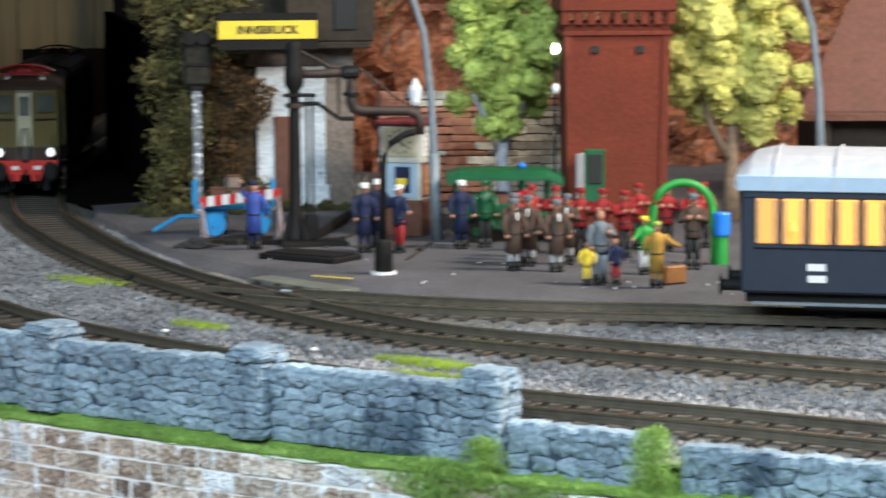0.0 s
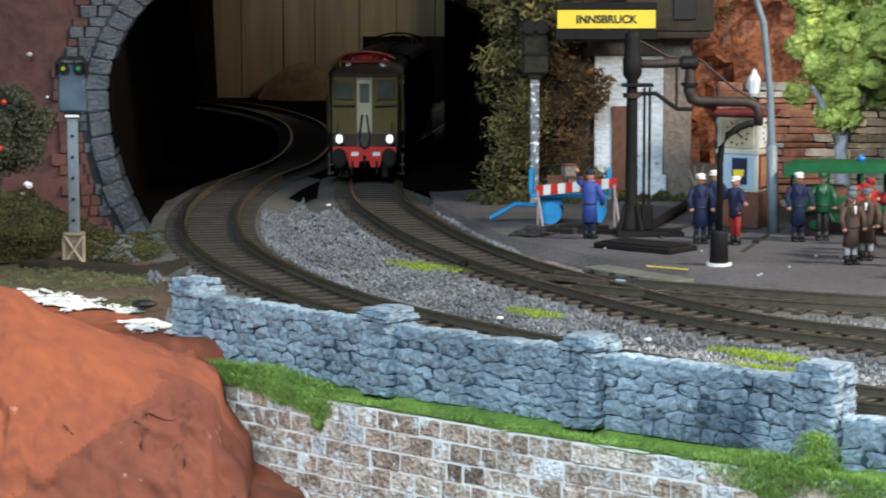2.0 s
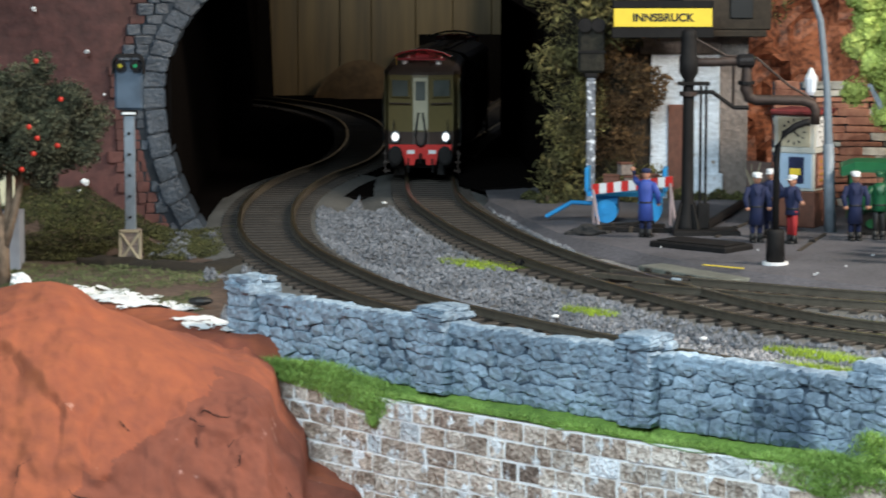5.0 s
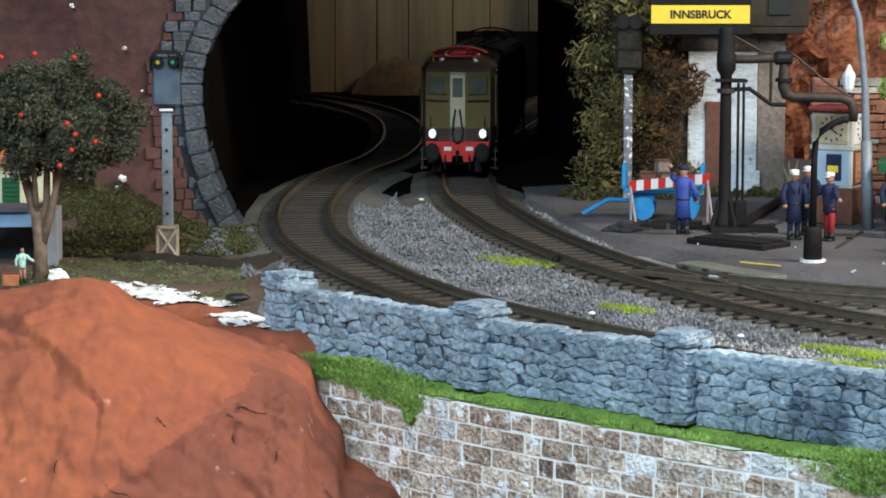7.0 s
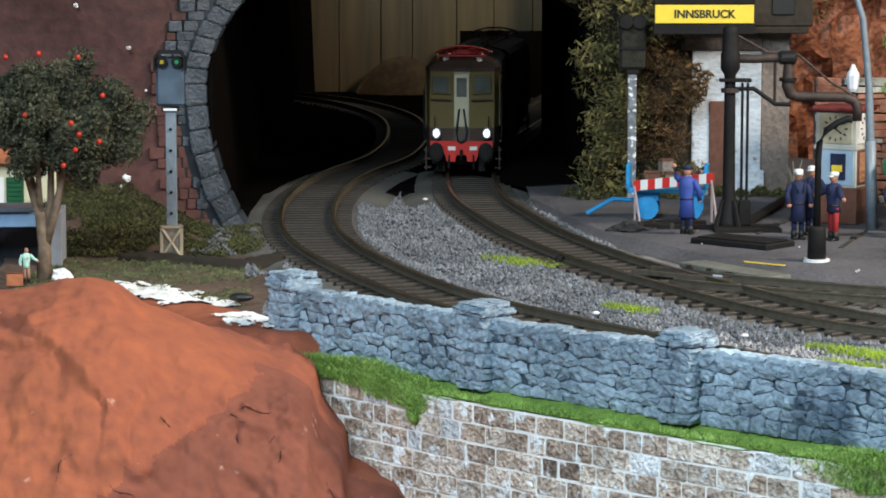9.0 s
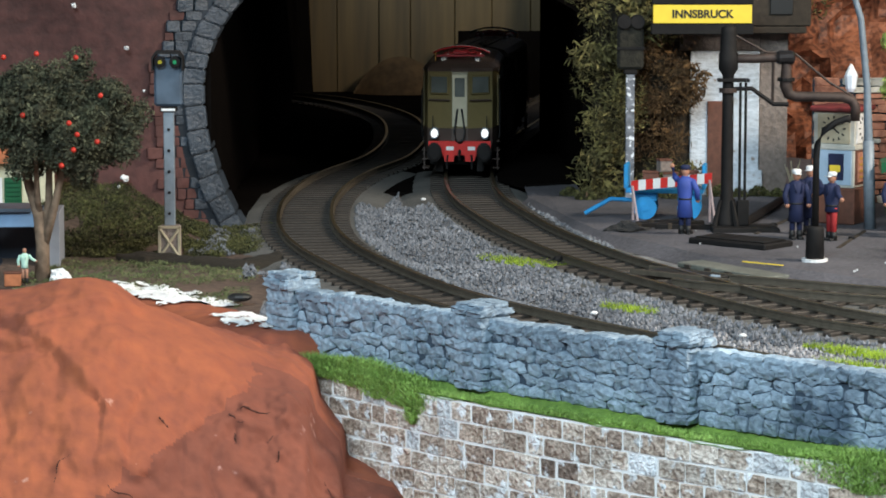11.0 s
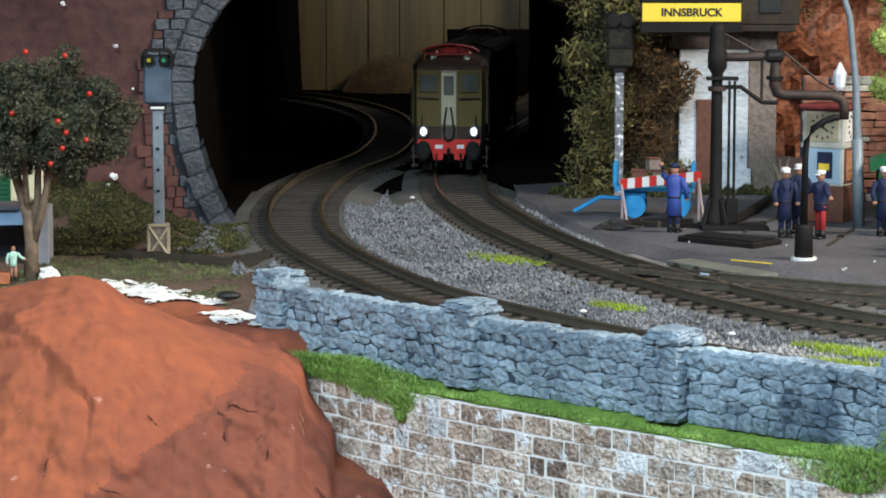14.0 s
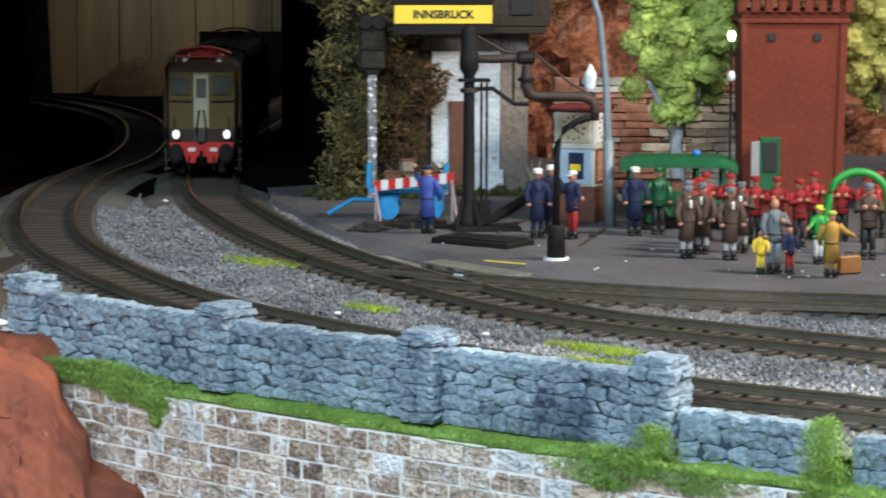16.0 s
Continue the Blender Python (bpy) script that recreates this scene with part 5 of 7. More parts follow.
            add("rail_guard", box(bmesh.new(), sx * 8.8 - 1.5, sx * 8.8 + 1.5, 46.6, 47.6, 3.2, 9.4, 0.2), "iron")
        add("buffer_beam", prism(bmesh.new(), ((-13.6, 9.6), (-13.6, 13.8), (13.6, 13.8), (13.6, 9.6), (7.4, 9.6), (6.4, 6.9), (2.6, 6.9), (2.2, 9.0), (-2.2, 9.0), (-2.6, 6.9), (-6.4, 6.9), (-7.4, 9.6)), 49.8, 51.6), "red", None, "red buffer beam")
        for x in (-5.2, 4.2):
            add("number_bar", box(bmesh.new(), x - 1.6, x + 1.6, 51.55, 51.75, 10.7, 12.0), "white", None, "white lettering bar")
        add("coupling_hook", tube(bmesh.new(), [(0, 51, 10.4), (0, 53.6, 10.2), (0, 54.4, 8.8), (0, 53.6, 7.8)], 0.7, 8), "iron")
        # pantograph
        pan = add("pantograph", box(bmesh.new(), -8.4, 8.4, 20.5, 21.6, 44.4, 45.2, 0.15), "panred", None, "folded red pantograph")
        add("cross_bar", box(bmesh.new(), -10.6, 10.6, 41.0, 42.6, 44.2, 45.6, 0.2), "panred", pan)
        for sx in (-1, 1):
            add("frame_bar", box(bmesh.new(), sx * 7.4 - 0.7, sx * 7.4 + 0.7, 19, 43, 44.3, 45.4, 0.15), "panred", pan)
            add("lower_arm", tube(bmesh.new(), [(sx * 6.4, 22, 45.4), (sx * 5.2, 31, 47.2), (sx * 4.2, 40, 45.8)], 0.42, 6), "panred", pan)
            add("upper_arm", tube(bmesh.new(), [(sx * 4.2, 40, 46.2), (sx * 1.5, 31, 48.0), (sx * 4.5, 24, 47.4)], 0.36, 6), "panred", pan)
            for y in (21, 40.5):
                add("insulator", tube(bmesh.new(), [(sx * 7.4, y, 41.8), (sx * 7.4, y, 42.6), (sx * 7.4, y, 43.4), (sx * 7.4, y, 44.5)], [1.5, 1.2, 1.5, 1.1], 10), "white", pan, "white insulator")
        add("spring_box", box(bmesh.new(), -3.4, 3.4, 26, 38, 45.0, 47.4, 0.5), "panred", pan)
        for y in (29.5, 32.5):
            add("collector", tube(bmesh.new(), [(-12.5, y, 45.6), (-9.5, y, 47.6), (-4, y, 49.2), (0, y, 49.5), (4, y, 49.2), (9.5, y, 47.6), (12.5, y, 45.6)], 0.6, 6), "panred" if y > 30 else "steel", pan)
        add("whistle", tube(bmesh.new(), [(11.0, 40.5, 40), (11.0, 40.5, 46.5)], 0.4, 6), "cochre")
        # running gear
        add("underframe", box(bmesh.new(), -12, 12, -48.5, 46, 7.0, 9.6, 0.3), "iron")
        for yc in (28, -40 if cab_first else -30):
            bg = add("bogie", box(bmesh.new(), -12.6, 12.6, yc - 16, yc + 16, 5.2, 7.4, 0.4), "iron", None, "black bogie frame")
            for dy in (-10, 10):
                for sx in (-1, 1):
                    add("wheel", tube(bmesh.new(), [(sx * 8.3, yc + dy, 9.0), (sx * 8.4, yc + dy, 9.0), (sx * 8.5, yc + dy, 9.0), (sx * 10.6, yc + dy, 9.0)], [7.1, 7.1, 6.5, 6.45], 20), "iron", bg)
                    add("axle_box", box(bmesh.new(), sx * 12.2 - 1.4, sx * 12.2 + 1.4, yc + dy - 2.2, yc + dy + 2.2, 5.0, 9.4, 0.4), "iron", bg)
        return body

    half(0, True)
    half(102.5, False)
    a, b = at(100), at(104)
    bm = box(bmesh.new(), -14.5, 14.5, -4, 4, 9, 39.5, 0.5)
    bm.transform(Matrix.Translation((a + b) / 2 - o) @ Matrix.Rotation(math.atan2((a - b).y, (a - b).x) - math.pi / 2, 4, "Z"))
    part("gangway", bm, M["iron"], t, "black gangway between the two halves")


locomotive()


# ---- platform furniture ----
def water_crane():
    t = thing("water_crane", 85.3, 831, 2, 0, "tall black cast-iron water crane with a swivel arm", "water crane")
    part("base_plate", box(bmesh.new(), -5, 15, -9, 4, -0.6, 1.4, 0.3), M["iron"], t)
    part("column", tube(bmesh.new(), [(0, 0, 1), (0, 0, 2.5), (0, 0, 7), (0, 0, 10), (0, 0, 44), (0, 0, 46.2), (0, 0, 48), (0, 0, 52.5), (0, 0, 53), (0, 0, 58.6), (0, 0, 60.2), (0, 0, 61)], [4.0, 3.4, 2.5, 1.9, 1.65, 1.75, 2.9, 2.9, 2.5, 2.35, 2.2, 0.9], 16), M["iron"], t, "", True)
    part("collar", tube(bmesh.new(), [(0, 0, 41), (0, 0, 42.3)], 2.7, 14), M["rust"], t)
    part("top_pipe", tube(bmesh.new(), [(0, 0, 51), (8, 0, 51), (15.5, 0, 51.5), (17.2, 0, 50), (17.2, 0, 43), (18, 0, 40.5), (20, 0, 39.8), (34, 0, 39.6), (37, 0, 38.6), (38, 0, 36.5), (38, 0, 32.5)],
                          [1.3, 1.3, 1.4, 1.4, 1.9, 1.7, 1.55, 1.5, 1.5, 1.5, 1.4], 12), M["rust"], t, "rusty brown swivel pipe", True)
    part("brace", tube(bmesh.new(), [(0, -0.5, 42), (7, -0.5, 42.2), (13.5, -0.5, 37.6), (18, -0.5, 37.5)], 0.7, 7), M["iron"], t)
    part("tie_rod", tube(bmesh.new(), [(1, 0, 58.5), (11, 0, 53), (20, 0, 52.4)], 0.4, 6), M["rust"], t)
    part("tie_rod", tube(bmesh.new(), [(20, 0, 52.4), (30, 0, 44), (37, 0, 40)], 0.4, 6), M["rust"], t)
    part("hanger", tube(bmesh.new(), [(13.3, 0, 50), (13.3, 0, 38)], 0.5, 6), M["rust"], t)
    part("valve", tube(bmesh.new(), [(14.2, -0.4, 51.4), (15.0, -0.4, 51.4), (19.0, -0.4, 51.4), (19.6, -0.4, 51.4)], [1.6, 2.1, 2.1, 1.5], 12), M["polished"], t, "worn shiny valve drum")
    part("flange", tube(bmesh.new(), [(17.2, 0, 44.4), (17.2, 0, 45.4)], 2.6, 12), M["iron"], t)
    part("platform", box(bmesh.new(), -3.2, 6.2, -2.6, 2.0, 44.2, 45.2, 0.2), M["iron"], t)
    for x in (3.6, 5.2):
        part("control_rod", tube(bmesh.new(), [(x, -1, 8), (x, -1, 44)], 0.45, 6), M["iron"], t)
    part("lever", box(bmesh.new(), 2.8, 6.4, -2.4, 0, 1.4, 9, 0.3), M["iron"], t)
    for a in range(4):
        c, s = math.cos(a * 1.57 + 0.6), math.sin(a * 1.57 + 0.6)
        part("foot_rib", tube(bmesh.new(), [(c * 4.8, s * 4.8, 1.2), (c * 2.5, s * 2.5, 9)], [0.9, 0.5], 6), M["iron"], t)


def stand_pipe():
    t = thing("stand_pipe", 101.9, 757, 2, 0, "short black stand pipe with a curved spout", "stand pipe")
    part("footing", tube(bmesh.new(), [(0, 0, -0.4), (0, 0, 0.5)], 3.6, 14), M["white"], t, "chipped white footing")
    part("barrel", tube(bmesh.new(), [(0, 0, 0.4), (0, 0, 8.6), (0, 0, 9.4)], [2.6, 2.4, 2.1], 14), M["iron"], t, "", True)
    part("pipe", tube(bmesh.new(), [(0, 0, 9), (0, 0, 28), (0.3, 0, 32), (2, 0, 35.5), (5, 0, 37.6), (7.8, 0, 38.6), (9, 0, 38.6)], [0.95, 0.9, 0.9, 0.9, 0.9, 0.95, 1.1], 10), M["iron"], t, "", True)


def lamp_post(x, y, h, label, lean=-5.5):
    t = thing("lamp_post", x, y, 2, 0, label, "lamp post", "grey lamp posts")
    part("pole", tube(bmesh.new(), [(0, 0, 0), (-0.9, 0, 26), (-1.6, 0, 43), (-3.8, 0, 63), (lean - 1.2, 0, 72), (lean - 6, 0, 80), (lean - 14, -2, 85)], [1.45, 1.4, 1.1, 1.0, 0.9, 0.8, 0.7], 10), M["steel"], t, "", True)
    part("sleeve", tube(bmesh.new(), [(0, 0, 0), (-0.9, 0, 26.5)], [1.75, 1.7], 10), M["steel"], t, "", True)
    part("lantern", box(bmesh.new(), lean - 20, lean - 13, -4, 0, 84, 86, 0.5), M["steel"], t)


def white_lantern():
    t = thing("lantern", 124.6, 850, 2, 0, "small white glass lantern on a slim dark post", "lantern")
    part("post", tube(bmesh.new(), [(0, 0, 0), (0, 0, 40)], 0.5, 7), M["iron"], t)
    part("glass", tube(bmesh.new(), [(0, 0, 40), (0, 0, 41), (0, 0, 45), (0, 0, 45.6)], [1.0, 1.6, 2.1, 1.6], 8), M["milk"], t, "white frosted glass")
    part("cap", tube(bmesh.new(), [(0, 0, 45.5), (0, 0, 46.6), (0, 0, 47.6), (0, 0, 48.4)], [2.0, 1.2, 0.8, 0.3], 8), M["white"], t)


def tower_bulb():
    t = thing("bulb", 163.6, 826, 2, 0, "small bright white bulb beside the water tower", "lamp")
    part("stem", tube(bmesh.new(), [(0, 0, 0), (0, 0, 55.6)], 0.4, 6), M["iron"], t)
    part("globe", ball(bmesh.new(), (0, 0, 58), 1.35, 12, (0.8, 0.8, 1.2)), M["bulb"], t, "glowing globe", True)
    part("lower_globe", ball(bmesh.new(), (0, -0.4, 46), 1.3, 12, (0.9, 0.9, 1.3)), M["milk"], t, "white glass globe", True)


def kiosk():
    t = thing("clock_kiosk", 122.5, 852, 2, 60, "glass newspaper kiosk with clocks and a red roof", "kiosk")
    part("base", box(bmesh.new(), -7, 7, -7, 7, 0, 11, 0.3), M["brownwood"], t, "brown timber base")
    part("cabin", box(bmesh.new(), -6.6, 6.6, -6.6, 6.6, 11.1, 34, 0.2), M["kioskpaint"], t)
    part("roof", box(bmesh.new(), -7.8, 7.8, -7.8, 7.8, 34.1, 35.8, 0.5), M["roofred"], t, "dark red roof slab")
    for rz in (0, 90):
        R = Matrix.Rotation(radians(-rz), 4, "Z")

        def face(name, a, mat, label="", under=t):
            bm = box(bmesh.new(), *a)
            bm.transform(R)
            return part(name, bm, M[mat], under, label)
        face("window", (-5.8, 5.8, -6.9, -6.5, 12, 22.5), "lightblue" if rz else "brownwood", "kiosk window")
        if rz:
            p = face("poster", (-1.5, 3.4, -7.2, -6.95, 13.5, 21.5), "navy", "plain blue poster")
            face("patch", (-1.0, 2.4, -7.4, -7.22, 16, 18), "yellow", "", p)
        else:
            p = face("notice_board", (-4.6, 4.6, -7.2, -6.95, 12.8, 21.8), "pinkstone", "red-brown notice board")
            for k in range(4):
                face("lettering_bar", (-3.6, 3.6 - 0.7 * (k % 2), -7.4, -7.22, 14 + 1.9 * k, 14.7 + 1.9 * k), "cochre", "", p)
        face("rail", (-6.9, 6.9, -7.0, -6.55, 22.8, 24), "kioskpaint")
        c = face("clock", (-5.2, 5.2, -7.0, -6.6, 24.6, 33.6), "white" if rz == 0 else "cream2", "square clock face")
        for k in range(12):
            a = k * math.pi / 6
            bm = box(bmesh.new(), -0.22, 0.22, -7.2, -7.02, 3.0, 3.9)
            bm.transform(R @ Matrix.Translation((0, 0, 29.1)) @ Matrix.Rotation(a, 4, "Y"))
            part("tick", bm, M["ink"], c)
        for a, n in ((0.7, 3.2), (2.2, 2.4)):
            bm = box(bmesh.new(), -0.22, 0.22, -7.3, -7.1, -0.3, n)
            bm.transform(R @ Matrix.Translation((0, 0, 29.1)) @ Matrix.Rotation(a, 4, "Y"))
            part("pointer", bm, M["ink"], c)


def back_signal():
    t = thing("signal_post", 61.8, 914, 2, 0, "flaking white post with a dark signal head seen from behind", "signal")
    part("post", box(bmesh.new(), -1.4, 1.4, -1.2, 1.2, 0, 43, 0.2), M["flake"], t, "flaking white paint")
    part("head", box(bmesh.new(), -4.3, 4.3, -1.4, 2.2, 43.2, 59.5, 0.9), M["mossy"], t, "dark mossy signal head")
    part("band", box(bmesh.new(), -4.6, 4.6, -1.7, -1.3, 49.5, 50.6, 0.2), M["iron"], t)
    for x in (-2.2, 2.2):
        part("hood", tube(bmesh.new(), [(x, -2.9, 58.8), (x, 2.9, 58.8)], 2.3, 12), M["iron"], t, "rounded black hood")
    part("bracket", box(bmesh.new(), -2.2, 2.2, -1.6, 1.6, 41.6, 43.1, 0.3), M["iron"], t)


def barrier():
    t = thing("barrier", 70.5, 852, 2, -14, "red and white striped barrier on thin legs", "barrier")
    for i in range(11):
        x = -12.4 + 2.26 * i
        part("stripe", prism(bmesh.new(), ((x, 9.2 + 0.122 * (x + 12.4)), (x + 2.24, 9.2 + 0.122 * (x + 14.64)), (x + 2.24, 12.3 + 0.122 * (x + 14.64)), (x, 12.3 + 0.122 * (x + 12.4))), -0.5, 0.5), M["red" if i % 2 == 0 else "white"], t)
    for x in (-12, 11.8):
        part("leg", tube(bmesh.new(), [(x, -0.7, 12 + 0.1 * x), (x + 2.2, -3.2, 0)], 0.4, 6), M["pinkpole"], t)
        part("leg", tube(bmesh.new(), [(x, 0.7, 12 + 0.1 * x), (x - 0.4, 2.8, 0)], 0.4, 6), M["pinkpole"], t)


def hand_cart():
    t = thing("hand_cart", 69.5, 862, 2, -8, "bright blue platform hand cart loaded with brown crates", "cart")
    part("deck", box(bmesh.new(), -12, 12, -5, 5, 8.2, 9.6, 0.2), M["blue"], t)
    for x in (-12, 12):
        part("rail", box(bmesh.new(), x - 0.6, x + 0.6, -5, 5, 9.6, 17, 0.2), M["blue"], t)
    for x in (-6, 7.5):
        for y in (-4.4, 4.4):
            w = part("wheel", tube(bmesh.new(), [(x, y - 0.5, 3.6), (x, y + 0.5, 3.6)], 3.6, 16), M["blue"], t)
            part("hub", tube(bmesh.new(), [(x, y - 0.8, 3.6), (x, y + 0.8, 3.6)], 1.1, 10), M["blue"], w)
        part("axle_frame", box(bmesh.new(), x - 3.6, x + 3.6, -3.6, 3.6, 5.6, 8.1, 0.3), M["blue"], t)
    part("drawbar", tube(bmesh.new(), [(-9, 0, 5.5), (-17, 0, 5.8), (-25, 0, 1.2)], 0.7, 7), M["blue"], t)
    for i, (x, z, s) in enumerate(((-4.5, 9.7, 5.0), (1.5, 9.7, 4.6), (7.2, 9.7, 5.2), (-0.5, 14.5, 3.8))):
        box_t = thing("crate", 69.5 + x * 0.99, 862 - x * 0.14, 2 + z, -8 + 7 * i, "small brown wooden crate on the cart", "crate", "crates on the cart")
        part("body", box(bmesh.new(), -s / 2, s / 2, -2, 2, 0, s * 0.9, 0.2), M["tan" if i % 2 else "brownwood"], box_t)
        part("lid", box(bmesh.new(), -s / 2 - 0.2, s / 2 + 0.2, -2.2, 2.2, s * 0.9, s * 0.9 + 0.5, 0.1), M["brownwood"], box_t)


water_crane()
stand_pipe()
lamp_post(128.5, 833, 80, "grey steel station lamp post with a bent top")
lamp_post(252, 842, 80, "grey steel station lamp post with a bent top")
white_lantern()
tower_bulb()
kiosk()
back_signal()
barrier()
hand_cart()


def join(pieces):
    """One mesh of several coloured bodies: pairs of bmesh and material."""
    out, slots = bmesh.new(), []
    for bm, mat in pieces:
        if mat not in slots:
            slots.append(mat)
        for f in bm.faces:
            f.material_index = slots.index(mat)
            f.smooth = True
        tmp = bpy.data.meshes.new("tmp")
        bm.to_mesh(tmp)
        bm.free()
        out.from_mesh(tmp)
        bpy.data.meshes.remove(tmp)
    me = finish("figurine", out, M[slots[0]])
    for mat in slots[1:]:
        me.materials.append(M[mat])
    return me


def figurine(x, y, rz, coat, legs, hat, label, h=20.0, z=2.0, arms=(0, 0), long_coat=False, shirt=None):
    """A plain painted figure about 20 mm tall."""
    k = h / 20.0
    P = []
    for sx in (-1, 1):
        P.append((tube(bmesh.new(), [(sx * 1.1, 0, 0.6), (sx * 1.05, 0, 5), (sx * 0.9, 0, 9.6)], [0.75, 0.85, 1.15], 8), legs))
        P.append((box(bmesh.new(), sx * 1.1 - 0.75, sx * 1.1 + 0.75, -1.9, 0.8, 0, 0.8, 0.2), "ink"))
        lift = arms[0 if sx < 0 else 1]
        el, ha = (sx * 3.5, -0.6, 12.6), (sx * 3.2, -1.8, 9.8)
        if lift == 1:
            el, ha = (sx * 3.4, -1.4, 12.8), (sx * 1.2, -3.0, 14.0)
        if lift == 2:
            el, ha = (sx * 3.8, -0.8, 16.4), (sx * 4.8, -1.4, 19.4)
        if lift == 3:
            el, ha = (sx * 4.2, -1.0, 13.6), (sx * 6.6, -1.6, 12.4)
        P.append((tube(bmesh.new(), [(sx * 2.3, 0, 15.6), el, ha], [0.95, 0.85, 0.7], 8), coat))
        P.append((ball(bmesh.new(), ha, 0.75, 8), "skin"))
    low = 5.0 if long_coat else 8.4
    P.append((tube(bmesh.new(), [(0, 0, low), (0, 0, 10.2), (0, 0, 13.6), (0, 0, 15.8), (0, 0, 16.8)], [2.35 if long_coat else 2.1, 1.9, 2.35, 2.3, 1.0], 12), coat))
    if h > 15:
        P.append((tube(bmesh.new(), [(0, 0, 10.0), (0, 0, 10.5)], [1.98, 2.02], 12), "ink"))
    for sx in (-1, 1):
        P.append((tube(bmesh.new(), [(sx * 1.1, 0, 0.5), (sx * 1.1, 0, 2.6)], [0.95, 0.85], 8), "ink"))
        P.append((tube(bmesh.new(), [(sx * 1.4, -2.2, 16.0), (sx * 0.7, -2.45, 13.4)], [0.32, 0.2], 6), coat))
    if shirt:
        P.append((box(bmesh.new(), -0.38, 0.38, -2.35, -1.6, 13.9, 16.2, 0.2), shirt))
    P.append((tube(bmesh.new(), [(0, 0, 16.4), (0, 0, 17.4)], 0.7, 8), "skin"))
    P.append((ball(bmesh.new(), (0, -0.1, 18.2), 1.3, 10, (0.9, 1, 1.15)), "skin"))
    if hat:
        P.append((tube(bmesh.new(), [(0, 0, 18.7), (0, 0, 19.1), (0, 0, 19.7), (0, 0, 20.0)], [1.28, 1.35, 1.45, 0.9], 12), hat))
        P.append((box(bmesh.new(), -1.0, 1.0, -2.1, -1.0, 18.55, 18.8, 0.05), hat))
    me = join(P)
    ob = new("figurine", me)
    ob.matrix_world = pose(x * MM, y * MM, z * MM, 0, 0, rz) @ Matrix.Diagonal((k, k, k, 1))
    return tagged(ob, label, "figurine", "painted figurines on the platform")


RAILMAN = "painted figurine of a railwayman in a navy coat and white cap"
for x, y, rz, a in ((103, 807, 10, (0, 0)), (108.5, 818, -30, (0, 3)), (132.2, 810, 5, (0, 0))):
    figurine(x, y, rz, "navy", "navy", "white", RAILMAN, arms=a, long_coat=True, h=20.4)
figurine(112.8, 803, -60, "navy", "cred", "white", "painted figurine in a navy jacket and maroon trousers", arms=(3, 3))
figurine(71.8, 819, 150, "blue2", "navy", "navy", "painted figurine of a porter in blue overalls with a raised arm", arms=(0, 2), long_coat=True, h=20.5)
figurine(139.8, 813, 0, "green", "ink", "green", "painted figurine in a green uniform", arms=(0, 0))
BANDSMAN = "painted figurine of a bandsman in brown coat and white stockings"
for x, y, rz, a in ((138, 756, 20, (0, 0)), (144, 765, -20, (1, 0)), (149.2, 751.5, 10, (0, 0)), (155.3, 767, -15, (0, 1)), (141, 771, 0, (1, 1))):
    figurine(x, y, rz, "cbrown", "white2", "cgrey", BANDSMAN, arms=a, long_coat=True, shirt="white")
REDMAN = "painted figurine of a musician in a red jacket and red cap"
for x, y, rz, a in ((151.5, 800, 10, (1, 1)), (158, 797, -10, (1, 1)), (163.8, 789, 5, (1, 1)), (169.5, 786, -8, (1, 1)), (174.5, 779, 12, (1, 1)), (183.5, 800, 20, (1, 1)), (190, 792, -15, (1, 1)), (147, 786, 10, (1, 1)), (196.4, 788, 0, (1, 1)), (143.5, 779, 15, (1, 1)), (203, 800, 0, (1, 1))):
    figurine(x, y, rz, "cred", "ink", "cred", REDMAN, arms=a, h=19.5)
figurine(155.6, 724, 10, "cgrey", "steel", None, "painted figurine of a man in a grey coat", arms=(0, 1), h=20)
figurine(151.8, 723, 0, "yellow", "yellow", None, "painted figurine of a small child in yellow", h=11.5)
figurine(159.2, 721, 15, "navy", "cred", None, "painted figurine of a child in red trousers", h=12.5)
figurine(168.5, 713, 170, "cochre", "cochre", "lime2", "painted figurine in an ochre coat", arms=(3, 0), long_coat=True, h=17.5)
figurine(171.5, 741, 30, "green2", "white2", "yellow", "painted figurine of a child in green with a yellow cap", arms=(3, 3), h=16)
figurine(187.5, 750, -10, "cbrown", "ink", "cgrey", "painted figurine of a man in a dark brown suit", arms=(1, 1), h=21)


def suitcase():
    t = thing("suitcase", 174.8, 720, 2, 18, "brown leather suitcase beside the ochre figure", "suitcase")
    part("body", box(bmesh.new(), -3.4, 3.4, -1.2, 1.2, 0, 4.8, 0.4), M["tanleather"], t)
    part("handle", tube(bmesh.new(), [(-1, 0, 4.8), (-1, 0, 5.6), (1, 0, 5.6), (1, 0, 4.8)], 0.25, 6), M["darkwood"], t)


def play_arch():
    t = thing("inflatable_arch", 187.5, 762, 2, -8, "bright green arched hoop standing among the band", "arch")
    pts = [(-9 + 0.2, 0, 0), (-9, 0, 7), (-8.6, 0, 12.5)] + [(-8.4 * math.cos(a), 0, 15 + 8.0 * math.sin(a)) for a in (0.2 + i * 0.27 for i in range(11))] + [(8.6, 0, 12.5), (9, 0, 7), (9, 0, 0)]
    part("hoop", tube(bmesh.new(), pts, 1.2, 10), M["green2"], t, "", True)


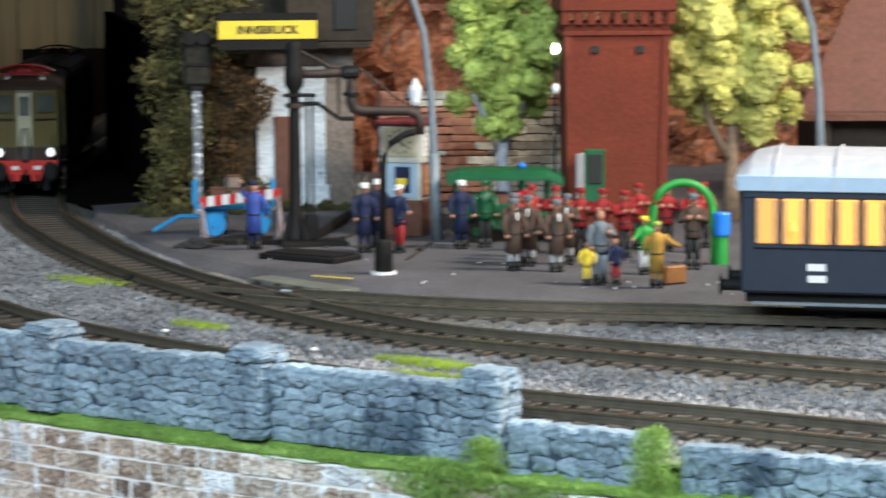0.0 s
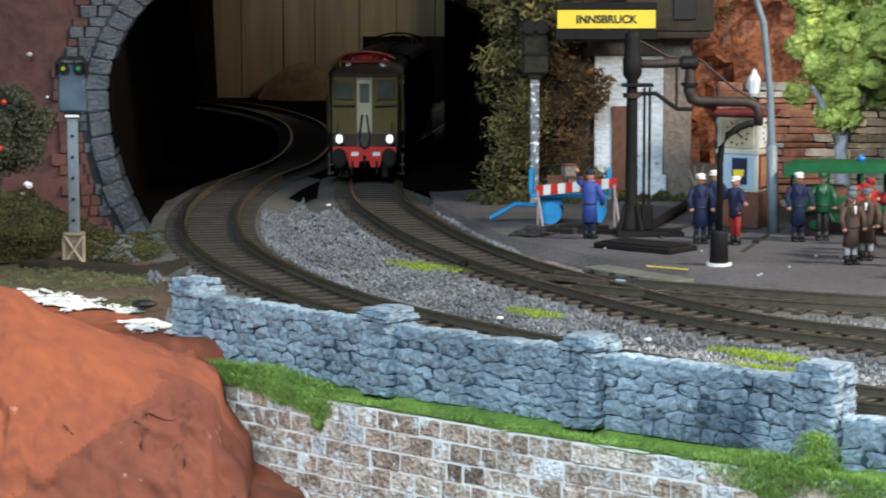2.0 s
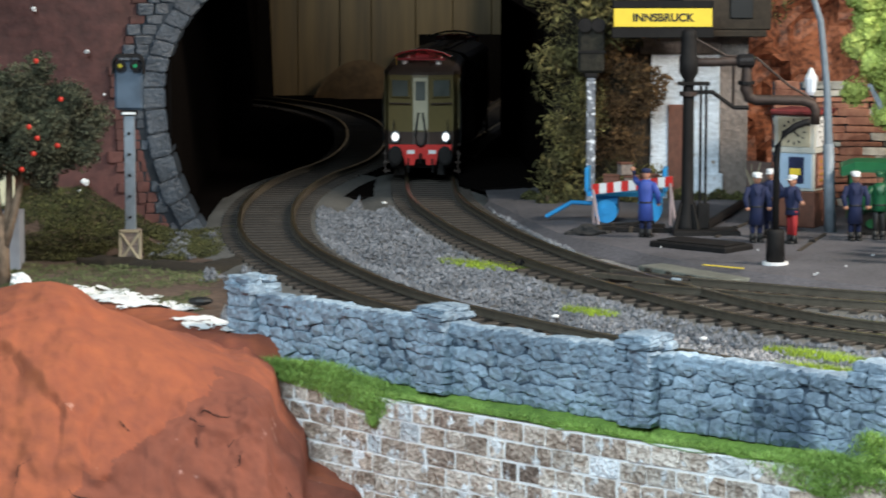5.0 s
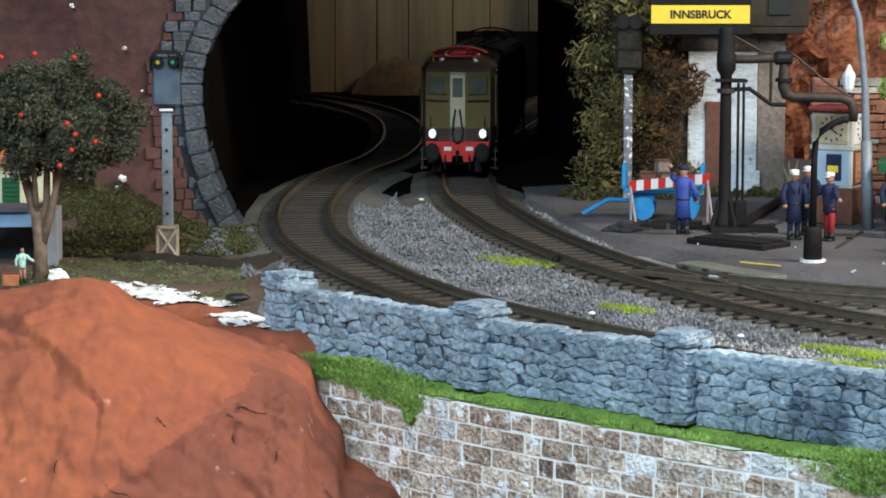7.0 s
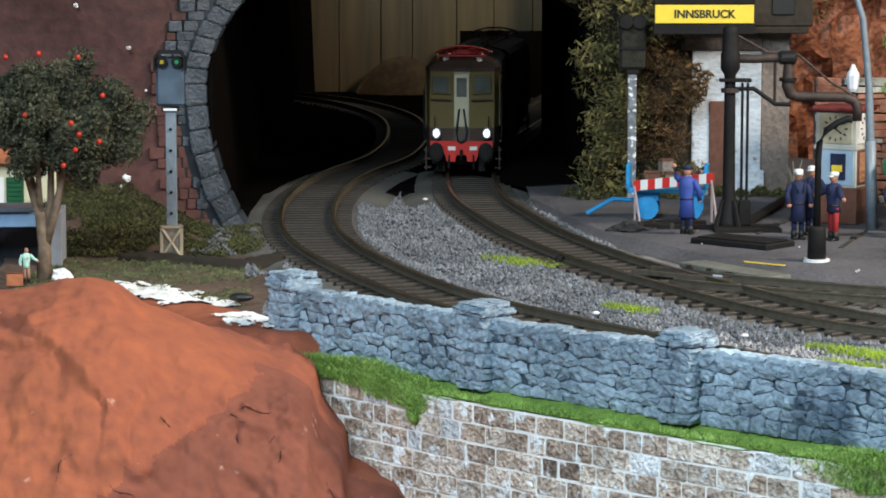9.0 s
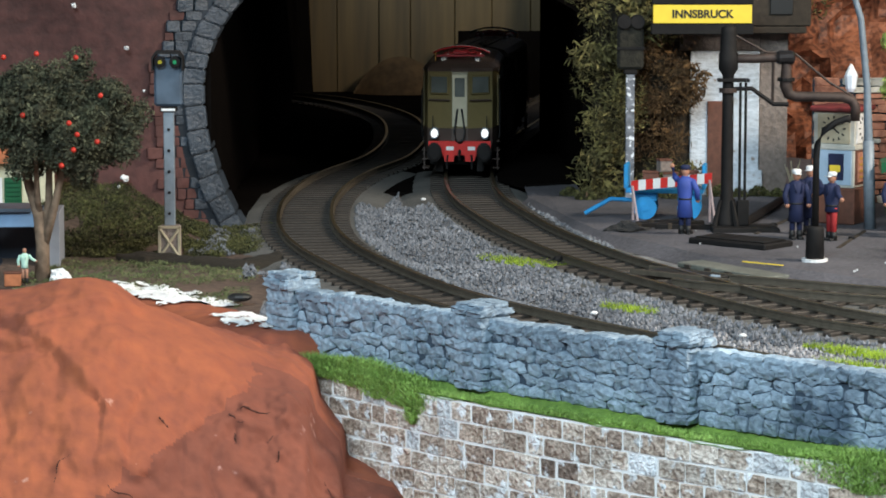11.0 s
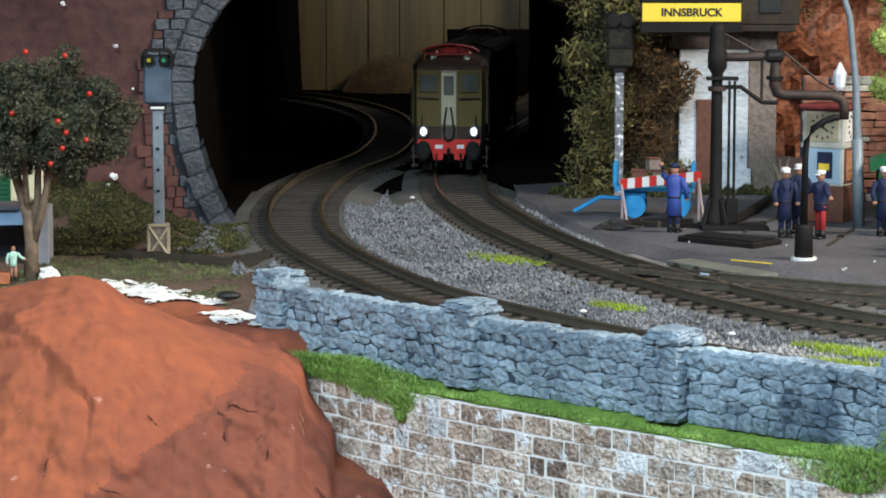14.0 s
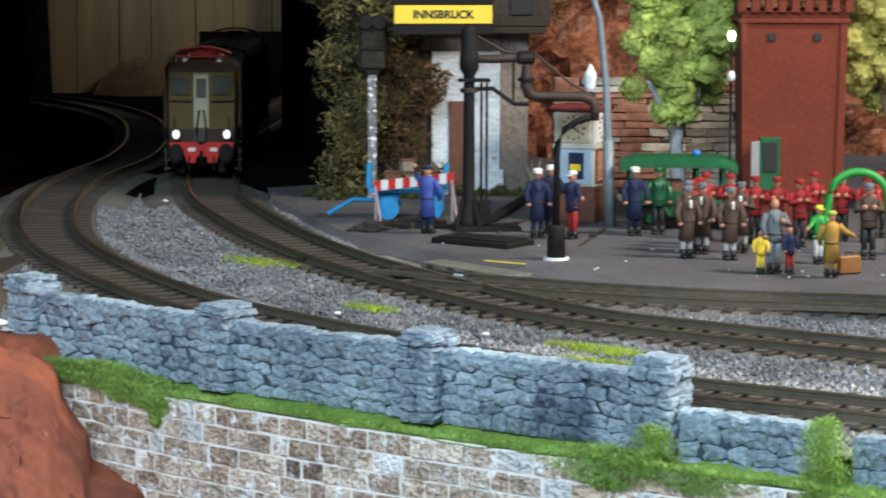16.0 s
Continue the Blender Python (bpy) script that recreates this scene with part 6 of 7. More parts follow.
def drum():
    t = thing("barrel", 198, 759, 2, 0, "bright blue barrel on a green stand", "barrel")
    part("stand", tube(bmesh.new(), [(0, 0, 0), (0, 0, 8)], [1.9, 1.7], 12), M["green2"], t, "green stand")
    part("drum", tube(bmesh.new(), [(0, 0, 8), (0, 0, 8.5), (0, 0, 14.2), (0, 0, 14.7)], [2.1, 2.4, 2.4, 2.1], 14), M["blue3"], t)


def green_van():
    t = thing("vintage_bus", 150, 830, 2, -6, "dark green open vintage bus with a flat canopy", "bus")
    t.scale = (1, 1, 0.87)
    part("body", box(bmesh.new(), -17, 14, -7, 7, 4, 13, 0.8), M["green"], t)
    part("canopy", loft(bmesh.new(), [[(x, y, z + dz) for y, z in ((-8.4, 21.6), (-8.4, 22.6), (-5.5, 24.8), (0, 25.8), (5.5, 24.8), (8.4, 22.6), (8.4, 21.6))] for x, dz in ((-19, -1.6), (-15, 0), (11, 0), (16, -2.2))]), M["green"], t, "sagging dark green canvas canopy")
    part("bonnet", box(bmesh.new(), 13.5, 22, -5, 5, 4, 14, 1.2), M["green"], t)
    part("side_board", box(bmesh.new(), -17.2, 13, -7.6, -7.1, 9, 13.6, 0.2), M["green"], t)
    part("radiator", box(bmesh.new(), 22.1, 22.8, -3.6, 3.6, 5, 12.5, 0.3), M["steel"], t)
    part("mudguard", tube(bmesh.new(), [(-15.5, -7.2, 5), (-13.5, -7.4, 8.4), (-10, -7.5, 9.4), (-6.5, -7.4, 8.4), (-4.5, -7.2, 5)], 0.9, 8), M["green"], t)
    part("beacon", ball(bmesh.new(), (4, -2, 26.2), 1.2, 10), M["blue3"], t, "blue roof beacon", True)
    for x in (-16, -6, 4, 12):
        for y in (-6.6, 6.6):
            part("pillar", box(bmesh.new(), x - 0.5, x + 0.5, y - 0.5, y + 0.5, 12.9, 23.1, 0.1), M["green"], t)
    for x in (-10, -2, 6):
        part("bench", box(bmesh.new(), x - 2, x + 2, -6, 6, 12.9, 16.5, 0.4), M["brownwood"], t)
    for x in (-10, 15):
        for y in (-6.4, 6.4):
            w = part("wheel", tube(bmesh.new(), [(x, y - 1, 4), (x, y + 1, 4)], 4, 16), M["ink"], t)
            part("hub", tube(bmesh.new(), [(x, y - 1.3, 4), (x, y + 1.3, 4)], 1.6, 12), M["green"], w)


def pale_wall():
    t = thing("ruin_wall", 165, 905, 2, -4, "pale coursed stone retaining wall behind the tree", "stone wall", kind="structure")
    part("core", box(bmesh.new(), -44, 36, 0.5, 8, 0, 40), M["joint"], t)
    rnd = random.Random(77)
    mats = (M["palestone"], M["pinkstone"])
    kinds = []
    for i in range(8):
        bm = box(bmesh.new(), -0.5, 0.5, -0.5, 0.5, -0.5, 0.5)
        for v in bm.verts:
            v.co += Vector((rnd.uniform(-.05, .05), rnd.uniform(-.2, .2), rnd.uniform(-.1, .1)))
        bmesh.ops.bevel(bm, geom=bm.edges[:], offset=0.08, segments=1, affect="EDGES")
        kinds.append(finish("stone", bm, mats[i % 2]))
    z = 0.0
    while z < 39:
        h = rnd.uniform(1.8, 3.0)
        a = -44
        while a < 36:
            w = rnd.uniform(6, 15)
            pale = 0 if (a > -18 and z < 33 + 0.2 * a) or rnd.random() < 0.15 else 1
            piece("stone", kinds[rnd.randrange(4) * 2 + pale], t, pose((a + w / 2) * MM, 0, (z + h / 2) * MM, 0, rnd.uniform(-1.5, 1.5), 0) @ Matrix.Diagonal((w - 0.35, 3, h - 0.3, 1)))
            a += w
        z += h


suitcase()
play_arch()
drum()
green_van()
pale_wall()


# ---- coach ----
def coach():
    t = thing("passenger_coach", 179.3, 662, 0, -21.7, "dark slate-blue passenger coach with glowing windows and a silver roof", "railway coach")
    L = 200
    part("body", box(bmesh.new(), 0, L, -15.5, 15.5, 9, 34, 0.6), M["slate"], t)
    part("belt", box(bmesh.new(), 0.5, L, -15.9, -15.4, 32, 34, 0.1), M["slate"], t)
    sec = [(y, z) for y, z in ((-16.2, 34.05), (-16.2, 36.5), (-14.5, 39.5), (-10, 41.8), (-4, 43), (4, 43), (10, 41.8), (14.5, 39.5), (16.2, 36.5), (16.2, 34.05))]
    part("roof", loft(bmesh.new(), [[(x, y * s, 34.05 + (z - 34.05) * s2) for y, z in sec] for x, s, s2 in ((-1.5, 0.96, 0.55), (2, 0.99, 0.9), (6, 1, 1), (L, 1, 1))]), M["silver"], t, "silver-grey curved roof")
    part("roof_edge", box(bmesh.new(), -0.8, L, -16.6, -16.1, 33.6, 37.4, 0.2), M["lightblue"], t, "pale blue cantrail")
    for i in range(12):
        x = 8 + 14.6 * i
        part("roof_rib", tube(bmesh.new(), [(x, y * 1.004, z + 0.25) for y, z in sec], 0.45, 5), M["silver"], t)
    rnd = random.Random(6)
    for i in range(30):
        x = 3.6 + 6.4 * i
        w = part("window", box(bmesh.new(), x, x + 5.2, -15.9, -15.35, 21, 31.8, 0.2), M["warm" if rnd.random() < 0.55 else "dim"], t, "amber-lit compartment window")
        for k, cw in ((0.2, 0.8), (4.2, 0.8)):
            part("curtain", box(bmesh.new(), x + k, x + k + cw, -16.15, -15.95, 21.2, 31.4, 0.05), M["curtain"], w)
        if rnd.random() < 0.6:
            part("table_lamp", tube(bmesh.new(), [(x + 2.6, -16.1, 22.0), (x + 2.6, -16.1, 24.2), (x + 2.6, -16.1, 26.5)], [0.5, 1.2, 0.5], 8), M["warm"], w, "glowing table lamp")
        part("frame", box(bmesh.new(), x - 0.3, x + 5.5, -16.2, -15.6, 20.0, 20.9, 0.1), M["slate"], w)
    for x, z in ((16, 14.6), (40, 14.6), (16.2, 11.8)):
        part("lettering_bar", box(bmesh.new(), x, x + 4.4, -15.75, -15.5, z, z + 1.7), M["white"], t, "plain white lettering bar")
    part("sole_bar", box(bmesh.new(), 1, L, -13, 13, 6.5, 8.9, 0.2), M["iron"], t)
    part("footboard", box(bmesh.new(), 3, L, -16.2, -14.6, 6.2, 6.9, 0.1), M["steel"], t)
    for yb in (-9, 9):
        part("buffer", tube(bmesh.new(), [(0, yb, 10), (-5, yb, 10), (-5.6, yb, 10)], [1.4, 1.4, 2.8], 12), M["iron"], t)
    for x in (22, 52, 150, 180):
        for y in (-8.6, 8.6):
            part("wheel", tube(bmesh.new(), [(x, y - 1, 8.0), (x, y + 1, 8.0)], 5.5, 18), M["iron"], t)
    for x in (37, 165):
        part("bogie_frame", box(bmesh.new(), x - 22, x + 22, -12.8, 12.8, 4.6, 6.4, 0.3), M["iron"], t)


coach()


def roof_house():
    t = thing("goods_shed", 300, 905, 2, -8, "brown-roofed goods shed behind the platform", "shed")
    part("wall", box(bmesh.new(), -30, 60, 0, 50, 0, 32, 0.3), M["darkwood"], t)
    bm = bmesh.new()
    loft(bm, [[(-38, -8, 31), (70, -8, 31), (66, 28, 74), (-12, 28, 74)], [(-38, -8, 33), (70, -8, 33), (66, 28, 76), (-12, 28, 76)]])
    part("roof", bm, M["brownroof"], t, "brown tiled roof slope")
    part("fascia", box(bmesh.new(), -37, 69, -9, -7.8, 29.5, 32, 0.2), M["brownwood"], t)
    part("gable", loft(bmesh.new(), [[(-30, 0, 32), (60, 0, 32), (60, 28, 70), (-12, 28, 70)], [(-30, 45, 32), (60, 45, 32), (60, 40, 70), (-12, 40, 70)]]), M["darkwood"], t)
    part("name_board", box(bmesh.new(), 8, 40, -8.9, -7.9, 21, 26.5, 0.2), M["yellow"], t, "plain yellow board")
    for x in (-28, 5, 45):
        part("post", box(bmesh.new(), x - 1, x + 1, -7, -5, 0, 31, 0.2), M["darkwood"], t)


roof_house()


# ---- clutter by the house ----
def house_clutter():
    t = thing("cover_slab", 86, 794, 2, -42, "flat black cover slab in the platform", "slab")
    part("plate", box(bmesh.new(), -14, 13, -7, 7, -0.4, 1.5, 0.4), M["iron"], t)
    part("rim", box(bmesh.new(), -12.5, 11.5, -5.5, 5.5, 1.5, 1.9, 0.2), M["iron"], t)
    bm = foam([(55.5, 831, 0.6, 4.8)], 61, 3, 0.3)
    bmesh.ops.transform(bm, matrix=Matrix.Translation((0, 0, 1)) @ Matrix.Diagonal((1.35, 1, 0.6, 1)) @ Matrix.Translation((-14.3, 0, 0)), verts=bm.verts[:])
    solid("earth_heap", bm, M["heap"], "small dark heap of ash at the platform edge", "heap")
    for x, y, a, L in ((66, 838, 24, 15), (73, 832, -8, 9), (68, 846, 34, 11)):
        t = thing("timber_beam", x, y, 2, a, "charred black timber lying on the platform", "beam", "charred timbers")
        part("bar", box(bmesh.new(), -L, L, -0.8, 0.8, -0.2, 1.4, 0.25), M["iron"], t)
        part("tie", box(bmesh.new(), -L * 0.5 - 0.6, -L * 0.5 + 0.6, -1.1, 1.1, -0.2, 1.7, 0.15), M["darkwood"], t)
    for x, y, a, L in ((100.8, 841, 70, 24), (119, 805, 72, 22)):
        t = thing("timber_edging", x, y, 2, a, "worn brown timber edging set in the platform", "edging", "timber edgings")
        part("board", box(bmesh.new(), -L, L, -0.6, 0.6, -0.3, 0.45, 0.2), M["darkwood"], t)
        part("joint_plate", box(bmesh.new(), -0.9, 0.9, -0.9, 0.9, -0.3, 0.9, 0.15), M["iron"], t)
    t = thing("iron_beam", 102, 872, 2, 0, "black iron beam lying on the platform", "beam")
    part("bar", tube(bmesh.new(), [(-12, -42, 1.6), (8, 28, 1.6)], 1.4, 8), M["iron"], t)
    part("flange", tube(bmesh.new(), [(-12, -42, 1.8), (-11.7, -41, 1.8)], 1.8, 8), M["iron"], t)
    rnd = random.Random(12)
    t = thing("dead_shrub", 117, 925, 2, 0, "leafless pale twiggy shrub beside the house", "shrub")
    for i in range(9):
        a, h = rnd.uniform(0, 6.28), rnd.uniform(7, 13)
        r = rnd.uniform(1, 4)
        part("branch", tube(bmesh.new(), [(0, 0, 0), (r * 0.3 * math.cos(a), r * 0.3 * math.sin(a), h * 0.5), (r * math.cos(a), r * math.sin(a), h)], [0.7, 0.45, 0.15], 6), M["cream2"], t)
    for x, y, r in ((93, 928, 3.0), (99, 926, 2.4), (106, 929, 2.8), (112, 927, 2.2), (48, 918, 3.0), (43, 930, 2.5)):
        t = thing("bush", x, y, 1.6, 0, "small olive-green moss bush on the ground", "bush", "moss bushes")
        part("stem", tube(bmesh.new(), [(0, 0, 0), (0, 0, r)], 0.4, 6), M["bark"], t)
        part("leaves", clumps(bmesh.new(), [(0, 0, r * 0.7, r * 0.8), (r * 0.7, 0, r * 0.4, r * 0.6), (-r * 0.7, 0.2, r * 0.4, r * 0.6)], 0.7, 220, 0.5, int(x)), M["bankmoss"], t)


house_clutter()


# ---- left of the tunnel ----
def colour_signal():
    t = thing("colour_light_signal", -77.4, 794, -1, 0, "grey colour-light signal on a slim lattice mast", "signal")
    part("mast", box(bmesh.new(), -1.5, 1.5, -1.2, 1.2, 8, 41, 0.2), M["steel"], t)
    for i in range(5):
        part("rivet", tube(bmesh.new(), [(0, -1.1, 12 + 6 * i), (0, -1.6, 12 + 6 * i)], 0.45, 8), M["iron"], t)
    h = part("head", box(bmesh.new(), -4.0, 4.0, -1.5, 1.5, 42.6, 56.6, 0.7), M["headblue"], t, "blue-grey signal head")
    part("hood", tube(bmesh.new(), [(-2.1, -1.2, 55.4), (-2.1, -3.0, 55.2)], [1.5, 1.6], 12), M["iron"], h)
    part("hood", tube(bmesh.new(), [(2.1, -1.2, 55.4), (2.1, -3.0, 55.2)], [1.5, 1.6], 12), M["iron"], h)
    part("lens", tube(bmesh.new(), [(-2.1, -3.0, 55.2), (-2.1, -3.15, 55.2)], 0.6, 10), M["amber"], h, "yellow-green lens")
    part("lens", tube(bmesh.new(), [(2.1, -3.0, 55.2), (2.1, -3.15, 55.2)], 0.6, 10), M["lensgreen"], h, "green lens")
    part("visor", prism(bmesh.new(), ((-4.5, 52.8), (-4.5, 56.6), (-3.2, 58.4), (3.2, 58.4), (4.5, 56.6), (4.5, 52.8), (4.05, 52.8), (4.05, 56.2), (2.9, 57.5), (-2.9, 57.5), (-4.05, 56.2), (-4.05, 52.8)), -3.4, 1.6), M["iron"], h, "black arched visor")
    part("bracket", box(bmesh.new(), -2.4, 2.4, -1.8, 1.4, 41, 42.5, 0.3), M["iron"], t)
    part("lamp_rim", box(bmesh.new(), -2.0, 2.0, -2.0, -1.5, 41.2, 42.0, 0.2), M["white"], t)
    b = part("base", box(bmesh.new(), -3.0, 3.0, -2.6, 2.6, -1, 8.6, 0.4), M["tan"], t, "concrete signal base")
    part("cross_brace", tube(bmesh.new(), [(-2.6, -2.8, 0), (2.6, -2.8, 7.6)], 0.45, 6), M["cream2"], b)
    part("cross_brace", tube(bmesh.new(), [(2.6, -2.8, 0), (-2.6, -2.8, 7.6)], 0.45, 6), M["cream2"], b)
    for x in (-2.8, 2.8):
        part("post", box(bmesh.new(), x - 0.4, x + 0.4, -3.0, -2.5, -0.5, 8.4, 0.1), M["cream2"], b)
    part("cap_bar", box(bmesh.new(), -3.2, 3.2, -3.0, -2.5, 7.8, 8.6, 0.1), M["cream2"], b)


def village_house():
    t = thing("village_house", -133.5, 838, -6, 8, "cream village house with green shutters and terracotta roof", "house")
    part("wall", box(bmesh.new(), -30, 17, 0, 30, 0, 29, 0.3), M["cream"], t)
    for x in (4.6, -6.6):
        s = part("shutter", box(bmesh.new(), x - 2.6, x + 2.6, -0.8, 0.3, 14, 23, 0.2), M["green"], t, "green wooden shutter")
        for k in range(6):
            part("slat", box(bmesh.new(), x - 2.0, x + 2.0, -1.1, -0.7, 14.6 + 1.35 * k, 15.5 + 1.35 * k, 0.1), M["green"], s)
    part("window", box(bmesh.new(), -3.4, 1.4, -0.5, 0.3, 14, 23, 0.1), M["white"], t)
    bm = bmesh.new()
    loft(bm, [[(-34, -4, 27.5), (20, -4, 27.5), (20, 15, 40), (-34, 15, 40)], [(-34, -4, 29.5), (20, -4, 29.5), (20, 15, 42), (-34, 15, 42)]])
    part("roof", bm, M["terracotta"], t, "terracotta roof")


def blue_shed():
    t = thing("shed", -122.6, 772, -4, 4, "small grey-blue shed with a dark open front", "shed")
    for x0, x1 in ((-30, -28), (11, 16.5)):
        part("side", box(bmesh.new(), x0, x1, 0, 20, 0, 17.5, 0.2), M["shedgrey"], t)
    part("back", box(bmesh.new(), -28, 11, 18, 20, 0, 17.5, 0.2), M["slate"], t)
    part("roof", box(bmesh.new(), -32, 9, -2, 14, 17.6, 18.8, 0.3), M["headblue"], t)
    part("lintel", box(bmesh.new(), -28, 11, -0.5, 1.5, 13.4, 17.5, 0.2), M["skyblue"], t, "pale blue lintel")
    part("ramp", prism(bmesh.new(), ((-28, 0), (2, 0), (-4, 7), (-12, 11), (-28, 13)), -2, 12), M["slate"], t, "dark slate cover")


def child():
    figurine(-110.3, 735, 0, "mint", "skin", None, "painted figurine of a child in a mint shirt", h=9.5, z=-1.2, arms=(0, 3))

    t = thing("crate", -112.6, 729, -1.2, 8, "small tan wooden crate beside the shed", "crate")
    part("body", box(bmesh.new(), -2.2, 2.2, -1.5, 1.5, 0, 3.4, 0.2), M["terracotta"], t)
    part("lid", box(bmesh.new(), -2.4, 2.4, -1.7, 1.7, 3.4, 3.8, 0.1), M["brownwood"], t)


colour_signal()
village_house()
blue_shed()
child()


def left_bank():
    rnd = random.Random(14)
    bm = bmesh.new()
    for _ in range(15000):
        x, y = rnd.uniform(-125, -52), rnd.uniform(792, 866)
        d = fbm(x, y, 21, 22)
        if d < -0.45 or (x > -62 and y < 800) or abs(x + 77.4) < 4 and y < 800:
            continue
        z = bed_height(x, y)
        clumps(bm, [(x, y, z + 0.5, 1.2)], 0.55, 5, 0.4, rnd.randrange(10 ** 6))
    solid("moss", bm, M["bankmoss"], "dark olive moss on the bank below the cliff", "moss", kind="stuff")
    bm = bmesh.new()
    for _ in range(9000):
        x, y = rnd.uniform(-112, -48), rnd.uniform(690, 782)
        if fbm(x, y, 5, 18) < -0.3 or x > -50:
            continue
        clumps(bm, [(x, y, bed_height(x, y) + 0.2, 0.7)], 0.4, 4, 0.3, rnd.randrange(10 ** 6))
    solid("scrub", bm, M["scrub"], "dull green flock scattered on the ground", "grass", kind="stuff")
    def slope(x, y):
        s = max(0.0, min(1.0, ((x + 75) * 39 - (y - 702) * 60) / (39 ** 2 + 60 ** 2)))
        d = math.hypot(x + 75 - 39 * s, y - 702 + 60 * s)
        return 0.3 + 0.5 * fbm(x, y, 2, 12) + 0.25 * fbm(x, y, 6, 3) - (d / 10) ** 4 * 3.2

    bm = bmesh.new()
    grid = [[bm.verts.new((-98 + 1.2 * i, 600 + 1.4 * j, slope(-98 + 1.2 * i, 600 + 1.4 * j))) for j in range(84)] for i in range(62)]
    for i in range(61):
        for j in range(83):
            q = (grid[i][j], grid[i + 1][j], grid[i + 1][j + 1], grid[i][j + 1])
            if max(v.co.z for v in q) > -4:
                bm.faces.new(q)
    bmesh.ops.delete(bm, geom=[v for v in bm.verts if not v.link_faces], context="VERTS")
    solid("painted_slope", bm, M["rock"], "terracotta painted slope behind the rock", "slope", kind="structure", smooth=True)
    bm = bmesh.new()
    step = 0.55
    for i in range(130):
        for j in range(250):
            x, y = -98 + step * i, 620 + step * j
            s = ((x + 84) * 47 - (y - 728) * 78) / (47 ** 2 + 78 ** 2)
            d = abs((x + 84) * 78 + (y - 728) * 47) / math.hypot(47, 78)
            if not -0.05 < s < 1.04:
                continue
            mask = 0.9 * fbm(x, y * 0.7, 3, 7) + 0.5 * fbm(x, y, 8, 2.5) + (0.75 if s < 0.52 or s > 0.76 else -0.75) - (d / 11.0) ** 2
            if mask > 0.05:
                q = [bm.verts.new((x + a * step, y + b * step, max(slope(x + a * step, y + b * step), bed_height(x + a * step, y + b * step)) + 0.55 + 0.3 * fbm(x + a * step, y + b * step, 1, 1.6))) for a, b in ((0, 0), (1, 0), (1, 1), (0, 1))]
                bm.faces.new(q)
    bmesh.ops.remove_doubles(bm, verts=bm.verts[:], dist=0.02)
    solid("plaster_crumb", foam([(-101.5, 739, -0.6, 2.6)], 8, 3, 0.5), M["plaster"], "crumbled white plaster at the tree's foot", "plaster")
    solid("bare_plaster", bm, M["plaster"], "bare white plaster showing through the paint", "plaster", kind="stuff", smooth=True)
    bm = bmesh.new()
    way = curve_points(((-92, 786), (-80, 787), (-68, 778), (-57, 773), (-50, 777), (-46, 790)), 1.2)
    rows = []
    for i, (p, d) in enumerate(way):
        side = Vector((d.y, -d.x, 0))
        w = (7.5 + 3 * fbm(p.x, p.y, 3, 12)) * min(1.0, (i + 1) / 8, (len(way) - i) / 8)
        rows.append([bm.verts.new(p + side * w * k / 6 + Vector((0, 0, bed_height(p.x, p.y) - 0.6 + 2.6 * math.sqrt(1 - (k / 6) ** 2) + 0.5 * fbm(p.x, p.y + k, 1, 5)))) for k in range(-6, 7)])
    for a, b in zip(rows, rows[1:]):
        for j in range(12):
            bm.faces.new((a[j], a[j + 1], b[j + 1], b[j]))
    bmesh.ops.recalc_face_normals(bm, faces=bm.faces[:])
    solid("earth_patch", bm, M["mud"], "smooth dark brown earth bank beside the track", "earth", kind="stuff", smooth=True)


left_bank()


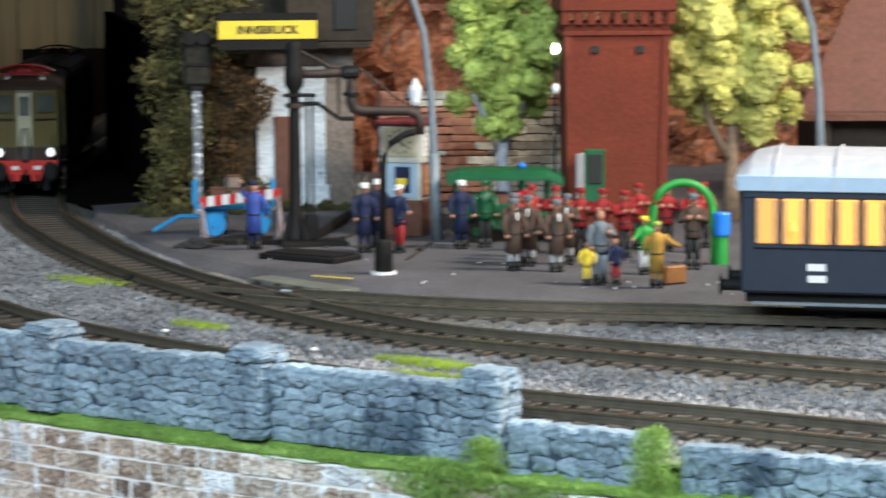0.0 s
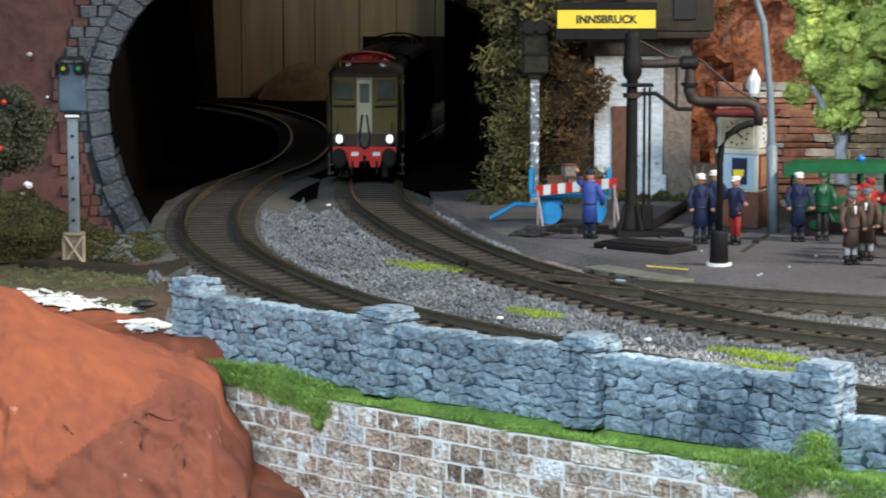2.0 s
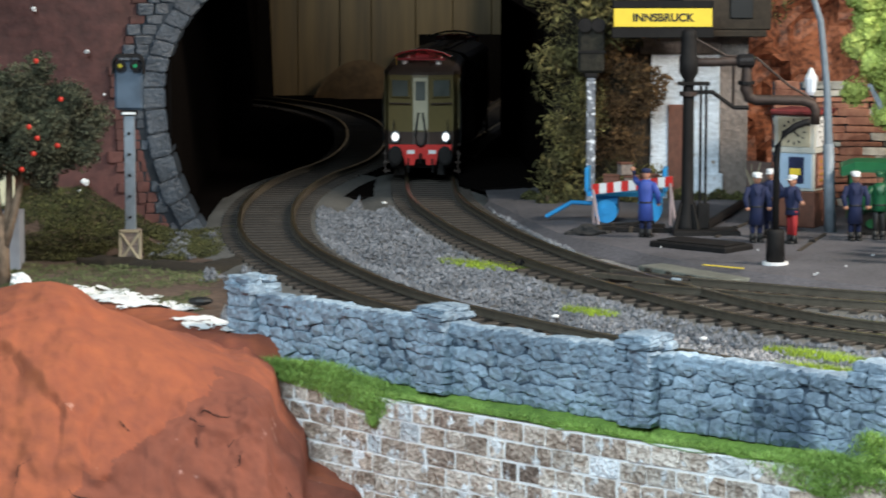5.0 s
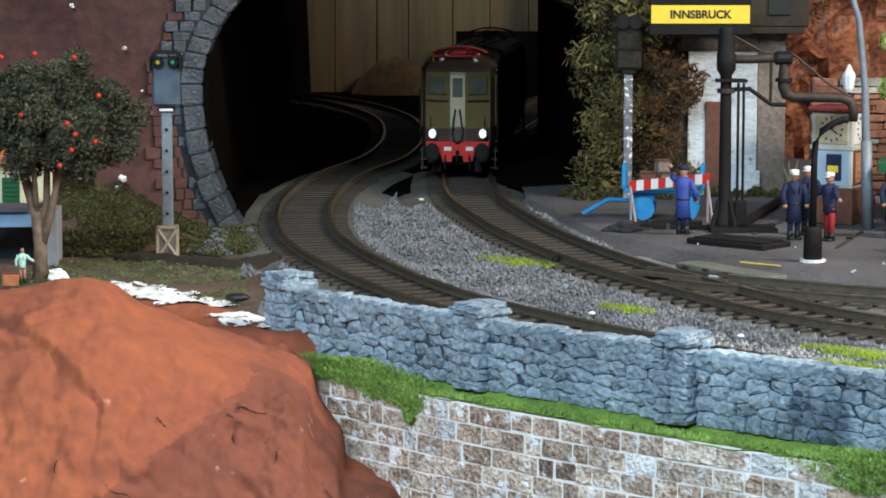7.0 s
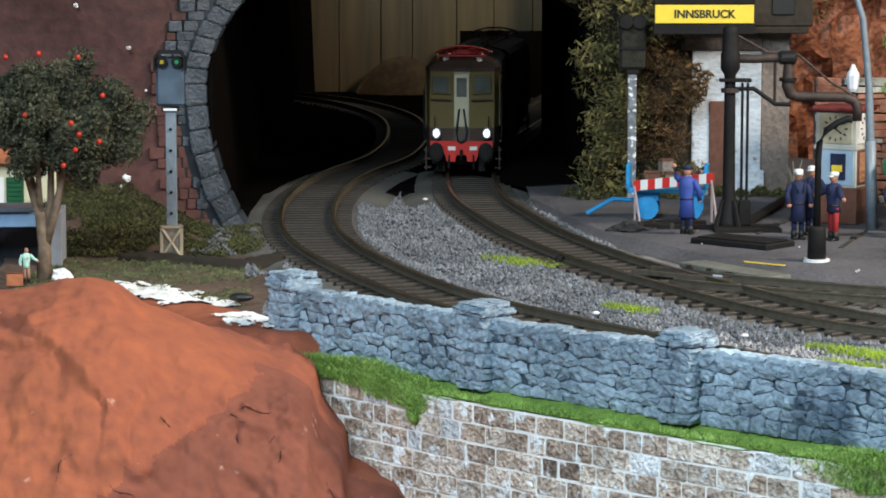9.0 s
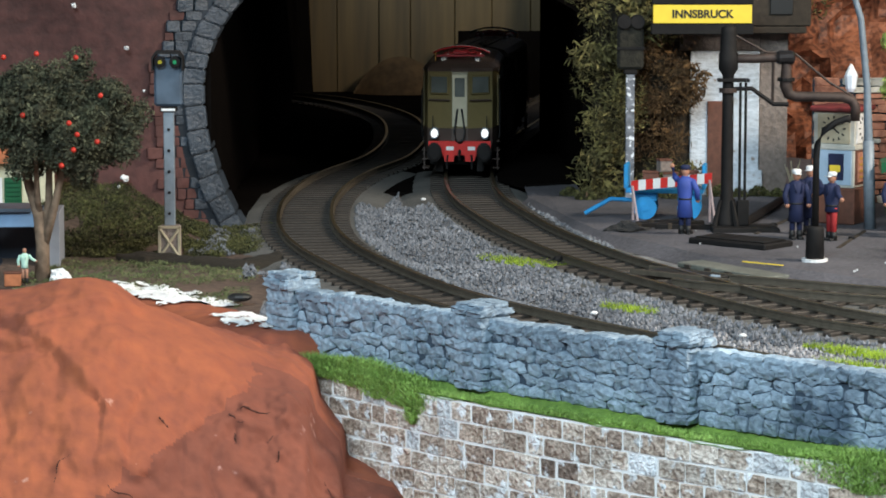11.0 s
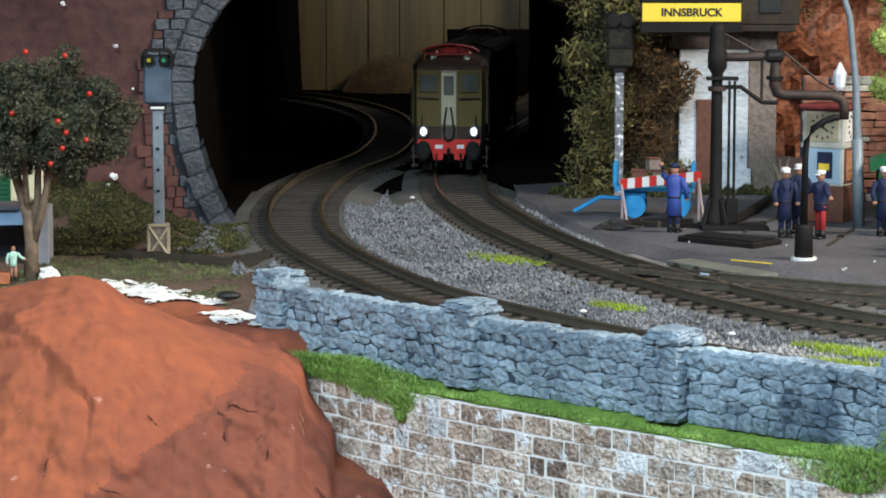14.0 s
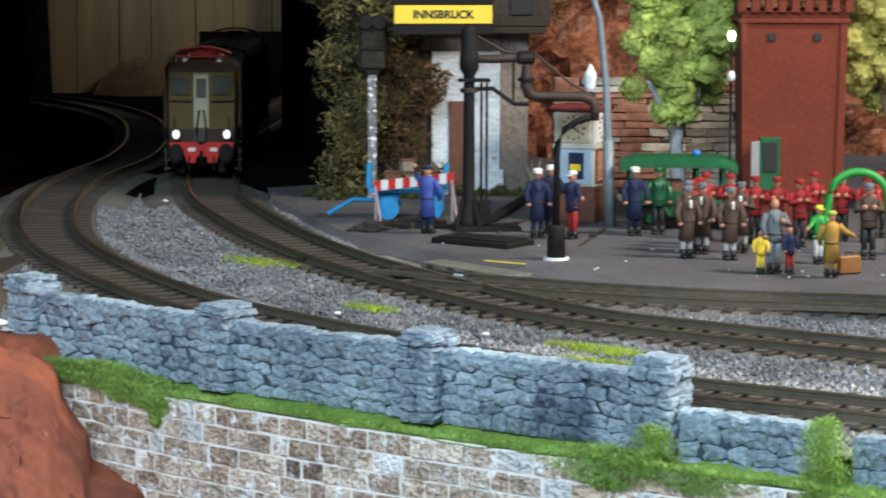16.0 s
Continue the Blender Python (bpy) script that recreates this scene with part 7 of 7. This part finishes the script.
def small_litter():
    solid("coal_lump", ball(bmesh.new(), (32.4, 767, 0.8), 1.5, 10, (1.1, 1, 0.9)), M["iron"], "round black lump on the gravel", "lump")
    solid("coal_lump", ball(bmesh.new(), (-50.5, 694, 0.6), 1.9, 9, (1.7, 1, 0.6)), M["ink"], "flat black lump beside the plaster", "lump")
    for x, y, r in ((36.9, 668, 0.8), (68.9, 632, 0.8), (-6, 935, 0.8)):
        solid("white_chip", ball(bmesh.new(), (x, y, 0.4), r, 7, (1.2, 1, 0.6)), M["white"], "white stone chip on the gravel", "stone", "white chips")
    for x, z, r in ((-97, 15, 1.1), (-99, 12.5, 0.7), (-96, 55, 0.8), (-112, 68, 0.7), (-91, 42, 0.5)):
        y = portal_y(x) + (-0.475 * (x + 88) if x < -88 else 0) - 2.2
        solid("paint_chip", foam([(x, y, z, r)], int(x) + 200, 2, 0.7), M["white"], "white plaster chip on the red cliff", "chip", "plaster chips")
    rnd = random.Random(3)
    bm = bmesh.new()
    for _ in range(34):
        x = rnd.uniform(70, 200)
        y = platform_edge(x) + rnd.uniform(4, 90)
        r = rnd.uniform(0.12, 0.38)
        box(bm, x - r, x + r, y - r, y + r, 1.9, 2.3 + r * 0.3)
    solid("paper_scraps", bm, M["white2"], "pale scraps and chips littering the platform", "litter", kind="stuff")
    t = thing("concrete_slab", 79, 752, 0, -58, "flat grey-green slab between track and platform", "slab")
    part("plate", box(bmesh.new(), -19, 19, -4.6, 4.6, -1.0, 0.5, 0.3), M["slabgrey"], t)
    for k in range(4):
        part("notch", box(bmesh.new(), -15 + 9 * k, -12.5 + 9 * k, -5.2, -4.5, -0.6, 0.3, 0.1), M["sleeper"], t)
    t = thing("point_motor", 65, 729, 0, -41, "dark sunken point mechanism beside the switch rails", "point motor")
    part("trough", box(bmesh.new(), -11, 11, -2.6, 4.6, -0.4, 2.35, 0.3), M["ink"], t, "open black recess")
    part("rim", box(bmesh.new(), -11, 11, -3.2, -2.7, 0.2, 2.4, 0.1), M["rust"], t)
    part("lever", tube(bmesh.new(), [(8, -3, 1.5), (10, -3.5, 2.6), (12, -2.5, 2.4)], 0.5, 6), M["steel"], t)
    for k in range(2):
        part("switch_blade", box(bmesh.new(), -16, 16, -4.4 + 8.4 * k, -3.8 + 8.4 * k, 1.0, 2.4, 0.1), M["rail"], t)
    solid("edge_board", box(bmesh.new(), 80.5, 93.5, 749.5, 750.0, 1.9, 2.2, 0.05, Matrix.Translation((87, 750, 0)) @ Matrix.Rotation(radians(-39), 4, "Z") @ Matrix.Translation((-87, -750, 0))), M["yellow"], "thin yellow strip on the platform edge", "strip")


small_litter()
